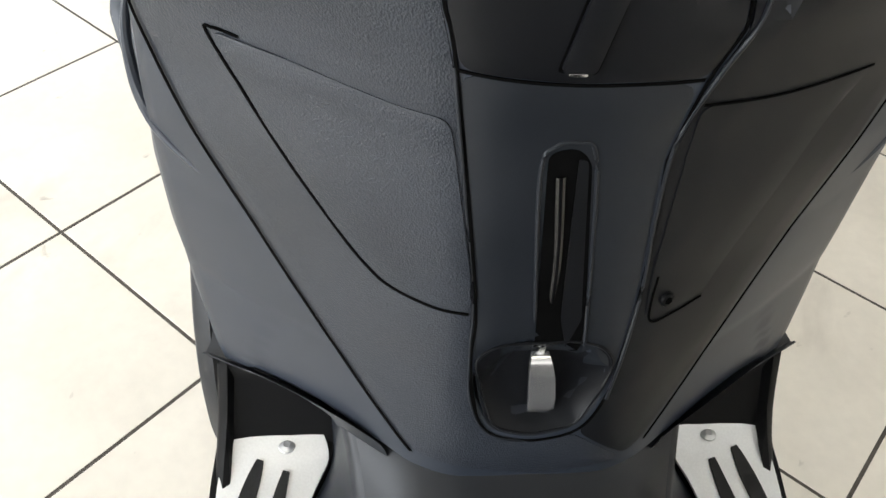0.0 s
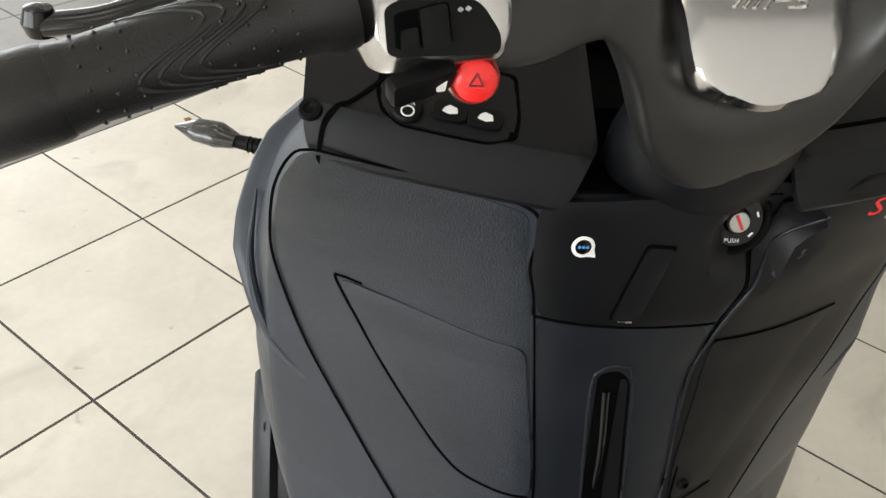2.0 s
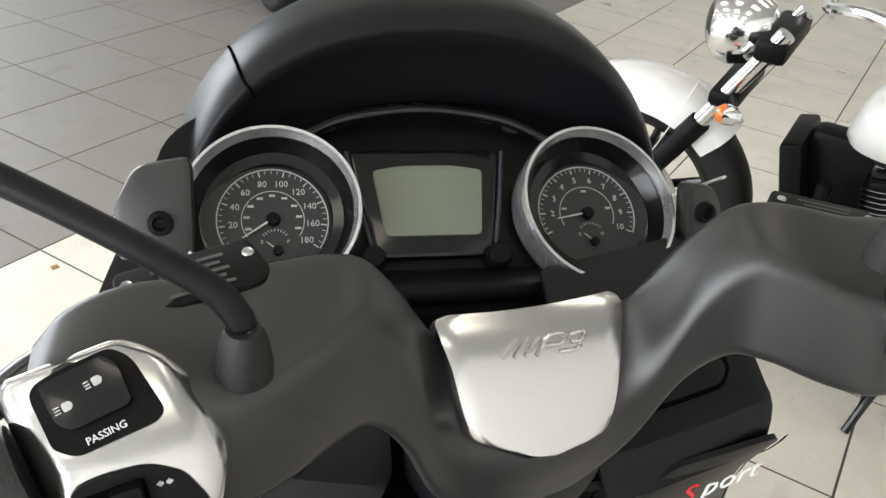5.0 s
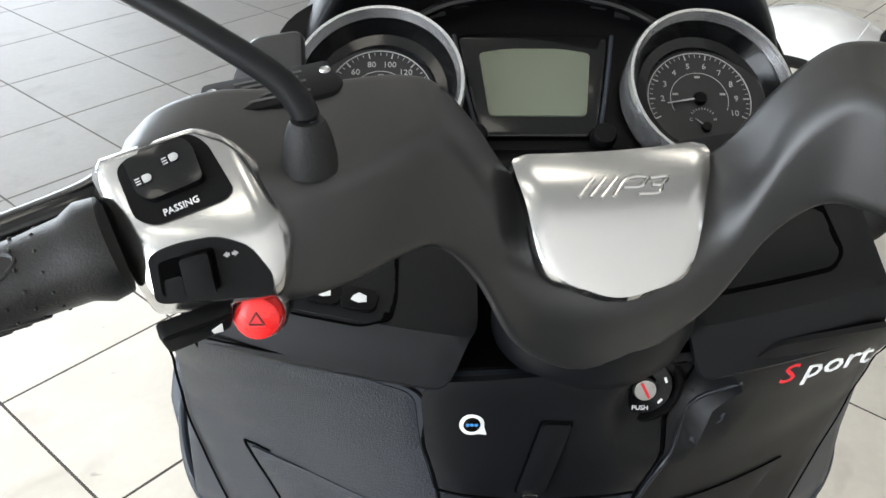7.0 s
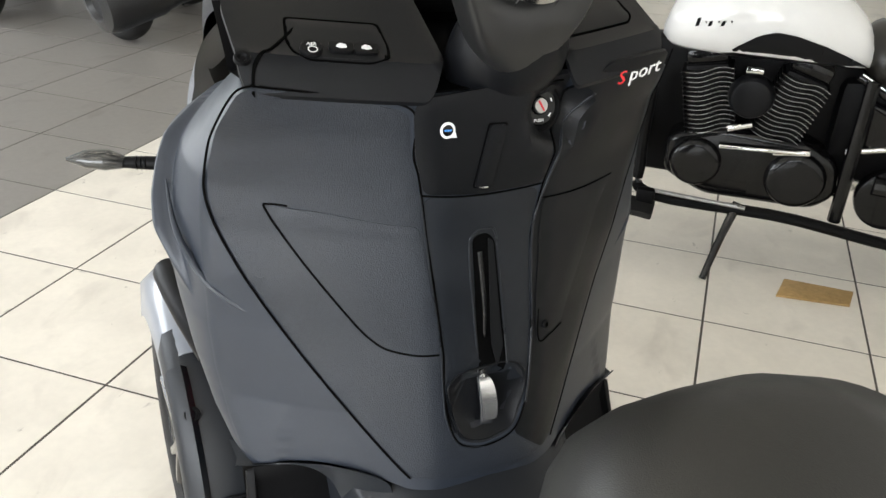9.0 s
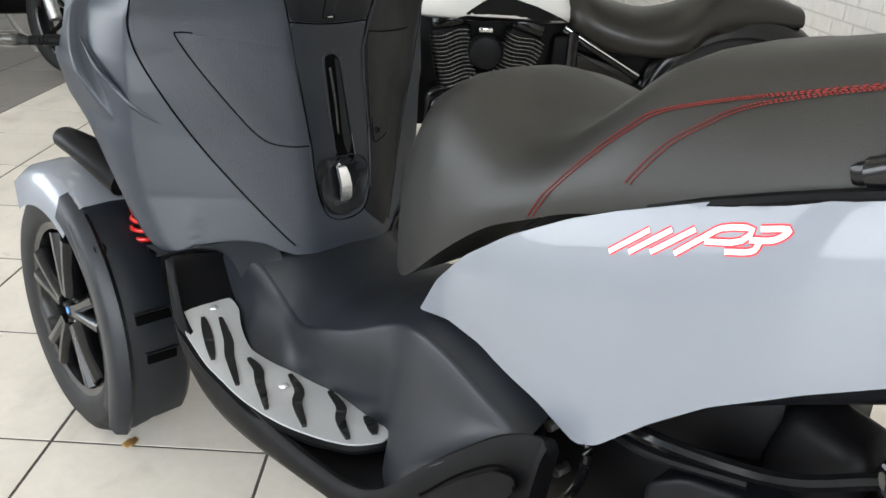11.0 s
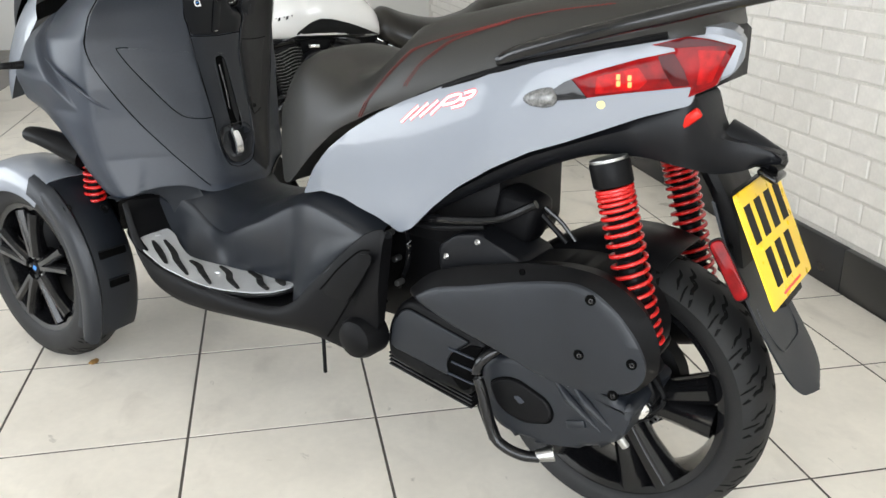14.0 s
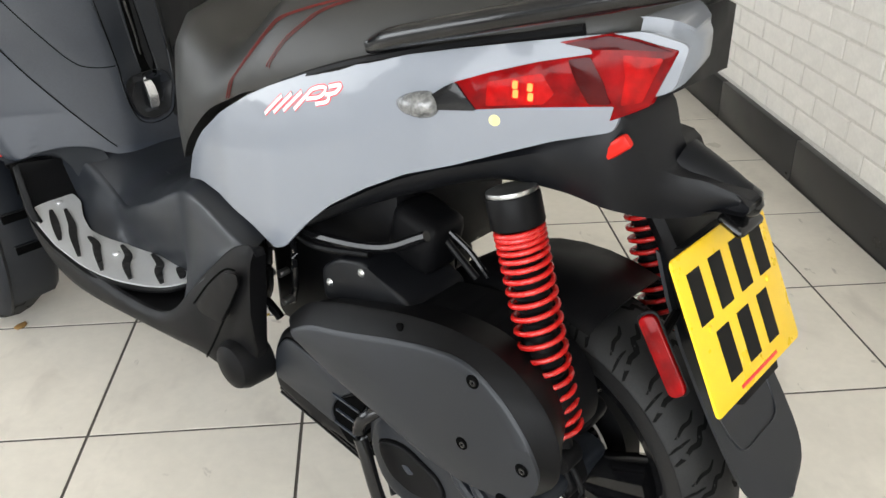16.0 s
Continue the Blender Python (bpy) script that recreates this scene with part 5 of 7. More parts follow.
for s in (-1, 1):
    sh = thing("shock_absorber", "", "")
    sh.parent = scooter
    top, bot = Vector((CX + (-.142 if s < 0 else .112), .070, .678)), Vector((CX + (-.142 if s < 0 else .112), -.019, .366))
    d = (bot - top).normalized()
    part("top_cap", cyl_bm(top - d * .004, top + d * .034, .031, .031, n=28, bevel=.003), M["black"], sh, "gloss black top cap")
    part("top_ring", cyl_bm(top - d * .009, top - d * .003, .029, n=28, bevel=.001), M["steel"], sh)
    spring(top + d * .037, bot - d * .03, .0268, .0034, 19, sh, tight=.22)
    part("damper_body", cyl_bm(top + d * .04, top + d * .22, .0185, n=20), M["black"], sh)
    for k in range(14):
        c = top + d * (.06 + k * .014)
        part("bellows_fold", lathe_bm([(.0175, -.005), (.0215, 0), (.0175, .005)], frame_on(c, d), 18), M["black"], sh)
    part("damper_rod", cyl_bm(top + d * .22, bot, .012, n=14), M["black"], sh)
    part("lower_eye", cyl_bm(bot - Vector((s * .014, 0, 0)), bot + Vector((s * .018, 0, 0)), .017, n=18, bevel=.002), M["black"], sh)

# ---- engine and its covers ----
engine = thing("engine", "", "")
engine.parent = scooter
engine["label"] = "black engine and transmission covers"
COVER = [(.399, .422), (.349, .469), (.277, .493), (.170, .521), (.102, .531), (.043, .529), (-.003, .511), (-.043, .476), (-.061, .430), (-.057, .389), (-.025, .352), (.008, .338), (.065, .333), (.128, .338), (.216, .363), (.301, .383), (.383, .405)]
RIDGE = [(.368, .424), (.322, .448), (.253, .464), (.174, .490), (.118, .506), (.076, .515), (.047, .511), (.007, .487), (-.029, .451), (-.048, .420), (-.048, .394), (-.030, .368), (.002, .354), (.060, .345), (.122, .350), (.208, .374), (.290, .394)]
rim, top = rounded(COVER, .03, 4), rounded(RIDGE, .02, 4)
mid = Vector((.170, .425))
rings = [[Vector((x, *(mid + (p.lerp(q, k) - mid) * f))) for p, q in zip(rim, top)] for x, k, f in ((-.120, 0, .80), (-.165, 0, .90), (-.196, 0, .985), (-.201, .02, 1), (-.2055, .12, 1), (-.2235, .82, 1), (-.2265, .94, 1), (-.2275, 1.06, 1), (-.2288, 1.06, .90), (-.2305, 1.06, .66), (-.2315, 1.06, .34), (-.2318, 1.06, .06))]
# Black rim and lighter face paint shade and sheen on one cover.
cov = part("belt_cover", loft_bm(rings[:6]), M["black"], engine, "transmission cover rim, black for its shaded flank", angle=25)
part("cover_face", loft_bm([[p + Vector((-.0006, 0, 0)) for p in r] for r in rings[5:]]), M["plastic_mid"], cov, "domed cover face, lighter plastic for its sheen", angle=40)
part("cover_lip", yz_plate([(.17 + (y - .17) * .86, .425 + (z - .425) * .86) for y, z in COVER], CX - .09, CX - .168, .004, .03, 5), M["black"], engine)
# Flat black discs and blocks paint the shade of the screw holes.
for x, y, z in ((-.2296, .043, .498), (-.2318, .056, .407), (-.2296, -.027, .414), (-.2292, -.001, .355)):
    part("screw_hole", lathe_bm([(0, .0003), (.0084, .0003), (.0086, -.004)], frame_on((x, y, z), (-1, 0, 0)), 18), M["void"], engine)
    part("screw_head", lathe_bm([(.0016, .0006), (.0030, .0010), (.0042, .0006), (.0044, 0)], frame_on((x, y - .001, z - .001), (-1, 0, 0)), 12), M["gloss_black"], engine)
part("screw_hole", box_bm(.006, .010, .022, Matrix.Translation((-.2135, .164, .504)) @ Matrix.Rotation(-.4, 4, "X"), .003), M["void"], engine)
for y, z in ((.275, .394), (.311, .400), (.166, .362), (.191, .368)):
    part("screw_hole", box_bm(.010, .012, .010, Matrix.Translation((-.2150, y, z)) @ Matrix.Rotation(.5, 4, "X"), .003), M["void"], engine)
part("air_box", yz_plate([(.355, .455), (.357, .503), (.322, .529), (.275, .539), (.257, .531), (.190, .505), (.185, .460)], CX - .08, CX - .182, .006, .012), M["plastic"], engine, "matt black air box")
for y, z in ((.340, .486), (.277, .523)):
    part("bolt", lathe_bm([(0, .003), (.003, .003), (.006, 0)], frame_on((CX - .182, y, z), (-1, 0, 0)), 12), M["steel"], engine)
CASE = [(.251, .323), (.216, .348), (.161, .353), (.097, .344), (.035, .335), (-.001, .330), (-.024, .322), (-.016, .290), (-.005, .258), (.042, .231), (.099, .217), (.160, .205), (.209, .209), (.234, .229), (.252, .272)]
case = part("crankcase", yz_plate(CASE, CX - .05, CX - .212, .014, .02, 5, 4), M["plastic_mid"], engine, "matt black crankcase", angle=60)
CAP = [(.229, .296), (.204, .310), (.177, .314), (.123, .294), (.110, .274), (.116, .254), (.163, .240), (.204, .249), (.222, .271)]
part("cap_joint", yz_plate([((y - .17) * 1.05 + .17, (z - .277) * 1.08 + .277) for y, z in CAP], CX - .20, CX - .2125, .001, .014), M["void"], engine)
part("clutch_cap", yz_plate(CAP, CX - .20, CX - .217, .004, .014), M["black"], engine, "oval black cover")
part("cap_mark", yz_plate([(.182, .284), (.172, .288), (.160, .280), (.170, .274)], CX - .21, CX - .2182, .0006, .003), M["plastic_grey"], engine)
for k, (y0, z0, y1, z1) in enumerate(((.118, .340, .022, .262), (.082, .338, .004, .272))):
    part("case_rib", tube_bm([(CX - .205, y0, z0), (CX - .2145, (y0 + y1) / 2 + .008, (z0 + z1) / 2 + .006), (CX - .208, y1, z1)], [.003, .008, .003], n=10, steps=16), M["plastic_mid"], engine)
part("case_block", box_bm(.008, .034, .014, Matrix.Translation((CX - .212, .069, .268)) @ Matrix.Rotation(-.33, 4, "X"), .003), M["plastic_mid"], engine)
INT = [(.447, .345), (.424, .388), (.396, .405), (.301, .383), (.236, .357), (.251, .326), (.262, .282), (.274, .246), (.358, .262), (.446, .276), (.453, .305)]
intake = part("intake_cover", yz_plate(INT, CX - .06, CX - .212, .012, .016, 4, 3), M["black"], engine, "black fan cover", angle=50)
PANEL = [(.434, .351), (.414, .379), (.396, .386), (.270, .356), (.306, .328), (.319, .304), (.312, .280), (.441, .304)]
part("panel_joint", yz_plate([((y - .37) * 1.03 + .37, (z - .335) * 1.05 + .335) for y, z in PANEL], CX - .20, CX - .2130, .0008, .010), M["void"], engine)
part("intake_panel", yz_plate(PANEL, CX - .20, CX - .2155, .003, .010), M["plastic_mid"], engine, "satin black intake panel")
# Solid black plate paints the shade inside the intake; no opening is cut.
part("intake_mouth", yz_plate([(.267, .352), (.243, .353), (.264, .319), (.259, .288), (.270, .267), (.287, .261), (.308, .281), (.317, .303), (.303, .327)], CX - .19, CX - .2148, .001, .006), M["void"], engine, "black plate painting the intake opening's shade")
for k in range(3):
    part("intake_slat", box_bm(.003, .052, .0030, Matrix.Translation((CX - .2160, .280 + .006 * (k != 1), .284 + k * .024)) @ Matrix.Rotation(.12, 4, "X")), M["plastic_grey"], engine)
for k in range(4):
    part("cooling_fin", box_bm(.10, .185, .0035, Matrix.Translation((CX - .150, .366, .262 - k * .0075)) @ Matrix.Rotation(.19, 4, "X"), .001), M["gloss_black"], engine)
part("swing_arm", tube_bm([(CX - .10, .40, .34), (CX - .115, .22, .30), (CX - .115, .06, .27), (CX - .115, -.01, .29)], [.05, .05, .042, .030], n=14), M["black"], engine)
part("axle_bracket", yz_plate([(.05, .30), (.02, .335), (-.015, .34), (-.03, .31), (-.012, .27), (.03, .225), (.06, .225)], CX - .10, CX - .135, .005, .01), M["black"], engine, "cast metal axle bracket")
part("axle_nut", lathe_bm([(0, .013), (.005, .013), (.006, .018), (.013, .017), (.0165, .010), (.017, 0)], frame_on((-.126, -.009, .288), (-1, 0, 0)), 20), M["chrome"], engine, "chrome axle nut")
part("axle_nut", lathe_bm([(0, .014), (.007, .014), (.012, .008), (.012, 0)], frame_on((-.136, .030, .276), (-1, 0, 0)), 6), M["steel"], engine)
part("bracket_tip", box_bm(.010, .014, .030, Matrix.Translation((-.148, .013, .231)) @ Matrix.Rotation(-.75, 4, "X"), .004), M["steel"], engine)
part("brake_hose", tube_bm([(-.110, .010, .360), (-.118, -.030, .330), (-.120, -.040, .300), (-.122, -.010, .268)], .004, n=10), M["black"], engine)
part("brake_caliper", box_bm(.046, .078, .056, Matrix.Translation((-.040, .030, .368)) @ Matrix.Rotation(.5, 4, "X"), .014, 3), M["black"], engine, "black rear brake caliper")
part("engine_block", box_bm(.17, .26, .22, Matrix.Translation((CX - .01, .46, .40)), .02), M["black"], engine)
part("exhaust", tube_bm([(CX + .12, .42, .30), (CX + .15, .25, .30), (CX + .16, .05, .33), (CX + .17, -.10, .36)], [.03, .06, .062, .05], n=18), M["black"], engine)
part("fuel_tank", box_bm(.24, .30, .16, Matrix.Translation((CX, .42, .55)), .03), M["black"], engine)
part("hugger", loft_bm([[Vector((CX + x, .076 + (r) * math.cos(radians(a)), .25 + r * math.sin(radians(a)))) for x, r in ((-.085, .262), (-.07, .278), (0, .284), (.07, .278), (.085, .262), (.07, .274), (0, .280), (-.07, .274))] for a in range(28, 109, 8)]), M["black"], engine, "black rear hugger", angle=60)
# wiring, hoses and clips in the gap ahead of the engine
for pts, r, mt in (([(-.145, .50, .50), (-.165, .48, .46), (-.160, .49, .42), (-.145, .52, .385)], .006, "black"), ([(-.13, .46, .52), (-.155, .43, .49), (-.150, .44, .44), (-.135, .47, .39)], .005, "gloss_black"), ([(-.15, .45, .54), (-.17, .36, .55), (-.16, .25, .565), (-.15, .18, .60)], .007, "gloss_black"), ([(-.15, .44, .525), (-.172, .36, .535), (-.16, .27, .548)], .005, "black"), ([(-.09, .21, .570), (-.085, .185, .545), (-.080, .160, .520)], .005, "black"), ([(-.085, .20, .575), (-.078, .172, .552), (-.072, .148, .522)], .004, "gloss_black"), ([(-.12, .55, .47), (-.15, .53, .40), (-.14, .50, .35)], .007, "black")):
    part("hose", tube_bm([Vector(p) for p in pts], r, n=8), M[mt], engine)
part("hose_clip", tube_bm([(-.172, .525, .392), (-.176, .505, .398), (-.170, .488, .388)], [.002, .004, .002], n=6, flat=.4), M["white"], engine, "white cable tie")
part("hose_clip", tube_bm([(-.168, .510, .378), (-.170, .500, .370), (-.166, .492, .372)], .003, n=6, flat=.4), M["plate"], engine, "yellow paint mark on a hose")
for y, z in ((.47, .50), (.455, .455), (.49, .44), (.45, .41), (.52, .46)):
    part("clip_bolt", cyl_bm((-.150, y, z), (-.168, y, z), .006, n=8, bevel=.001), M["steel"], engine)
part("spring_cover", box_bm(.07, .080, .082, Matrix.Translation((CX - .095, .243, .558)) @ Matrix.Rotation(.25, 4, "X"), .018, 3), M["black"], engine, "rounded black rubber cover")

# stands
stand = part("centre_stand", tube_bm([(CX - .195, .205, .362), (CX - .222, .226, .350), (CX - .232, .243, .322), (CX - .234, .231, .281), (CX - .232, .212, .214), (CX - .230, .192, .193), (CX - .222, .160, .182), (CX - .206, .136, .178)], .0095, n=12, steps=36), M["gloss_black"], scooter, "gloss black stand lever")
part("stand_end", cyl_bm((CX - .208, .142, .179), (CX - .192, .116, .186), .010, .014, n=14, bevel=.002), M["steel"], stand)
part("stand_leg", cyl_bm((CX - .10, .36, .27), (CX - .16, .25, .15), .011, n=12), M["black"], stand)
part("stand_foot", tube_bm([(-.135, .67, .275), (-.14, .665, .20), (-.14, .665, .155)], .004, n=8), M["black"], scooter, "thin black drain hose")

# ---- handlebar ----
HX = .032
bar = thing("handlebar", "", "")
bar.parent = scooter
bar["label"] = "black handlebar with a silver centre cover"


def oval(x, y, z, ry, rz, tilt=0.0, n=32, p=2.9):
    r = []
    for k in range(n):
        a = 2 * math.pi * k / n
        ca, sa = math.cos(a), math.sin(a)
        q = p if sa > 0 else 2.0
        dy = ry * math.copysign(abs(ca) ** (2 / q), ca)
        r.append(Vector((x, y + dy, z + rz * math.copysign(abs(sa) ** (2 / q), sa) + tilt * dy)))
    return r


def slab_ring(x, corners, r=.016, lean=0.0, dy=0.0, dz=0.0):
    """A ring with rounded corners at x; corners as (y, z): low and top on the rider's side, top and low on the far side."""
    return [Vector((x + lean * (q.y - 1.06), q.x + dy, q.y + dz)) for q in rounded(corners, r, 6)]


# sections of one arm, from the grip to the centre: distance from the centre, corners, rounding
ARM = [
    (.236, ((.990, 1.048), (.996, 1.082), (1.030, 1.088), (1.026, 1.052)), .012),
    (.224, ((.984, 1.040), (.996, 1.091), (1.042, 1.096), (1.036, 1.046)), .012),
    (.200, ((.978, 1.034), (.994, 1.090), (1.049, 1.101), (1.042, 1.042)), .009),
    (.166, ((.976, 1.028), (.990, 1.080), (1.053, 1.101), (1.046, 1.038)), .009),
    (.140, ((.990, 1.027), (1.000, 1.081), (1.058, 1.104), (1.050, 1.036)), .009),
    (.116, ((1.010, 1.028), (1.016, 1.086), (1.064, 1.104), (1.056, 1.034)), .010),
    (.098, ((1.026, 1.022), (1.030, 1.085), (1.070, 1.097), (1.066, 1.020)), .012),
    (.078, ((1.035, .994), (1.040, 1.060), (1.078, 1.074), (1.078, .990)), .018),
    (.058, ((1.041, .952), (1.044, 1.006), (1.082, 1.046), (1.086, .950)), .018),
    (.036, ((1.050, .926), (1.042, .979), (1.084, 1.036), (1.094, .922)), .020),
    (.012, ((1.056, .914), (1.040, .973), (1.085, 1.034), (1.100, .912)), .020)]
rings = [slab_ring(HX - a, c, r) for a, c, r in ARM]
rings += [slab_ring(HX + a, c, r, 0, .20 * a, .016 * min(1, a / .07) - .13 * max(0, a - .07)) for a, c, r in ARM[::-1]]
part("yoke_cover", loft_bm(smooth_rings(rings, 90)), M["plastic_bar"], bar, "matt black yoke cover", angle=50)
neck = []
for z, y, rx, ry in ((.985, 1.085, .046, .026), (.968, 1.088, .054, .034), (.950, 1.094, .060, .042), (.928, 1.100, .063, .046), (.908, 1.106, .060, .046), (.890, 1.114, .050, .042)):
    neck.append([Vector((HX + .002 + rx * math.cos(a), y + ry * math.sin(a), z)) for a in (2 * math.pi * k / 32 for k in range(32))])
part("neck_cover", loft_bm(smooth_rings(neck, 20)), M["plastic"], bar, "matt black column cover", angle=70)

# silver centre cover, a curved skin
def cover(u, v, d):
    """u across -1..1, v from the rider's edge 0 to the far edge 1."""
    wide = float(np.interp(v, (0, .012, .035, .07, .12, .19, .30, .5, .7, .9, .965, 1), (.021, .0275, .0330, .0368, .0395, .0420, .0446, .048, .0520, .0545, .053, .049)))
    x = .0275 + u * wide
    y = 1.036 + .052 * v + .008 * u * v + .004 * u * u
    z = .987 + .058 * v + .010 * math.sin(v * math.pi) + .004 * u * u * (1 - v)
    return Vector((x, y - .72 * d, z + .70 * d))


rows = []
for k in range(41):
    v = .5 - .5 * math.cos(math.pi * k / 40)
    rows.append([cover(-1, v, -.006)] + [cover(-1 + 2 * j / 18, v, .0085 if 0 < j < 18 else .007) for j in range(19)] + [cover(1, v, -.006)])
rows = [[p + Vector((0, .004, -.006)) for p in rows[0]]] + rows + [[p + Vector((0, .005, -.008)) for p in rows[-1]]]
part("centre_cover", loft_bm(rows, close=False), M["silver"], bar, "brushed silver centre cover", angle=60)
for pts in [[(-.42 + k * .12, .57), (-.24 + k * .12, .72)] for k in range(3)] + [[(-.05, .57), (.10, .71), (.30, .71), (.24, .64), (.06, .64)], [(.34, .70), (.52, .70), (.47, .64), (.36, .64)], [(.47, .64), (.43, .58), (.22, .58)]]:
    part("emblem_bar", tube_bm([cover(u, v, .0086) for u, v in pts], .0013, n=8, steps=12), M["silver"], bar, "raised slanted emblem bar")

AX = Vector((-.139, -.050, -.036)).normalized()


def grip_set(s):
    """Grip, bar end, control housing, lever, mirror and reservoir on one side; s = -1 is the clutch side."""
    def X(p):
        p = Vector(p)
        return p if s < 0 else Vector((2 * HX - p.x, p.y + .17 * (HX - p.x), p.z + .024))
    ax = AX if s < 0 else Vector((-AX.x, AX.y, AX.z))
    g0 = X((-.206, .978, 1.058))
    gm = frame_on(g0, ax)
    part("grip", lathe_bm([(.0, -.004), (.021, -.004), (.022, .004), (.0185, .012), (.0172, .03), (.0178, .07), (.0172, .105), (.0180, .112), (.0182, .116), (.0, .116)], gm, 32), M["grip"], bar, "black rubber grip with raised dimples", angle=50)
    part("bar_end", lathe_bm([(0, .114), (.0185, .114), (.0195, .118), (.0195, .148), (.0175, .154), (.010, .156), (.008, .153), (0, .153)], gm, 28), M["grip"], bar, "black bar end weight")
    dots = bmesh.new()
    for k in range(24):
        a = 2 * math.pi * k / 24
        for j in range(10):
            if (k + j) % 2 == 0 and not (5 <= j <= 6):
                c = gm @ Vector((.0176 * math.cos(a), .0176 * math.sin(a), .022 + j * .009))
                bmesh.ops.create_icosphere(dots, subdivisions=1, radius=.0010, matrix=Matrix.Translation(c))
    part("dimple", dots, M["grip"], bar)["kind"] = "stuff"
    for h in (.046, .054, .062, .070):
        pts = [gm @ Vector((.0172 * math.cos(t), .0172 * math.sin(t), h + .016 * math.cos(3 * t))) for t in (k * math.pi / 24 for k in range(49))]
        part("grip_ridge", tube_bm(pts, .0011, n=6, steps=96), M["grip"], bar)
    # housing: a cast shell with a sloping top face and a face towards the rider, both with a dark bezel
    A, B, C, D, E, F = ((-.217, 1.001, 1.087), (-.171, 1.010, 1.100), (-.139, .980, 1.075), (-.192, .973, 1.065), (-.189, .962, 1.033), (-.134, .965, 1.040))
    hull = bmesh.new()
    for p in (A, B, C, D, E, F, (-.154, 1.004, 1.097), (-.131, .968, 1.058), (-.214, 1.020, 1.055), (-.168, 1.030, 1.075), (-.190, .990, 1.020), (-.130, .995, 1.030), (-.127, 1.004, 1.068)):
        hull.verts.new(X(p))
    made = bmesh.ops.convex_hull(hull, input=list(hull.verts))
    bmesh.ops.delete(hull, geom=[g for g in made["geom_interior"] + made["geom_unused"] if isinstance(g, bmesh.types.BMVert)], context="VERTS")
    bmesh.ops.dissolve_limit(hull, angle_limit=radians(9), verts=list(hull.verts), edges=list(hull.edges))
    bmesh.ops.bevel(hull, geom=list(hull.edges), offset=.0058, segments=4, affect="EDGES", profile=.5, clamp_overlap=True)
    part("control_housing", hull, M["silver"], bar, "polished silver control housing", angle=50)

    def on_face(p00, p10, p11, p01):
        p00, p10, p11, p01 = (X(p) for p in (p00, p10, p11, p01))
        n = (p10 - p00).cross(p01 - p00).normalized()
        n = n if n.y < 0 else -n

        def place(u, v, d):
            return p00.lerp(p10, u).lerp(p01.lerp(p11, u), v) + n * d
        return place
    top_face, low_face = on_face(A, B, C, D), on_face(D, C, F, E)
    rgt = Vector((.139, .050, .036)).normalized() if s < 0 else Vector((.139, -.050, -.036)).normalized()
    part("switch_bezel", patch_bm([(.20, .20), (.50, .13), (.90, .10), (.97, .24), (.90, .74), (.80, .82), (.20, .92), (.10, .80)], top_face, thick=.0016, lift=.0002, r=.14, step=.2, edge=.0005), M["black"], bar, "black switch bezel")
    if s < 0:
        part("beam_switch", patch_bm([(.30, .24), (.82, .17), (.86, .28), (.76, .62), (.30, .70), (.24, .60)], lambda u, v, d: top_face(u, v, d + .002 * (1 - v)), thick=.0055, lift=.0016, r=.06, step=.2, edge=.0012), M["gloss_black"], bar, "black rocker switch with white symbols")
        for u, v in ((.36, .50), (.64, .37)):
            o = top_face(u, v, .0085)
            sm = axes(o, top_face(u + .1, v - .02, .0085) - o, top_face(u, v - .1, .0085) - o) @ Matrix.Scale(.85, 4)
            part("symbol", plate_bm(rounded([(-.0005, -.002), (.003, -.002), (.0042, 0), (.003, .002), (-.0005, .002)], .001), .0004, sm, 0), M["print_grey"], bar)
            for k in (-1, 0, 1):
                part("symbol", box_bm(.0025, .0006, .0004, sm @ Matrix.Translation((-.0028, k * .0014, .0002))), M["print_grey"], bar, smooth=False)
        o = top_face(.47, .79, .0021)
        text_ob("PASSING", .0040, axes(o, top_face(.57, .77, .0021) - o, top_face(.47, .69, .0021) - o), M["white"], bar, "lettering")
        part("switch_bezel", patch_bm([(.09, .20), (.30, .13), (.60, .14), (.84, .32), (.98, .68), (.96, .90), (.10, .80)], low_face, thick=.0016, lift=0.0030, r=.10, step=.2, edge=.0005), M["black"], bar, "black switch bezel")
        # Thin black sheet on the bezel paints the shade round the switch.
        part("switch_recess", patch_bm([(.16, .30), (.58, .24), (.60, .72), (.16, .72)], low_face, thick=.0004, lift=0.0046, r=.06, step=.2, edge=0), M["void"], bar)
        part("turn_switch", patch_bm([(.34, .28), (.55, .26), (.57, .74), (.36, .74)], low_face, thick=.0080, lift=0.0044, r=.04, step=.2, edge=.0014), M["black"], bar, "black sliding turn switch")
        part("turn_switch", patch_bm([(.20, .50), (.33, .48), (.34, .72), (.20, .72)], low_face, thick=.0040, lift=0.0044, r=.03, step=.2, edge=.0010), M["black"], bar)
        o = low_face(.70, .36, .0049)
        am = axes(o, low_face(.80, .36, .0049) - o, low_face(.70, .26, .0049) - o)
        for sgn in (-1, 1):
            part("symbol", plate_bm([(sgn * .0005, -.0006), (sgn * .0014, -.0006), (sgn * .0014, -.0013), (sgn * .0032, 0), (sgn * .0014, .0013), (sgn * .0014, .0006), (sgn * .0005, .0006)][::sgn], .0004, am, 0), M["print_grey"], bar)
        bf = axes(X((-.168, .961, 1.0305)), rgt, (0, -.012, .03))
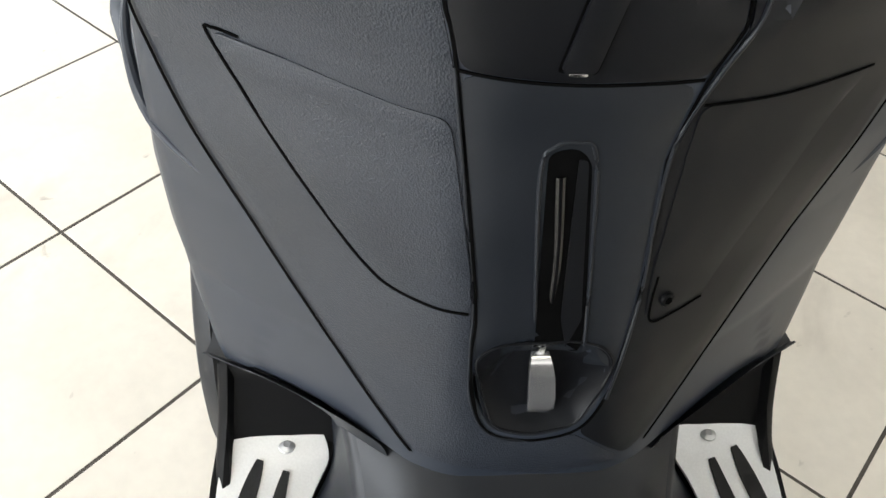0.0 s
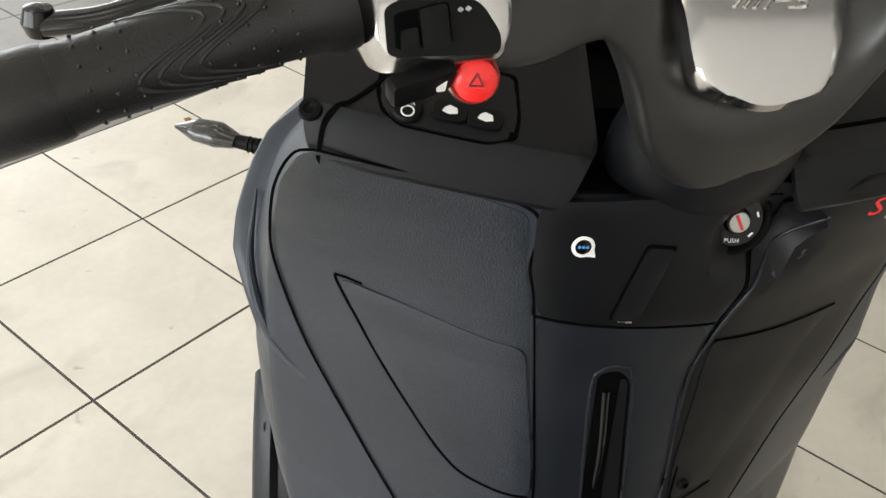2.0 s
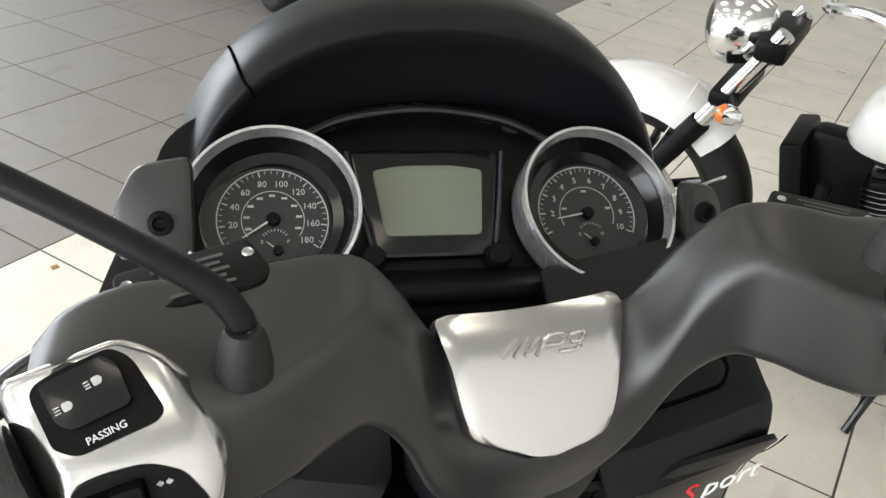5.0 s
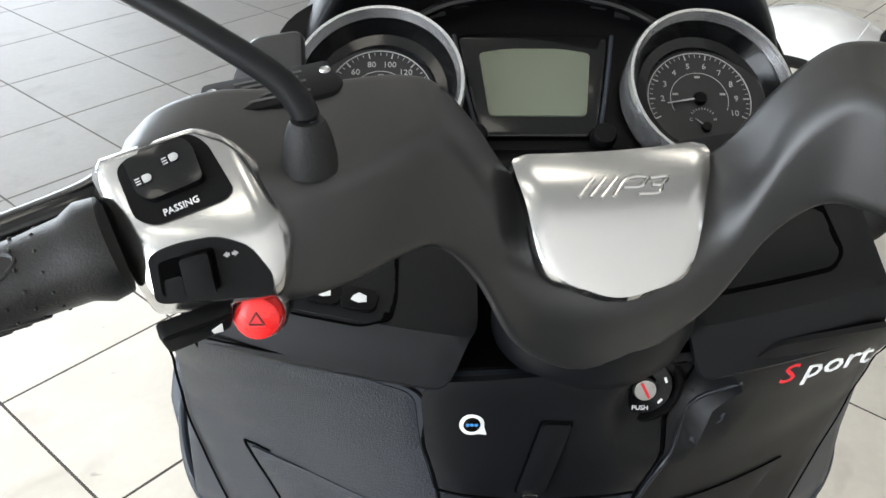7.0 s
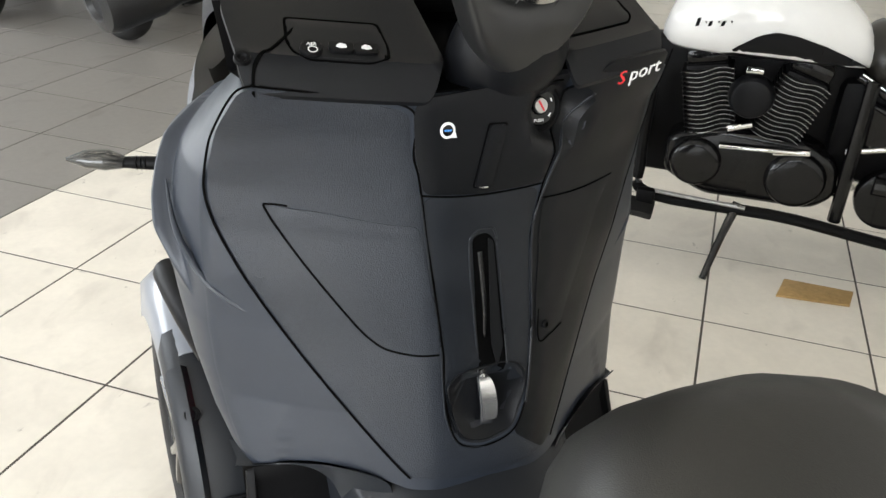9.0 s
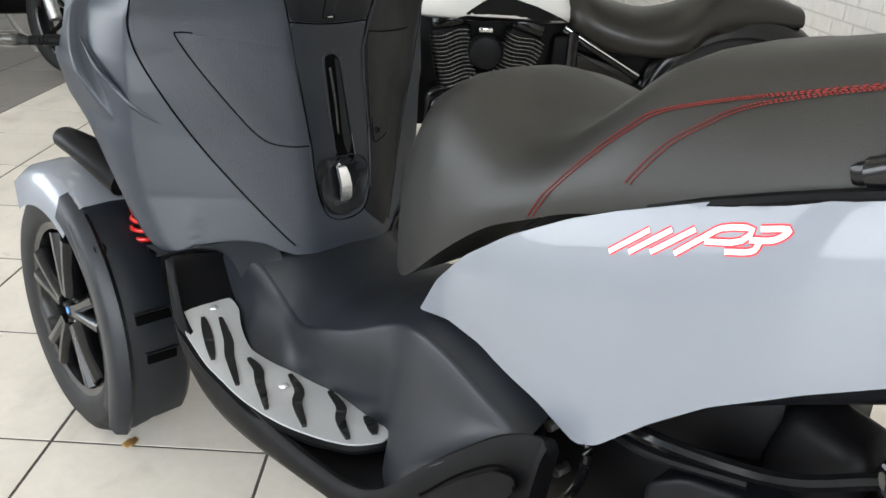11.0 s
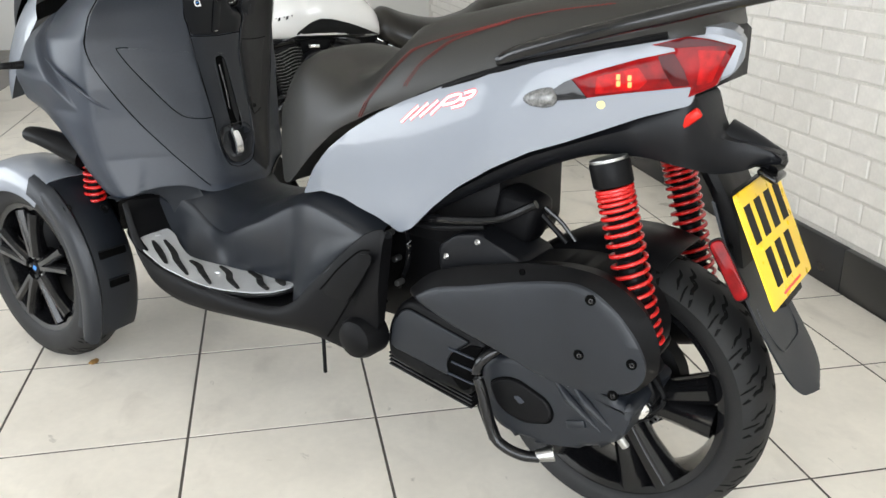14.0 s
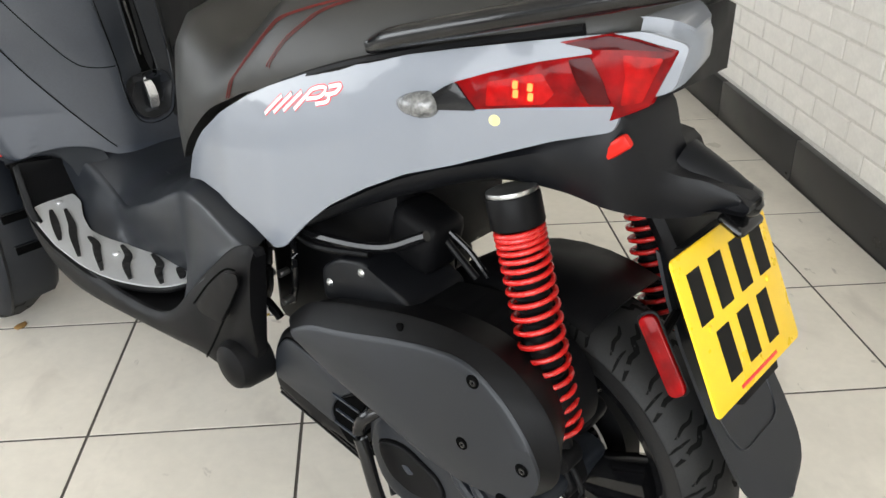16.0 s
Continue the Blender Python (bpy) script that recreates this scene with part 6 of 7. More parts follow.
        part("horn_button", plate_bm([(-.018, -.008), (.010, -.008), (.014, .005), (-.018, .007)], .008, bf @ Matrix.Translation((.002, .001, -.004)), .003, .004), M["black"], bar, "black horn button")
        part("symbol", plate_bm([(-.002, -.0016), (.002, -.003), (.003, .003), (-.002, .001)], .0004, bf @ Matrix.Translation((.006, -.001, .0042)), 0), M["white"], bar)
        rb = frame_on(X((-.1450, .975, 1.0285)), (0, -.93, .22))
        part("hazard_button", lathe_bm([(0, .012), (.0072, .012), (.0094, .0105), (.0100, .006), (.0100, 0)], rb, 26), M["red_button"], bar, "round red hazard button")
        for k in range(3):
            a, b = (rb @ Vector((.0036 * math.cos(q), .0036 * math.sin(q), .0122)) for q in (radians(90 + 120 * k), radians(210 + 120 * k)))
            part("hazard_symbol", cyl_bm(a, b, .0005, n=6), M["thread"], bar, "dark red triangle line")
        part("button_ring", lathe_bm([(.0104, .002), (.0104, .005), (.0114, .0055), (.0124, .003), (.0130, -.010), (.0104, -.010)], rb, 26, True), M["silver"], bar)
        part("symbol", plate_bm([(-.004, -.003), (.004, -.003), (0, .004)], .0003, rb @ Matrix.Translation((0, 0, .012)) @ Matrix.Rotation(.0, 4, "Z"), 0), M["red_print"], bar)
    # brake lever in front of the grip
    lv = [X(p) for p in ((-.165, 1.045, 1.062), (-.200, 1.040, 1.066), (-.225, 1.018, 1.060), (-.255, 1.006, 1.052), (-.282, .997, 1.045), (-.305, .992, 1.039), (-.328, .992, 1.035))]
    part("brake_lever", tube_bm(lv, [.009, .0095, .0090, .0088, .0080, .0070, .0070], n=12, steps=40, flat=.75), M["lacquer"], bar, "gloss black brake lever")
    part("lever_knob", lathe_bm([(0, .008), (.006, .006), (.008, 0), (.006, -.006), (0, -.008)], Matrix.Translation(X((-.330, .993, 1.036))), 14), M["gloss_black"], bar)
    # fluid reservoir
    if True:
        rz = axes(X((-.143, 1.050, 1.094)) if s < 0 else Vector((.208, 1.105, 1.086)), (.94, .30 * -s, .10 * -s) , (-.3, .94, .1)) @ Matrix.Scale(.88, 4)
        part("reservoir", plate_bm([(-.036, -.018), (.030, -.018), (.037, -.010), (.034, .018), (-.034, .018), (-.038, .0)], .012, rz @ Matrix.Translation((0, 0, -.006)), .002, .004), M["black"], bar, "black fluid reservoir lid with small grey print")
        for k in range(5):
            part("print_bar", box_bm(.036 - (k % 2) * .006, .0022, .0003, rz @ Matrix.Translation((0, -.011 + k * .0052, .0062))), M["print_dim"], bar, smooth=False)
        for x in (-.030, .030):
            part("reservoir_screw", lathe_bm([(0, .0004), (.002, .0004), (.0026, .0012), (.0032, 0)], rz @ Matrix.Translation((x, .006, .006)), 12), M["steel"], bar)
        part("reservoir_body", box_bm(.060, .034, .03, rz @ Matrix.Translation((0, 0, -.022)), .006), M["black"], bar)
    # mirror on its stem
    mirror = thing("mirror", "", "")
    mirror.parent = scooter
    mirror["label"] = "black rear-view mirror on a curved stem"
    boot = X((-.123, 1.004, 1.093))
    part("boot", lathe_bm([(.0, .011), (.0070, .011), (.0084, .0085), (.0100, .003), (.0116, -.005), (.0118, -.012)], frame_on(boot, (0, -.05, 1)), 24), M["rubber"], mirror, "black rubber boot")
    st = [X(p) for p in ((-.123, 1.005, 1.100), (-.125, 1.006, 1.108), (-.135, 1.009, 1.120), (-.158, 1.014, 1.134), (-.186, 1.022, 1.148), (-.215, 1.030, 1.161), (-.238, 1.034, 1.171))]
    part("stem", tube_bm(st, [.0058, .0060, .0058, .0057, .0057, .0060, .0066], n=12, steps=30), M["plastic"], mirror)
    part("socket", cyl_bm(X((-.226, 1.032, 1.165)), X((-.262, 1.038, 1.183)), .0105, .0155, n=20, bevel=.002), M["rubber"], mirror)
    part("socket", cyl_bm(X((-.262, 1.038, 1.183)), X((-.272, 1.040, 1.188)), .0135, n=20), M["black"], mirror)
    head = lathe_bm([(0, .030), (.03, .027), (.052, .018), (.062, .004), (.060, -.004), (0, -.004)], axes(X((-.325, 1.048, 1.211)), (1, .1, 0), (0, .1, 1)) @ Matrix.Rotation(math.pi, 4, "Y") @ Matrix.Diagonal((1.15, .72, 1, 1)), 32)
    part("housing", head, M["black"], mirror, "black mirror housing")
    part("mirror_glass", lathe_bm([(0, .0005), (.055, .0005), (.056, -.001)], axes(X((-.325, 1.0435, 1.211)), (1, .1, 0), (0, .1, 1)) @ Matrix.Diagonal((1.15, .72, 1, 1)), 32), M["chrome"], mirror)


grip_set(-1)
grip_set(1)

# ---- instrument panel ----
dash = thing("instrument_panel", "", "")
dash.parent = scooter
dash["label"] = "black instrument panel with two dials and a grey-green display"
DC = .016
DM = axes((DC, 1.279, 1.005), (1, 0, 0), (0, .777, .629))


def dp(x, y, z=0.0):
    return DM @ Vector((x, y, z))


part("panel", plate_bm([(-.190, -.060), (-.10, -.085), (.10, -.085), (.190, -.060), (.205, .0), (.19, .06), (.12, .105), (0, .120), (-.12, .105), (-.19, .06), (-.205, .0)], .02, DM @ Matrix.Translation((0, 0, -.024)), .003, .02), M["black"], dash, "black dash panel")
part("display_bezel", plate_bm([(-.058, .044), (.058, .044), (.044, -.042), (-.044, -.042)], .007, DM @ Matrix.Translation((0, 0, -.004)), .003, .008), M["gloss_black"], dash, "gloss black display surround")
part("display", plate_bm([(-.042, .026), (-.020, .0295), (.020, .0295), (.042, .026), (.036, -.026), (-.036, -.026)], .002, DM @ Matrix.Translation((0, 0, .0032)), .0005, .004), M["lcd"], dash, "blank grey-green liquid crystal display")
for s in (-1, 1):
    part("bezel_edge", tube_bm([dp(s * .060, .042, .003), dp(s * .053, .0, .003), dp(s * .046, -.034, .003)], .0016, n=8), M["plastic_grey"], dash)
    part("set_button", lathe_bm([(0, .010), (.0075, .010), (.009, .008), (.0095, 0)], DM @ Matrix.Translation((s * .047, -.043, .002)), 20), M["black"], dash, "round black set button")
for k in range(9):
    part("warning_lamp", box_bm(.012, .006, .0006, DM @ Matrix.Translation(((k - 4) * .018, .084 - .0012 * (k - 4) ** 2, -.0036)) @ Matrix.Rotation(-.06 * (k - 4), 4, "Z"), .001), M["dial"], dash)
arch = [dp(-.10, .050, .004), dp(-.06, .067, .008), dp(0, .074, .010), dp(.06, .067, .008), dp(.10, .050, .004)]
part("arch_rib", tube_bm(arch, .004, n=10, steps=30), M["gloss_black"], dash)


def gauge(cx, numbers, a0, a1, needle, sub, inner):
    m = DM @ Matrix.Translation((cx, -.010, .0))
    lean = m @ Matrix.Rotation(.10 * (1 if cx > 0 else -1), 4, "Y")
    part("gauge_ring", lathe_bm([(.0500, -.006), (.0515, .005), (.0535, .010), (.0590, .022), (.0602, .0255), (.0625, .0255), (.0635, .022), (.0620, .008), (.0605, -.004)], lean, 64), M["ring"], dash, "polished chrome gauge ring", angle=50)
    part("gauge_well", lathe_bm([(.0410, .001), (.0425, .004), (.0500, .006), (.0560, .016), (.0570, .018)], lean, 48), M["gloss_black"], dash)
    part("gauge_face", lathe_bm([(0, .001), (.050, .001), (.050, -.003)], m, 48), M["dial"], dash, "black dial face with white figures")
    m = m @ Matrix.Scale(.86, 4)
    n = len(numbers)
    for k, w in enumerate(numbers):
        a = radians(a0 + (a1 - a0) * k / (n - 1))
        if w:
            text_ob(w, .0078, m @ Matrix.Translation((.0325 * math.cos(a), .0325 * math.sin(a), .0016)), M["print_grey"], dash, "figure", depth=.0002)
        part("scale_mark", box_bm(.005, .0010, .0004, m @ Matrix.Rotation(a, 4, "Z") @ Matrix.Translation((.0415, 0, .0014))), M["print_grey"], dash, smooth=False)
    fine = bmesh.new()
    for k in range((n - 1) * 4 + 1):
        a = radians(a0 + (a1 - a0) * k / ((n - 1) * 4))
        bmesh.ops.create_cube(fine, size=1, matrix=m @ Matrix.Rotation(a, 4, "Z") @ Matrix.Translation((.0425, 0, .0014)) @ Matrix.Diagonal((.003, .0005, .0003, 1)))
    part("fine_scale", fine, M["print_grey"], dash, smooth=False)["kind"] = "stuff"
    arcm = [m @ Vector((.0452 * math.cos(t), .0452 * math.sin(t), .0014)) for t in (radians(a0 + (a1 - a0) * k / 40) for k in range(41))]
    part("scale_arc", tube_bm(arcm, .0005, n=5, steps=60), M["print_grey"], dash)
    for k, w in enumerate(inner):
        a = radians(a0 + (a1 - a0) * (k + .5) / len(inner))
        part("print_bar", box_bm(.0050, .0020, .0002, m @ Matrix.Translation((.0215 * math.cos(a), .0215 * math.sin(a), .0014))), M["steel"], dash, smooth=False)
    arcm = [m @ Vector((.0255 * math.cos(t), .0255 * math.sin(t), .0013)) for t in (radians(a0 + (a1 - a0) * k / 30) for k in range(31))]
    part("scale_arc", tube_bm(arcm, .0003, n=5, steps=40), M["print_grey"], dash)
    a = radians(needle)
    part("needle", plate_bm([(.0, -.0009), (.030, -.0004), (.030, .0004), (.0, .0009)], .0008, m @ Matrix.Translation((0, 0, .004)) @ Matrix.Rotation(a, 4, "Z"), 0), M["print_grey"], dash, "white needle")
    part("needle_hub", lathe_bm([(0, .006), (.005, .006), (.006, .004), (.006, .001)], m, 20), M["black"], dash)
    s0 = m @ Matrix.Translation((.001, -.021, 0))
    for k in range(9):
        b = radians(140 - k * 12.5)
        part("scale_mark", box_bm(.0022, .0006, .0003, s0 @ Matrix.Translation((.012 * math.cos(b), .012 * math.sin(b), .0014)) @ Matrix.Rotation(b, 4, "Z")), M["print_grey"], dash, smooth=False)
    for w, x in zip(sub, (-.0105, .0105)):
        text_ob(w, .0042, s0 @ Matrix.Translation((x, .0015, .0014)), M["print_grey"], dash, "figure", depth=.0002)
    part("needle", plate_bm([(0, -.0006), (.012, -.0003), (.012, .0003), (0, .0006)], .0006, s0 @ Matrix.Translation((.002, -.006, .0025)) @ Matrix.Rotation(radians(140), 4, "Z"), 0), M["print_grey"], dash)
    part("needle_hub", lathe_bm([(0, .0045), (.004, .0045), (.0045, .001)], s0 @ Matrix.Translation((.002, -.006, 0)), 16), M["black"], dash)


gauge(-.115, ["", "20", "40", "60", "80", "100", "120", "140", "160", "180"], 215, -35, 213, "EF", range(9))
gauge(.123, ["", "2", "3", "4", "5", "6", "7", "8", "9", "10"], 205, -25, 190, "CH", range(3))


def hood_ring(y, a, top, base, p=2.3, n=29):
    r = []
    for k in range(n):
        t = math.pi * (1 - k / (n - 1))
        ca, sa = math.cos(t), math.sin(t)
        r.append(Vector((DC + .010 + a * math.copysign(abs(ca) ** (2 / p), ca), y + .045 * (1 - sa) * (1 if y < 1.4 else .4) * -.4, base + (top - base) * abs(sa) ** (2 / p))))
    return r


hood = smooth_rings([hood_ring(1.345, .168, 1.060, .955), hood_ring(1.330, .178, 1.100, .955), hood_ring(1.318, .186, 1.122, .955), hood_ring(1.322, .193, 1.132, .95), hood_ring(1.345, .199, 1.142, .94), hood_ring(1.40, .206, 1.138, .92), hood_ring(1.47, .208, 1.10, .89), hood_ring(1.54, .20, 1.03, .84), hood_ring(1.60, .18, .93, .78), hood_ring(1.64, .15, .82, .72)], 46)
part("hood", loft_bm(hood, close=False), M["plastic"], dash, "matt black instrument hood", angle=60)
part("hood_lining", loft_bm(smooth_rings([hood_ring(1.345, .168, 1.060, .955), hood_ring(1.37, .172, 1.050, .955), hood_ring(1.40, .165, 1.02, .955)], 8), close=False), M["black"], dash, angle=60)
part("hood_joint", tube_bm([Vector(hood[j][7]) + Vector((0, 0, .0006)) for j in range(8, 26)], .0012, n=6, steps=30), M["void"], dash)
for s in (-1, 1):
    br = [(s * .192, -.085), (s * .192, .020), (s * .214, .016), (s * .222, .000), (s * .220, -.085)] if s > 0 else [(s * .168, -.085), (s * .168, .040), (s * .204, .034), (s * .218, .008), (s * .212, -.085)]
    part("side_bracket", plate_bm(br if s > 0 else br[::-1], .018, axes((DC, 1.262, 1.010), (1, 0, 0), (0, .40, .9)), .004, .008), M["plastic_bar"], dash, "graphite side bracket with a screw")
    part("bracket_screw", lathe_bm([(0, .001), (.0035, .001), (.005, .0045), (.0075, .004), (.0085, 0)], axes((DC, 1.262, 1.010), (1, 0, 0), (0, .40, .9)) @ Matrix.Translation((s * (.189 if s < 0 else .206), -.004, .018)), 16), M["black"], dash)
# cowl lip between the dials and the yoke
part("lower_cowl", loft_bm(smooth_rings([[Vector((DC + u * a, y + .02 * u * u, z - .012 * u * u)) for u in (-1, -.7, -.35, 0, .35, .7, 1)] for a, y, z in ((.12, 1.215, .960), (.12, 1.205, .972), (.13, 1.215, .978), (.16, 1.250, .968), (.20, 1.262, .945), (.22, 1.24, .90))], 14), close=False), M["black"], dash, "black lower cowl", angle=60)
# Solid black block paints the shade of the slot below the cowl.
part("cowl_slot", box_bm(.12, .012, .016, Matrix.Translation((DC, 1.196, .955)), .005), M["void"], dash)
part("cowl_well", loft_bm([[Vector((DC + u * a, y, z)) for u in (-1, -.5, 0, .5, 1)] for a, y, z in ((.23, 1.26, .955), (.23, 1.20, .90), (.22, 1.13, .90))], close=False), M["black"], dash)

# front fairing and indicators
nose = smooth_rings([hood_ring(1.40, .240, .955, .83), hood_ring(1.50, .236, .93, .74), hood_ring(1.60, .215, .88, .64), hood_ring(1.68, .17, .82, .62), hood_ring(1.72, .11, .76, .62)], 20)
part("nose_fairing", loft_bm(nose, close=False), M["grey_paint"], scooter, "light grey painted nose fairing", angle=60)
for s in (-1, 1):
    def Y(p):
        return Vector(p) if s < 0 else Vector((2 * CX - p[0], p[1], p[2]))
    fi = part("front_indicator", tube_bm([Y((-.300, 1.412, .738)), Y((-.318, 1.418, .741)), Y((-.340, 1.425, .742)), Y((-.362, 1.434, .741))], [.010, .0165, .0145, .003], n=14, flat=.75, steps=16), M["smoked_lens"], scooter, "smoked clear front indicator")
    part("stalk", tube_bm([Y((-.255, 1.394, .738)), Y((-.302, 1.413, .738))], [.009, .007], n=12, steps=4), M["black"], fi)
    for k in range(3):
        part("stalk_ring", lathe_bm([(.006, -.0015), (.009, 0), (.006, .0015)], frame_on(Y((-.286 + k * .005, 1.406 - k * .002, .738)), (1, -.3, 0)), 12), M["black"], fi)
    # suspension parts behind the wheel
    part("front_arm", tube_bm([Y((-.10, 1.50, .34)), Y((-.16, 1.47, .33)), Y((-.19, 1.502, .24))], [.022, .02, .022], n=12), M["black"], scooter)
    spring(Y((-.178, 1.315, .505)), Y((-.182, 1.330, .395)), .022, .0040, 7, scooter)
    part("spring_tube", cyl_bm(Y((-.178, 1.313, .52)), Y((-.182, 1.332, .38)), .014, n=12), M["black"], scooter)
    part("spring_seat", cyl_bm(Y((-.178, 1.313, .52)), Y((-.178, 1.315, .505)), .025, n=16, bevel=.002), M["steel"], scooter)
    part("side_horn", tube_bm([Y((-.225, 1.270, .545)), Y((-.242, 1.320, .566)), Y((-.256, 1.372, .580)), Y((-.262, 1.412, .584)), Y((-.264, 1.424, .585))], [.034, .030, .024, .020, .012], n=16, flat=.85), M["black"], scooter, "black side duct")
part("front_core", box_bm(.26, .34, .36, Matrix.Translation((CX, 1.36, .50)), .05), M["void"], scooter)

# ---- the parked motorcycles ----


def simple_wheel(parent, c, R, half, rim, spokes=7):
    m = Matrix.Translation(c) @ Matrix(((0, 0, 1, 0), (1, 0, 0, 0), (0, 1, 0, 0), (0, 0, 0, 1)))
    bm = tyre_bm(R, half, rim, 48)
    bm.transform(m)
    part("tyre", bm, M["rubber"], parent, "black tyre", angle=60)
    part("rim", lathe_bm([(rim + .004, -half * .8), (rim - .012, -half * .7), (rim - .018, 0), (rim - .012, half * .7), (rim + .004, half * .8)], m, 48), M["gloss_black"], parent)
    part("hub", lathe_bm([(0, -half), (.035, -half), (.045, 0), (.035, half), (0, half)], m, 20), M["gloss_black"], parent)
    for k in range(spokes):
        a = 2 * math.pi * k / spokes
        d = Vector((math.cos(a), math.sin(a), 0))
        sp = tube_bm([d * .035, d * (rim - .012)], [.014, .010], n=8, steps=4)
        sp.transform(m)
        part("spoke", sp, M["gloss_black"], parent)
    part("brake_disc", lathe_bm([(.07, -half * .9), (.145, -half * .9), (.145, -half * .82), (.07, -half * .82)], m, 40, True), M["steel"], parent)


def tank_rings(stations):
    return smooth_rings([[Vector((w * a, y, z0 + (z1 - z0) * b)) for a, b in ((-.55, 0), (-.92, .12), (-1, .42), (-.90, .72), (-.55, .94), (0, 1), (.55, .94), (.90, .72), (1, .42), (.92, .12), (.55, 0))] for y, z0, z1, w in stations], 26)


# cruiser: its own y runs forward
CR = axes((1.46, 2.10, 0), (.6910, .7231, 0), (-.7231, .6910, 0)) @ Matrix.Rotation(radians(-5), 4, "Y")
cruiser = thing("motorcycle", "white and black cruiser motorcycle leaning on its side stand", "motorcycle", "parked motorcycles")
simple_wheel(cruiser, (0, .76, .315), .315, .060, .225)
simple_wheel(cruiser, (0, -.80, .315), .315, .085, .200)
tk = tank_rings([(.30, .63, .66, .03), (.27, .612, .74, .085), (.20, .608, .80, .125), (.10, .610, .835, .148), (.0, .612, .835, .152), (-.10, .612, .80, .140), (-.18, .612, .74, .115), (-.235, .615, .67, .075), (-.25, .62, .645, .03)])
part("tank", loft_bm(tk), M["white_paint"], cruiser, "white gloss fuel tank", angle=70)


def tank_side(y, z, d):
    j = min(range(len(tk)), key=lambda q: abs(tk[q][0].y - y))
    a, b = tk[j], tk[min(j + 1, len(tk) - 1)]
    side = [(p.z, p.x) for p in a[:6]]
    x = float(np.interp(z, [s[0] for s in side], [s[1] for s in side]))
    return Vector((x - d, y, z))


part("tank_panel", patch_bm([(.150, .613), (.105, .655), (.06, .690), (.02, .705), (-.03, .700), (-.10, .680), (-.17, .650), (-.222, .622), (-.1, .618), (.05, .614)], tank_side, thick=.003, lift=.001, r=.012, step=.02), M["plastic"], cruiser, "matt black tank panel")
for k in range(6):
    part("emblem_bar", patch_bm([(.218 - k * .0155, .688 + k * .003), (.209 - k * .0155, .690 + k * .003), (.205 - k * .0155, .703 + k * .003 + (.008 if k == 0 else 0)), (.214 - k * .0155, .701 + k * .003 + (.008 if k == 0 else 0))], tank_side, thick=.0008, lift=.001, r=.001, step=.03), M["black"], cruiser, "dark emblem stroke")
for y0, lean in ((.150, .20), (-.055, -.30)):
    # finned cylinder standing in the vee
    m = Matrix.Translation((-.03, y0, .49)) @ Matrix.Rotation(-lean, 4, "X")
    part("cylinder", box_bm(.15, .115, .20, m, .015), M["black"], cruiser, "black engine cylinder")
    for k in range(14):
        pts = [m @ Vector((-.080 + .004 * math.sin(t * 9), -.066 + .132 * t, -.085 + k * .0130 + .006 * math.sin(t * 6.3))) for t in (j / 8 for j in range(9))]
        part("cooling_fin", tube_bm(pts, .0008, n=6, steps=12), M["steel"], cruiser, "bright fin edge")
        part("fin_plate", box_bm(.158, .130, .004, m @ Matrix.Translation((0, 0, -.085 + k * .0130))), M["black"], cruiser, smooth=False)
    part("rocker_cover", box_bm(.13, .11, .045, m @ Matrix.Translation((0, 0, .115)), .015), M["gloss_black"], cruiser)
# Black block added to hide the wall seen between tank, fins and rails.
part("frame_core", box_bm(.08, .62, .40, Matrix.Translation((.01, .06, .425)), .02), M["black"], cruiser, "plain black backing block inside the engine")
part("air_cleaner", cyl_bm((-.10, .045, .52), (-.145, .045, .52), .062, .052, n=28, bevel=.010), M["plastic"], cruiser, "matt black air cleaner")
part("bright_cap", box_bm(.02, .045, .014, Matrix.Translation((-.12, .05, .592)), .004), M["chrome"], cruiser)
part("crankcase", yz_plate([(.24, .38), (.10, .42), (-.12, .41), (-.21, .36), (-.225, .27), (-.17, .22), (.12, .215), (.24, .27)], .10, -.115, .02, .03), M["gloss_black"], cruiser, "gloss black crankcase", angle=50)
for y, z, r in ((.155, .315, .075), (-.11, .305, .085)):
    part("case_cover", cyl_bm((-.10, y, z), (-.140, y, z), r, r * .85, n=30, bevel=.012), M["gloss_black"], cruiser, "round black case cover")
for p, q, r, mt in (((-.13, .10, .375), (-.13, -.10, .388), .006, "chrome"), ((-.135, .09, .43), (-.12, .03, .445), .010, "chrome"), ((-.12, -.04, .375), (-.13, -.13, .392), .009, "chrome"), ((-.10, -.215, .40), (-.10, -.36, .43), .009, "chrome"), ((-.09, -.20, .60), (-.11, -.46, .46), .011, "gloss_black"), ((-.105, -.205, .612), (-.128, -.46, .475), .004, "chrome")):
    part("fitting", cyl_bm(p, q, r, n=10, bevel=.001), M[mt], cruiser)
part("frame_rail", tube_bm([(-.12, .30, .55), (-.13, .30, .30), (-.14, .26, .205), (-.14, -.1, .20), (-.14, -.45, .17), (-.12, -.55, .25)], .016, n=10), M["black"], cruiser, "black frame rail")
part("frame_rail", cyl_bm((-.11, -.235, .60), (-.11, -.235, .20), .018, n=10), M["gloss_black"], cruiser)
part("foot_rest", box_bm(.09, .12, .02, Matrix.Translation((-.20, .30, .19)) @ Matrix.Rotation(.1, 4, "X"), .006), M["rubber"], cruiser)
part("shift_rod", cyl_bm((-.155, .27, .225), (-.155, .0, .215), .006, n=8), M["steel"], cruiser)
part("shift_lever", box_bm(.03, .05, .09, Matrix.Translation((-.17, .27, .19)), .008), M["black"], cruiser)
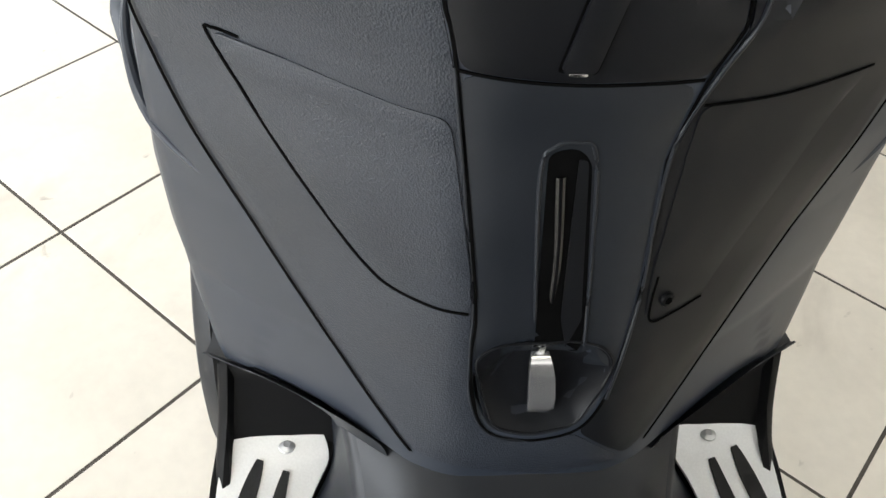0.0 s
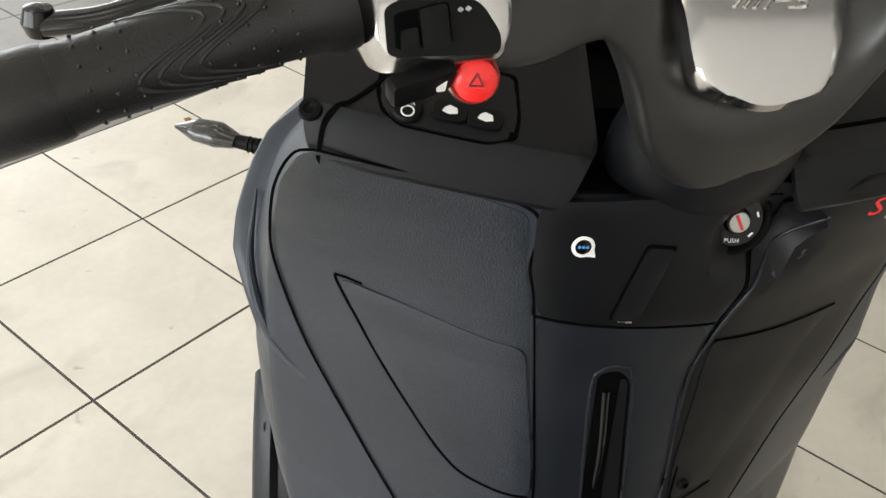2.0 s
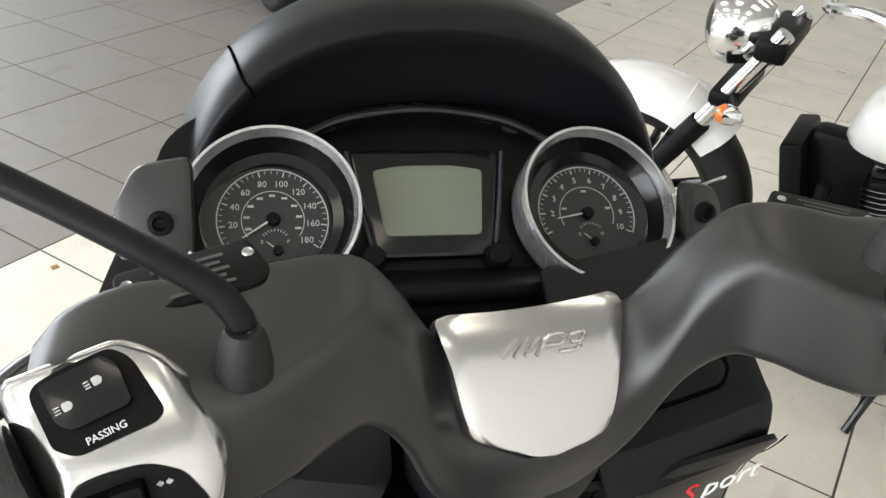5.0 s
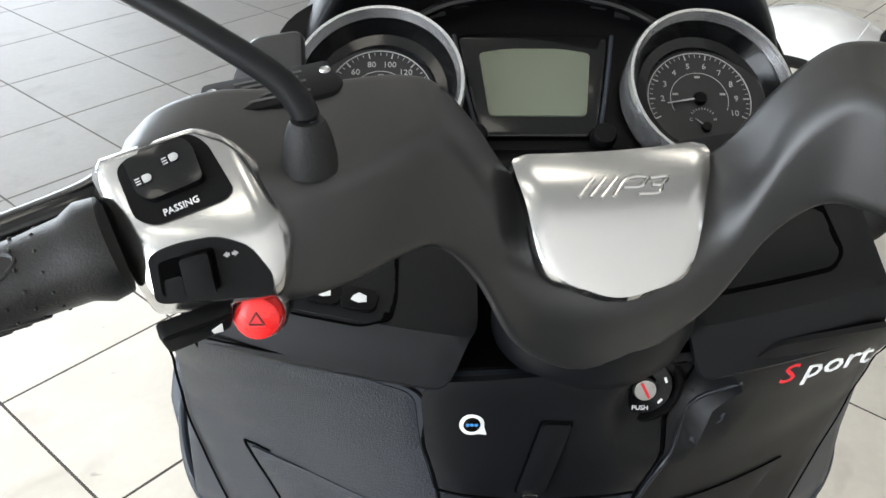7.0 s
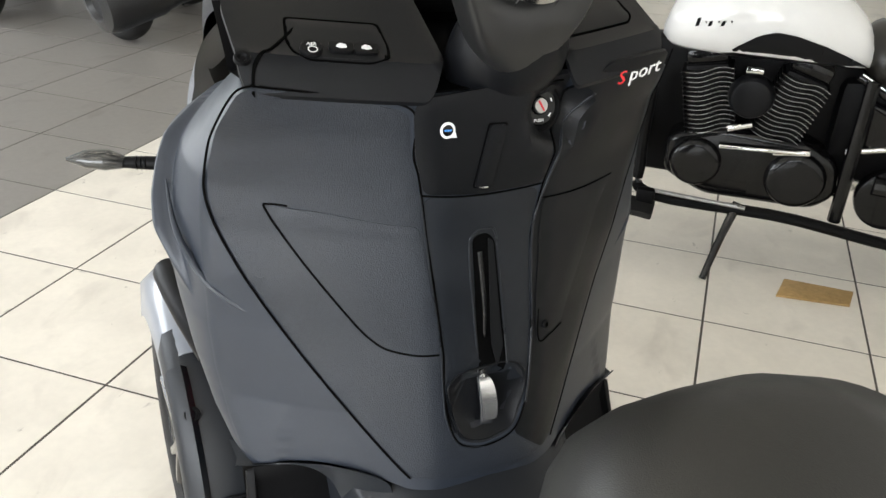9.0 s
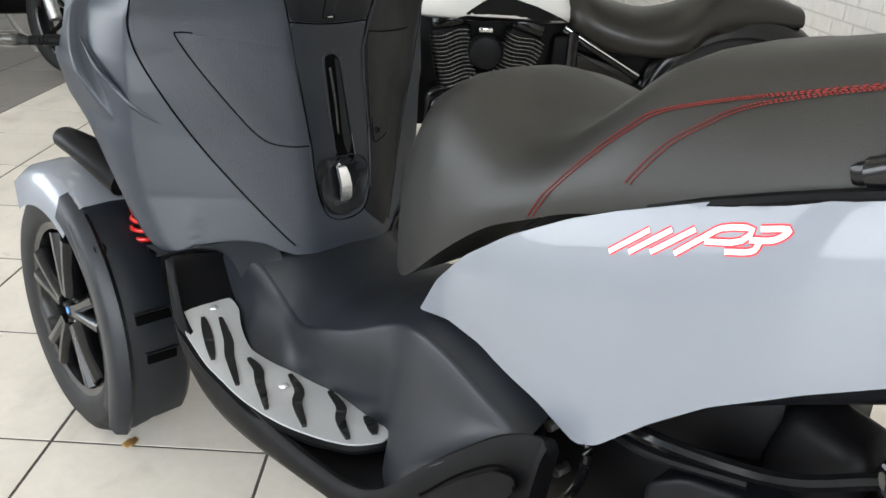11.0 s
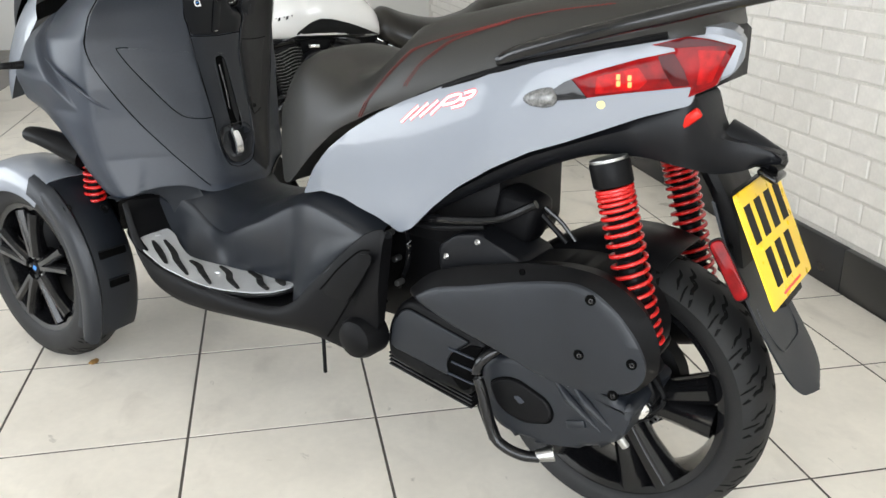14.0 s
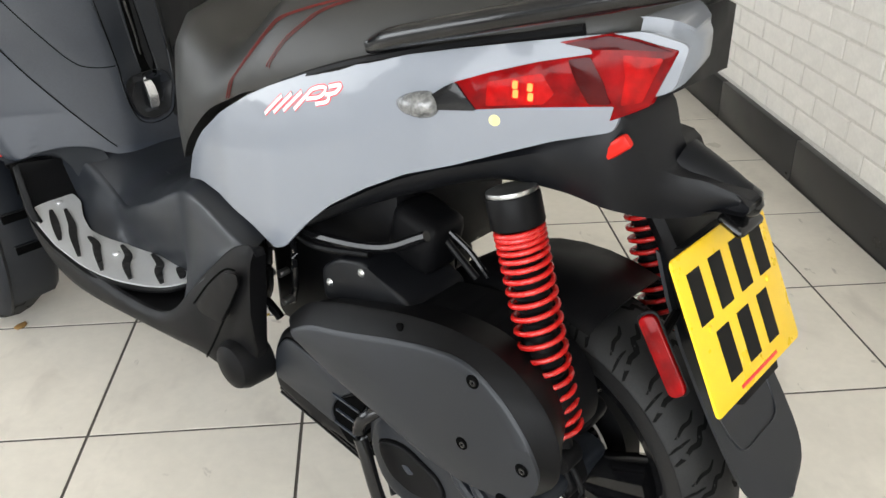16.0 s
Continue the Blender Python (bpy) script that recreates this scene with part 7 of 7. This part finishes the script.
part("side_cover", yz_plate([(-.245, .54), (-.25, .42), (-.40, .41), (-.46, .44), (-.44, .48)], .06, -.105, .012, .015), M["gloss_black"], cruiser, "gloss black side cover")
part("pulley_cover", cyl_bm((-.08, -.35, .285), (-.125, -.35, .285), .085, n=28, bevel=.010), M["gloss_black"], cruiser)
seat_c = tank_rings([(-.20, .62, .70, .06), (-.25, .58, .72, .13), (-.35, .54, .685, .165), (-.48, .53, .66, .185), (-.60, .55, .69, .18), (-.68, .60, .74, .13), (-.85, .63, .74, .10), (-.98, .64, .70, .07)])
part("saddle", loft_bm(seat_c), M["saddle"], cruiser, "black vinyl saddle", angle=70)
part("rear_fender", loft_bm([[Vector((x, -.80 + r * math.cos(radians(a)), .315 + r * math.sin(radians(a)))) for x, r in ((-.11, .30), (-.105, .345), (-.06, .37), (0, .375), (.06, .37), (.105, .345), (.11, .30), (.09, .335), (0, .365), (-.09, .335))] for a in range(20, 171, 10)]), M["gloss_black"], cruiser, "gloss black rear fender", angle=60)
part("front_fender", loft_bm([[Vector((x, .76 + r * math.cos(radians(a)), .315 + r * math.sin(radians(a)))) for x, r in ((-.085, .26), (-.083, .315), (-.055, .335), (0, .342), (.055, .335), (.083, .315), (.085, .26), (.075, .31), (0, .333), (-.075, .31))] for a in range(45, 141, 8)]), M["white_paint"], cruiser, "white front fender", angle=60)
for s in (-1, 1):
    part("fork_leg", cyl_bm((s * .095, .77, .32), (s * .095, .60, .60), .027, n=16, bevel=.003), M["black"], cruiser)
    part("fork_tube", cyl_bm((s * .095, .61, .585), (s * .095, .47, .84), .020, n=16), M["chrome"], cruiser, "bright fork tube")
    fi = part("indicator", lathe_bm([(0, .022), (.012, .020), (.021, .010), (.022, 0)], frame_on((s * .20, .53, .68), (0, 1, 0)), 18), M["orange"], cruiser, "orange indicator lens")
    part("indicator_body", lathe_bm([(.023, .001), (.020, -.02), (.008, -.035), (0, -.036)], frame_on((s * .20, .53, .68), (0, 1, 0)), 18), M["chrome"], cruiser)
    part("indicator_arm", cyl_bm((s * .20, .51, .68), (s * .09, .55, .68), .009, n=10), M["black"], cruiser)
    part("handle_bar", tube_bm([(0, .42, .90), (s * .12, .40, .92), (s * .25, .30, .96), (s * .38, .14, .95)], .0125, n=10), M["chrome"], cruiser)
    part("grip", cyl_bm((s * .36, .165, .952), (s * .44, .06, .945), .017, n=14, bevel=.003), M["grip"], cruiser)
part("fork_yoke", box_bm(.24, .07, .05, Matrix.Translation((0, .49, .80)), .012), M["black"], cruiser)
part("fork_yoke", box_bm(.24, .07, .04, Matrix.Translation((0, .56, .67)), .012), M["black"], cruiser)
part("head_lamp", lathe_bm([(0, .055), (.05, .05), (.078, .03), (.086, .0), (.080, -.05), (.05, -.09), (0, -.10)], frame_on((0, .60, .80), (0, 1, -.15)), 28), M["chrome"], cruiser, "chrome headlamp shell")
part("radiator", box_bm(.20, .05, .30, Matrix.Translation((0, .36, .46)) @ Matrix.Rotation(-.25, 4, "X"), .01), M["black"], cruiser)
part("side_stand", tube_bm([(-.13, .02, .215), (-.19, .05, .12), (-.245, .075, .022)], [.014, .011, .010], n=10), M["gloss_black"], cruiser, "black side stand")
part("stand_foot", box_bm(.05, .07, .014, Matrix.Translation((-.255, .082, .012)), .005), M["rubber"], cruiser)
part("body_core", box_bm(.14, .50, .28, Matrix.Translation((0, -.42, .44)), .03), M["black"], cruiser)
part("swing_arm", tube_bm([(-.13, -.30, .33), (-.13, -.55, .32), (-.13, -.80, .315)], .025, n=10), M["gloss_black"], cruiser)
part("exhaust", tube_bm([(.10, .20, .40), (.16, .25, .25), (.17, .0, .20), (.18, -.5, .22), (.18, -.9, .26)], [.022, .024, .03, .045, .045], n=14), M["chrome"], cruiser)
cruiser.matrix_world = CR

# price tag cord hanging by the cruiser's lamp
cord = mesh_ob("tag_cord", tube_bm([(.90, 2.42, .68), (.78, 2.33, .56), (.55, 2.05, .60), (.36, 1.55, .86), (.262, 1.29, 1.02)], .0013, n=6, steps=40), M["white"])
tagged(cord, "thin white cord tied between two motorcycles", "cord")

board = mesh_ob("cardboard", plate_bm([(-.10, -.045), (.09, -.055), (.12, .03), (-.06, .06)], .006, pose(1.47, 1.80, .0005, 0, 0, -35), .001), M["card"])
tagged(board, "flat scrap of brown cardboard lying on the tiles", "cardboard")
leaf = mesh_ob("dry_leaf", plate_bm([(-.016, -.006), (0, -.010), (.015, -.004), (.020, .006), (.004, .010), (-.014, .006)], .003, pose(-.216, 1.382, .0006, 4, 6, 20), .001), M["leaf"])
tagged(leaf, "small brown dry leaf lying by the front tyre", "leaf")
chip = mesh_ob("dry_leaf", plate_bm([(-.010, -.006), (.010, -.008), (.012, .006), (-.006, .008)], .003, pose(-.589, 2.791, .0006, 4, 6, 50), .001), M["leaf"])
tagged(chip, "small brown dry leaf lying on the tiles", "leaf")


def street_bike(m, paint, label):
    """A dark road motorcycle, seen only in part behind the scooter; y runs forward."""
    b = thing("motorcycle", label, "motorcycle", "parked motorcycles")
    simple_wheel(b, (0, .70, .30), .30, .058, .215, 5)
    simple_wheel(b, (0, -.70, .30), .30, .080, .210, 5)
    part("tank", loft_bm(tank_rings([(.32, .72, .78, .05), (.26, .68, .90, .12), (.10, .66, .96, .16), (-.05, .66, .93, .14), (-.15, .68, .82, .09)])), M[paint], b, "glossy fuel tank", angle=70)
    part("saddle", loft_bm(tank_rings([(-.12, .70, .80, .09), (-.25, .70, .80, .13), (-.45, .72, .82, .14), (-.65, .78, .88, .12), (-.82, .84, .90, .08)])), M["seat"], b, "black saddle", angle=70)
    part("engine", box_bm(.30, .42, .34, Matrix.Translation((0, .05, .42)), .05, 3), M["black"], b, "black engine block")
    part("engine_cover", cyl_bm((-.13, -.02, .38), (-.20, -.02, .38), .09, n=26, bevel=.015), M["gloss_black"], b)
    part("radiator", box_bm(.30, .06, .30, Matrix.Translation((0, .36, .55)) @ Matrix.Rotation(-.3, 4, "X"), .01), M["black"], b)
    for s in (-1, 1):
        part("fork_leg", cyl_bm((s * .10, .70, .30), (s * .10, .44, .92), .024, n=14), M["steel"], b)
        part("fork_guard", cyl_bm((s * .10, .72, .28), (s * .10, .61, .52), .032, n=14, bevel=.004), M["steel"], b)
        part("bar", tube_bm([(s * .02, .42, .98), (s * .2, .38, 1.02), (s * .38, .26, 1.02)], .013, n=10), M["black"], b)
    part("front_fender", loft_bm([[Vector((x, .70 + r * math.cos(radians(a)), .30 + r * math.sin(radians(a)))) for x, r in ((-.075, .28), (-.06, .32), (0, .33), (.06, .32), (.075, .28), (0, .322))] for a in range(40, 171, 13)]), M[paint], b, angle=60)
    part("head_lamp", lathe_bm([(0, .05), (.07, .04), (.09, 0), (.06, -.08), (0, -.09)], frame_on((0, .56, .88), (0, 1, -.1)), 24), M["gloss_black"], b)
    part("swing_arm", tube_bm([(-.12, -.15, .36), (-.12, -.45, .33), (-.12, -.70, .30)], .03, n=10), M["black"], b)
    part("tail", loft_bm(tank_rings([(-.55, .74, .82, .10), (-.75, .80, .88, .09), (-.98, .86, .92, .05)])), M[paint], b, angle=70)
    part("side_stand", tube_bm([(-.10, -.05, .30), (-.20, .0, .12), (-.27, .05, .012)], .012, n=8), M["steel"], b, "bright side stand")
    part("exhaust", tube_bm([(.10, .25, .40), (.14, .20, .18), (.17, -.2, .20), (.20, -.75, .38)], [.022, .025, .04, .055], n=14), M["steel"], b)
    b.matrix_world = m
    return b


FACE = axes((0, 0, 0), (.6910, .7231, 0), (-.7231, .6910, 0))


def stand_at(x, y, turn):
    """The pose of a bike whose front tyre touches the floor at x, y and that points turn degrees round from the grid."""
    r = FACE.to_3x3().to_4x4() @ Matrix.Rotation(radians(turn), 4, "Z") @ Matrix.Rotation(radians(-4), 4, "Y")
    return Matrix.Translation(Vector((x, y, 0)) - r @ Vector((0, .70, 0))) @ r


street_bike(stand_at(.10, 5.12, 150), "gloss_black", "black road motorcycle parked on the grey tiles")
street_bike(stand_at(-.55, 5.75, 150), "plastic_grey", "graphite road motorcycle parked on the grey tiles")
street_bike(stand_at(.95, 4.60, 150), "gloss_black", "dark road motorcycle with a bright side stand")

# ---- floor tiles and wall bricks, piece by piece ----


def piece_mesh(name, sx, sy, sz, bevel, material):
    bm = box_bm(sx, sy, sz, bevel=bevel, seg=1)
    me = bpy.data.meshes.new(name)
    for f in bm.faces:
        f.smooth = False
    bm.to_mesh(me)
    bm.free()
    me.materials.append(material)
    return me


tile_a = piece_mesh("tile", TILE - .0060, TILE - .0060, .012, .0003, M["tile"])
tile_b = piece_mesh("tile_grey", TILE - .0060, TILE - .0060, .012, .0003, M["tile_grey"])
rng = random.Random(4)
rest = []
for i in range(-17, 5):
    for j in range(-11, 18):
        near = (at_tile(i + .5, j + .5) - Vector((0, 1.4, 0))).length < 3.6
        grey = i < -4
        w = .55 * TILE if i == 4 else TILE
        if near and i < 4:
            ob = new("floor_tile", tile_b if grey else tile_a)
            ob.matrix_world = ROOM @ Matrix.Translation(((i + .5) * TILE, (j + .5) * TILE, -.006 + rng.uniform(-.0004, .0)))
            ob.parent = floor
            ob.matrix_parent_inverse = ROOM.inverted()
        else:
            rest.append((i, j, w, grey))
for grey in (False, True):
    bm = bmesh.new()
    for i, j, w, g in rest:
        if g == grey:
            c = Vector((i * TILE + w / 2, (j + .5) * TILE, -.006))
            bmesh.ops.create_cube(bm, size=1, matrix=Matrix.Translation(c) @ Matrix.Diagonal((w - .0060, TILE - .0060, .012, 1)))
    ob = mesh_ob("floor_tile", bm, M["tile_grey" if grey else "tile"], smooth=False)
    ob.matrix_world = ROOM
    ob.parent = floor
    ob.matrix_parent_inverse = ROOM.inverted()
    ob["kind"] = "stuff"

BW, BH, JOINT = .190, .056, .009
bricks = [piece_mesh("brick", .020, BW, BH, .003, M["brick"])]
far = []
for row in range(44):
    for k in range(-24, 44):
        v = (k + .5 * (row % 2)) * (BW + JOINT)
        z = .150 + row * (BH + JOINT) + BH / 2
        if z + BH / 2 > CEIL or not LOW_V + .2 < v < HIGH_V - .2:
            continue
        j = rng.uniform(0, .002)
        m = Matrix.Translation((WALL_U + .0265 + j, v + rng.uniform(-.002, .002), z)) @ Euler((rng.uniform(-.006, .006), rng.uniform(-.012, .012), 0)).to_matrix().to_4x4()
        if -1.4 < v < 1.1 and row < 22:
            ob = new("brick", bricks[0])
            ob.matrix_world = ROOM @ m
            ob.parent = wall_brick
            ob.matrix_parent_inverse = ROOM.inverted()
        else:
            far.append(m)
bm = bmesh.new()
for m in far:
    bmesh.ops.create_cube(bm, size=1, matrix=m @ Matrix.Diagonal((.020, BW, BH, 1)))
ob = mesh_ob("brick", bm, M["brick"], smooth=False)
ob.matrix_world = ROOM
ob.parent = wall_brick
ob.matrix_parent_inverse = ROOM.inverted()
ob["kind"] = "stuff"
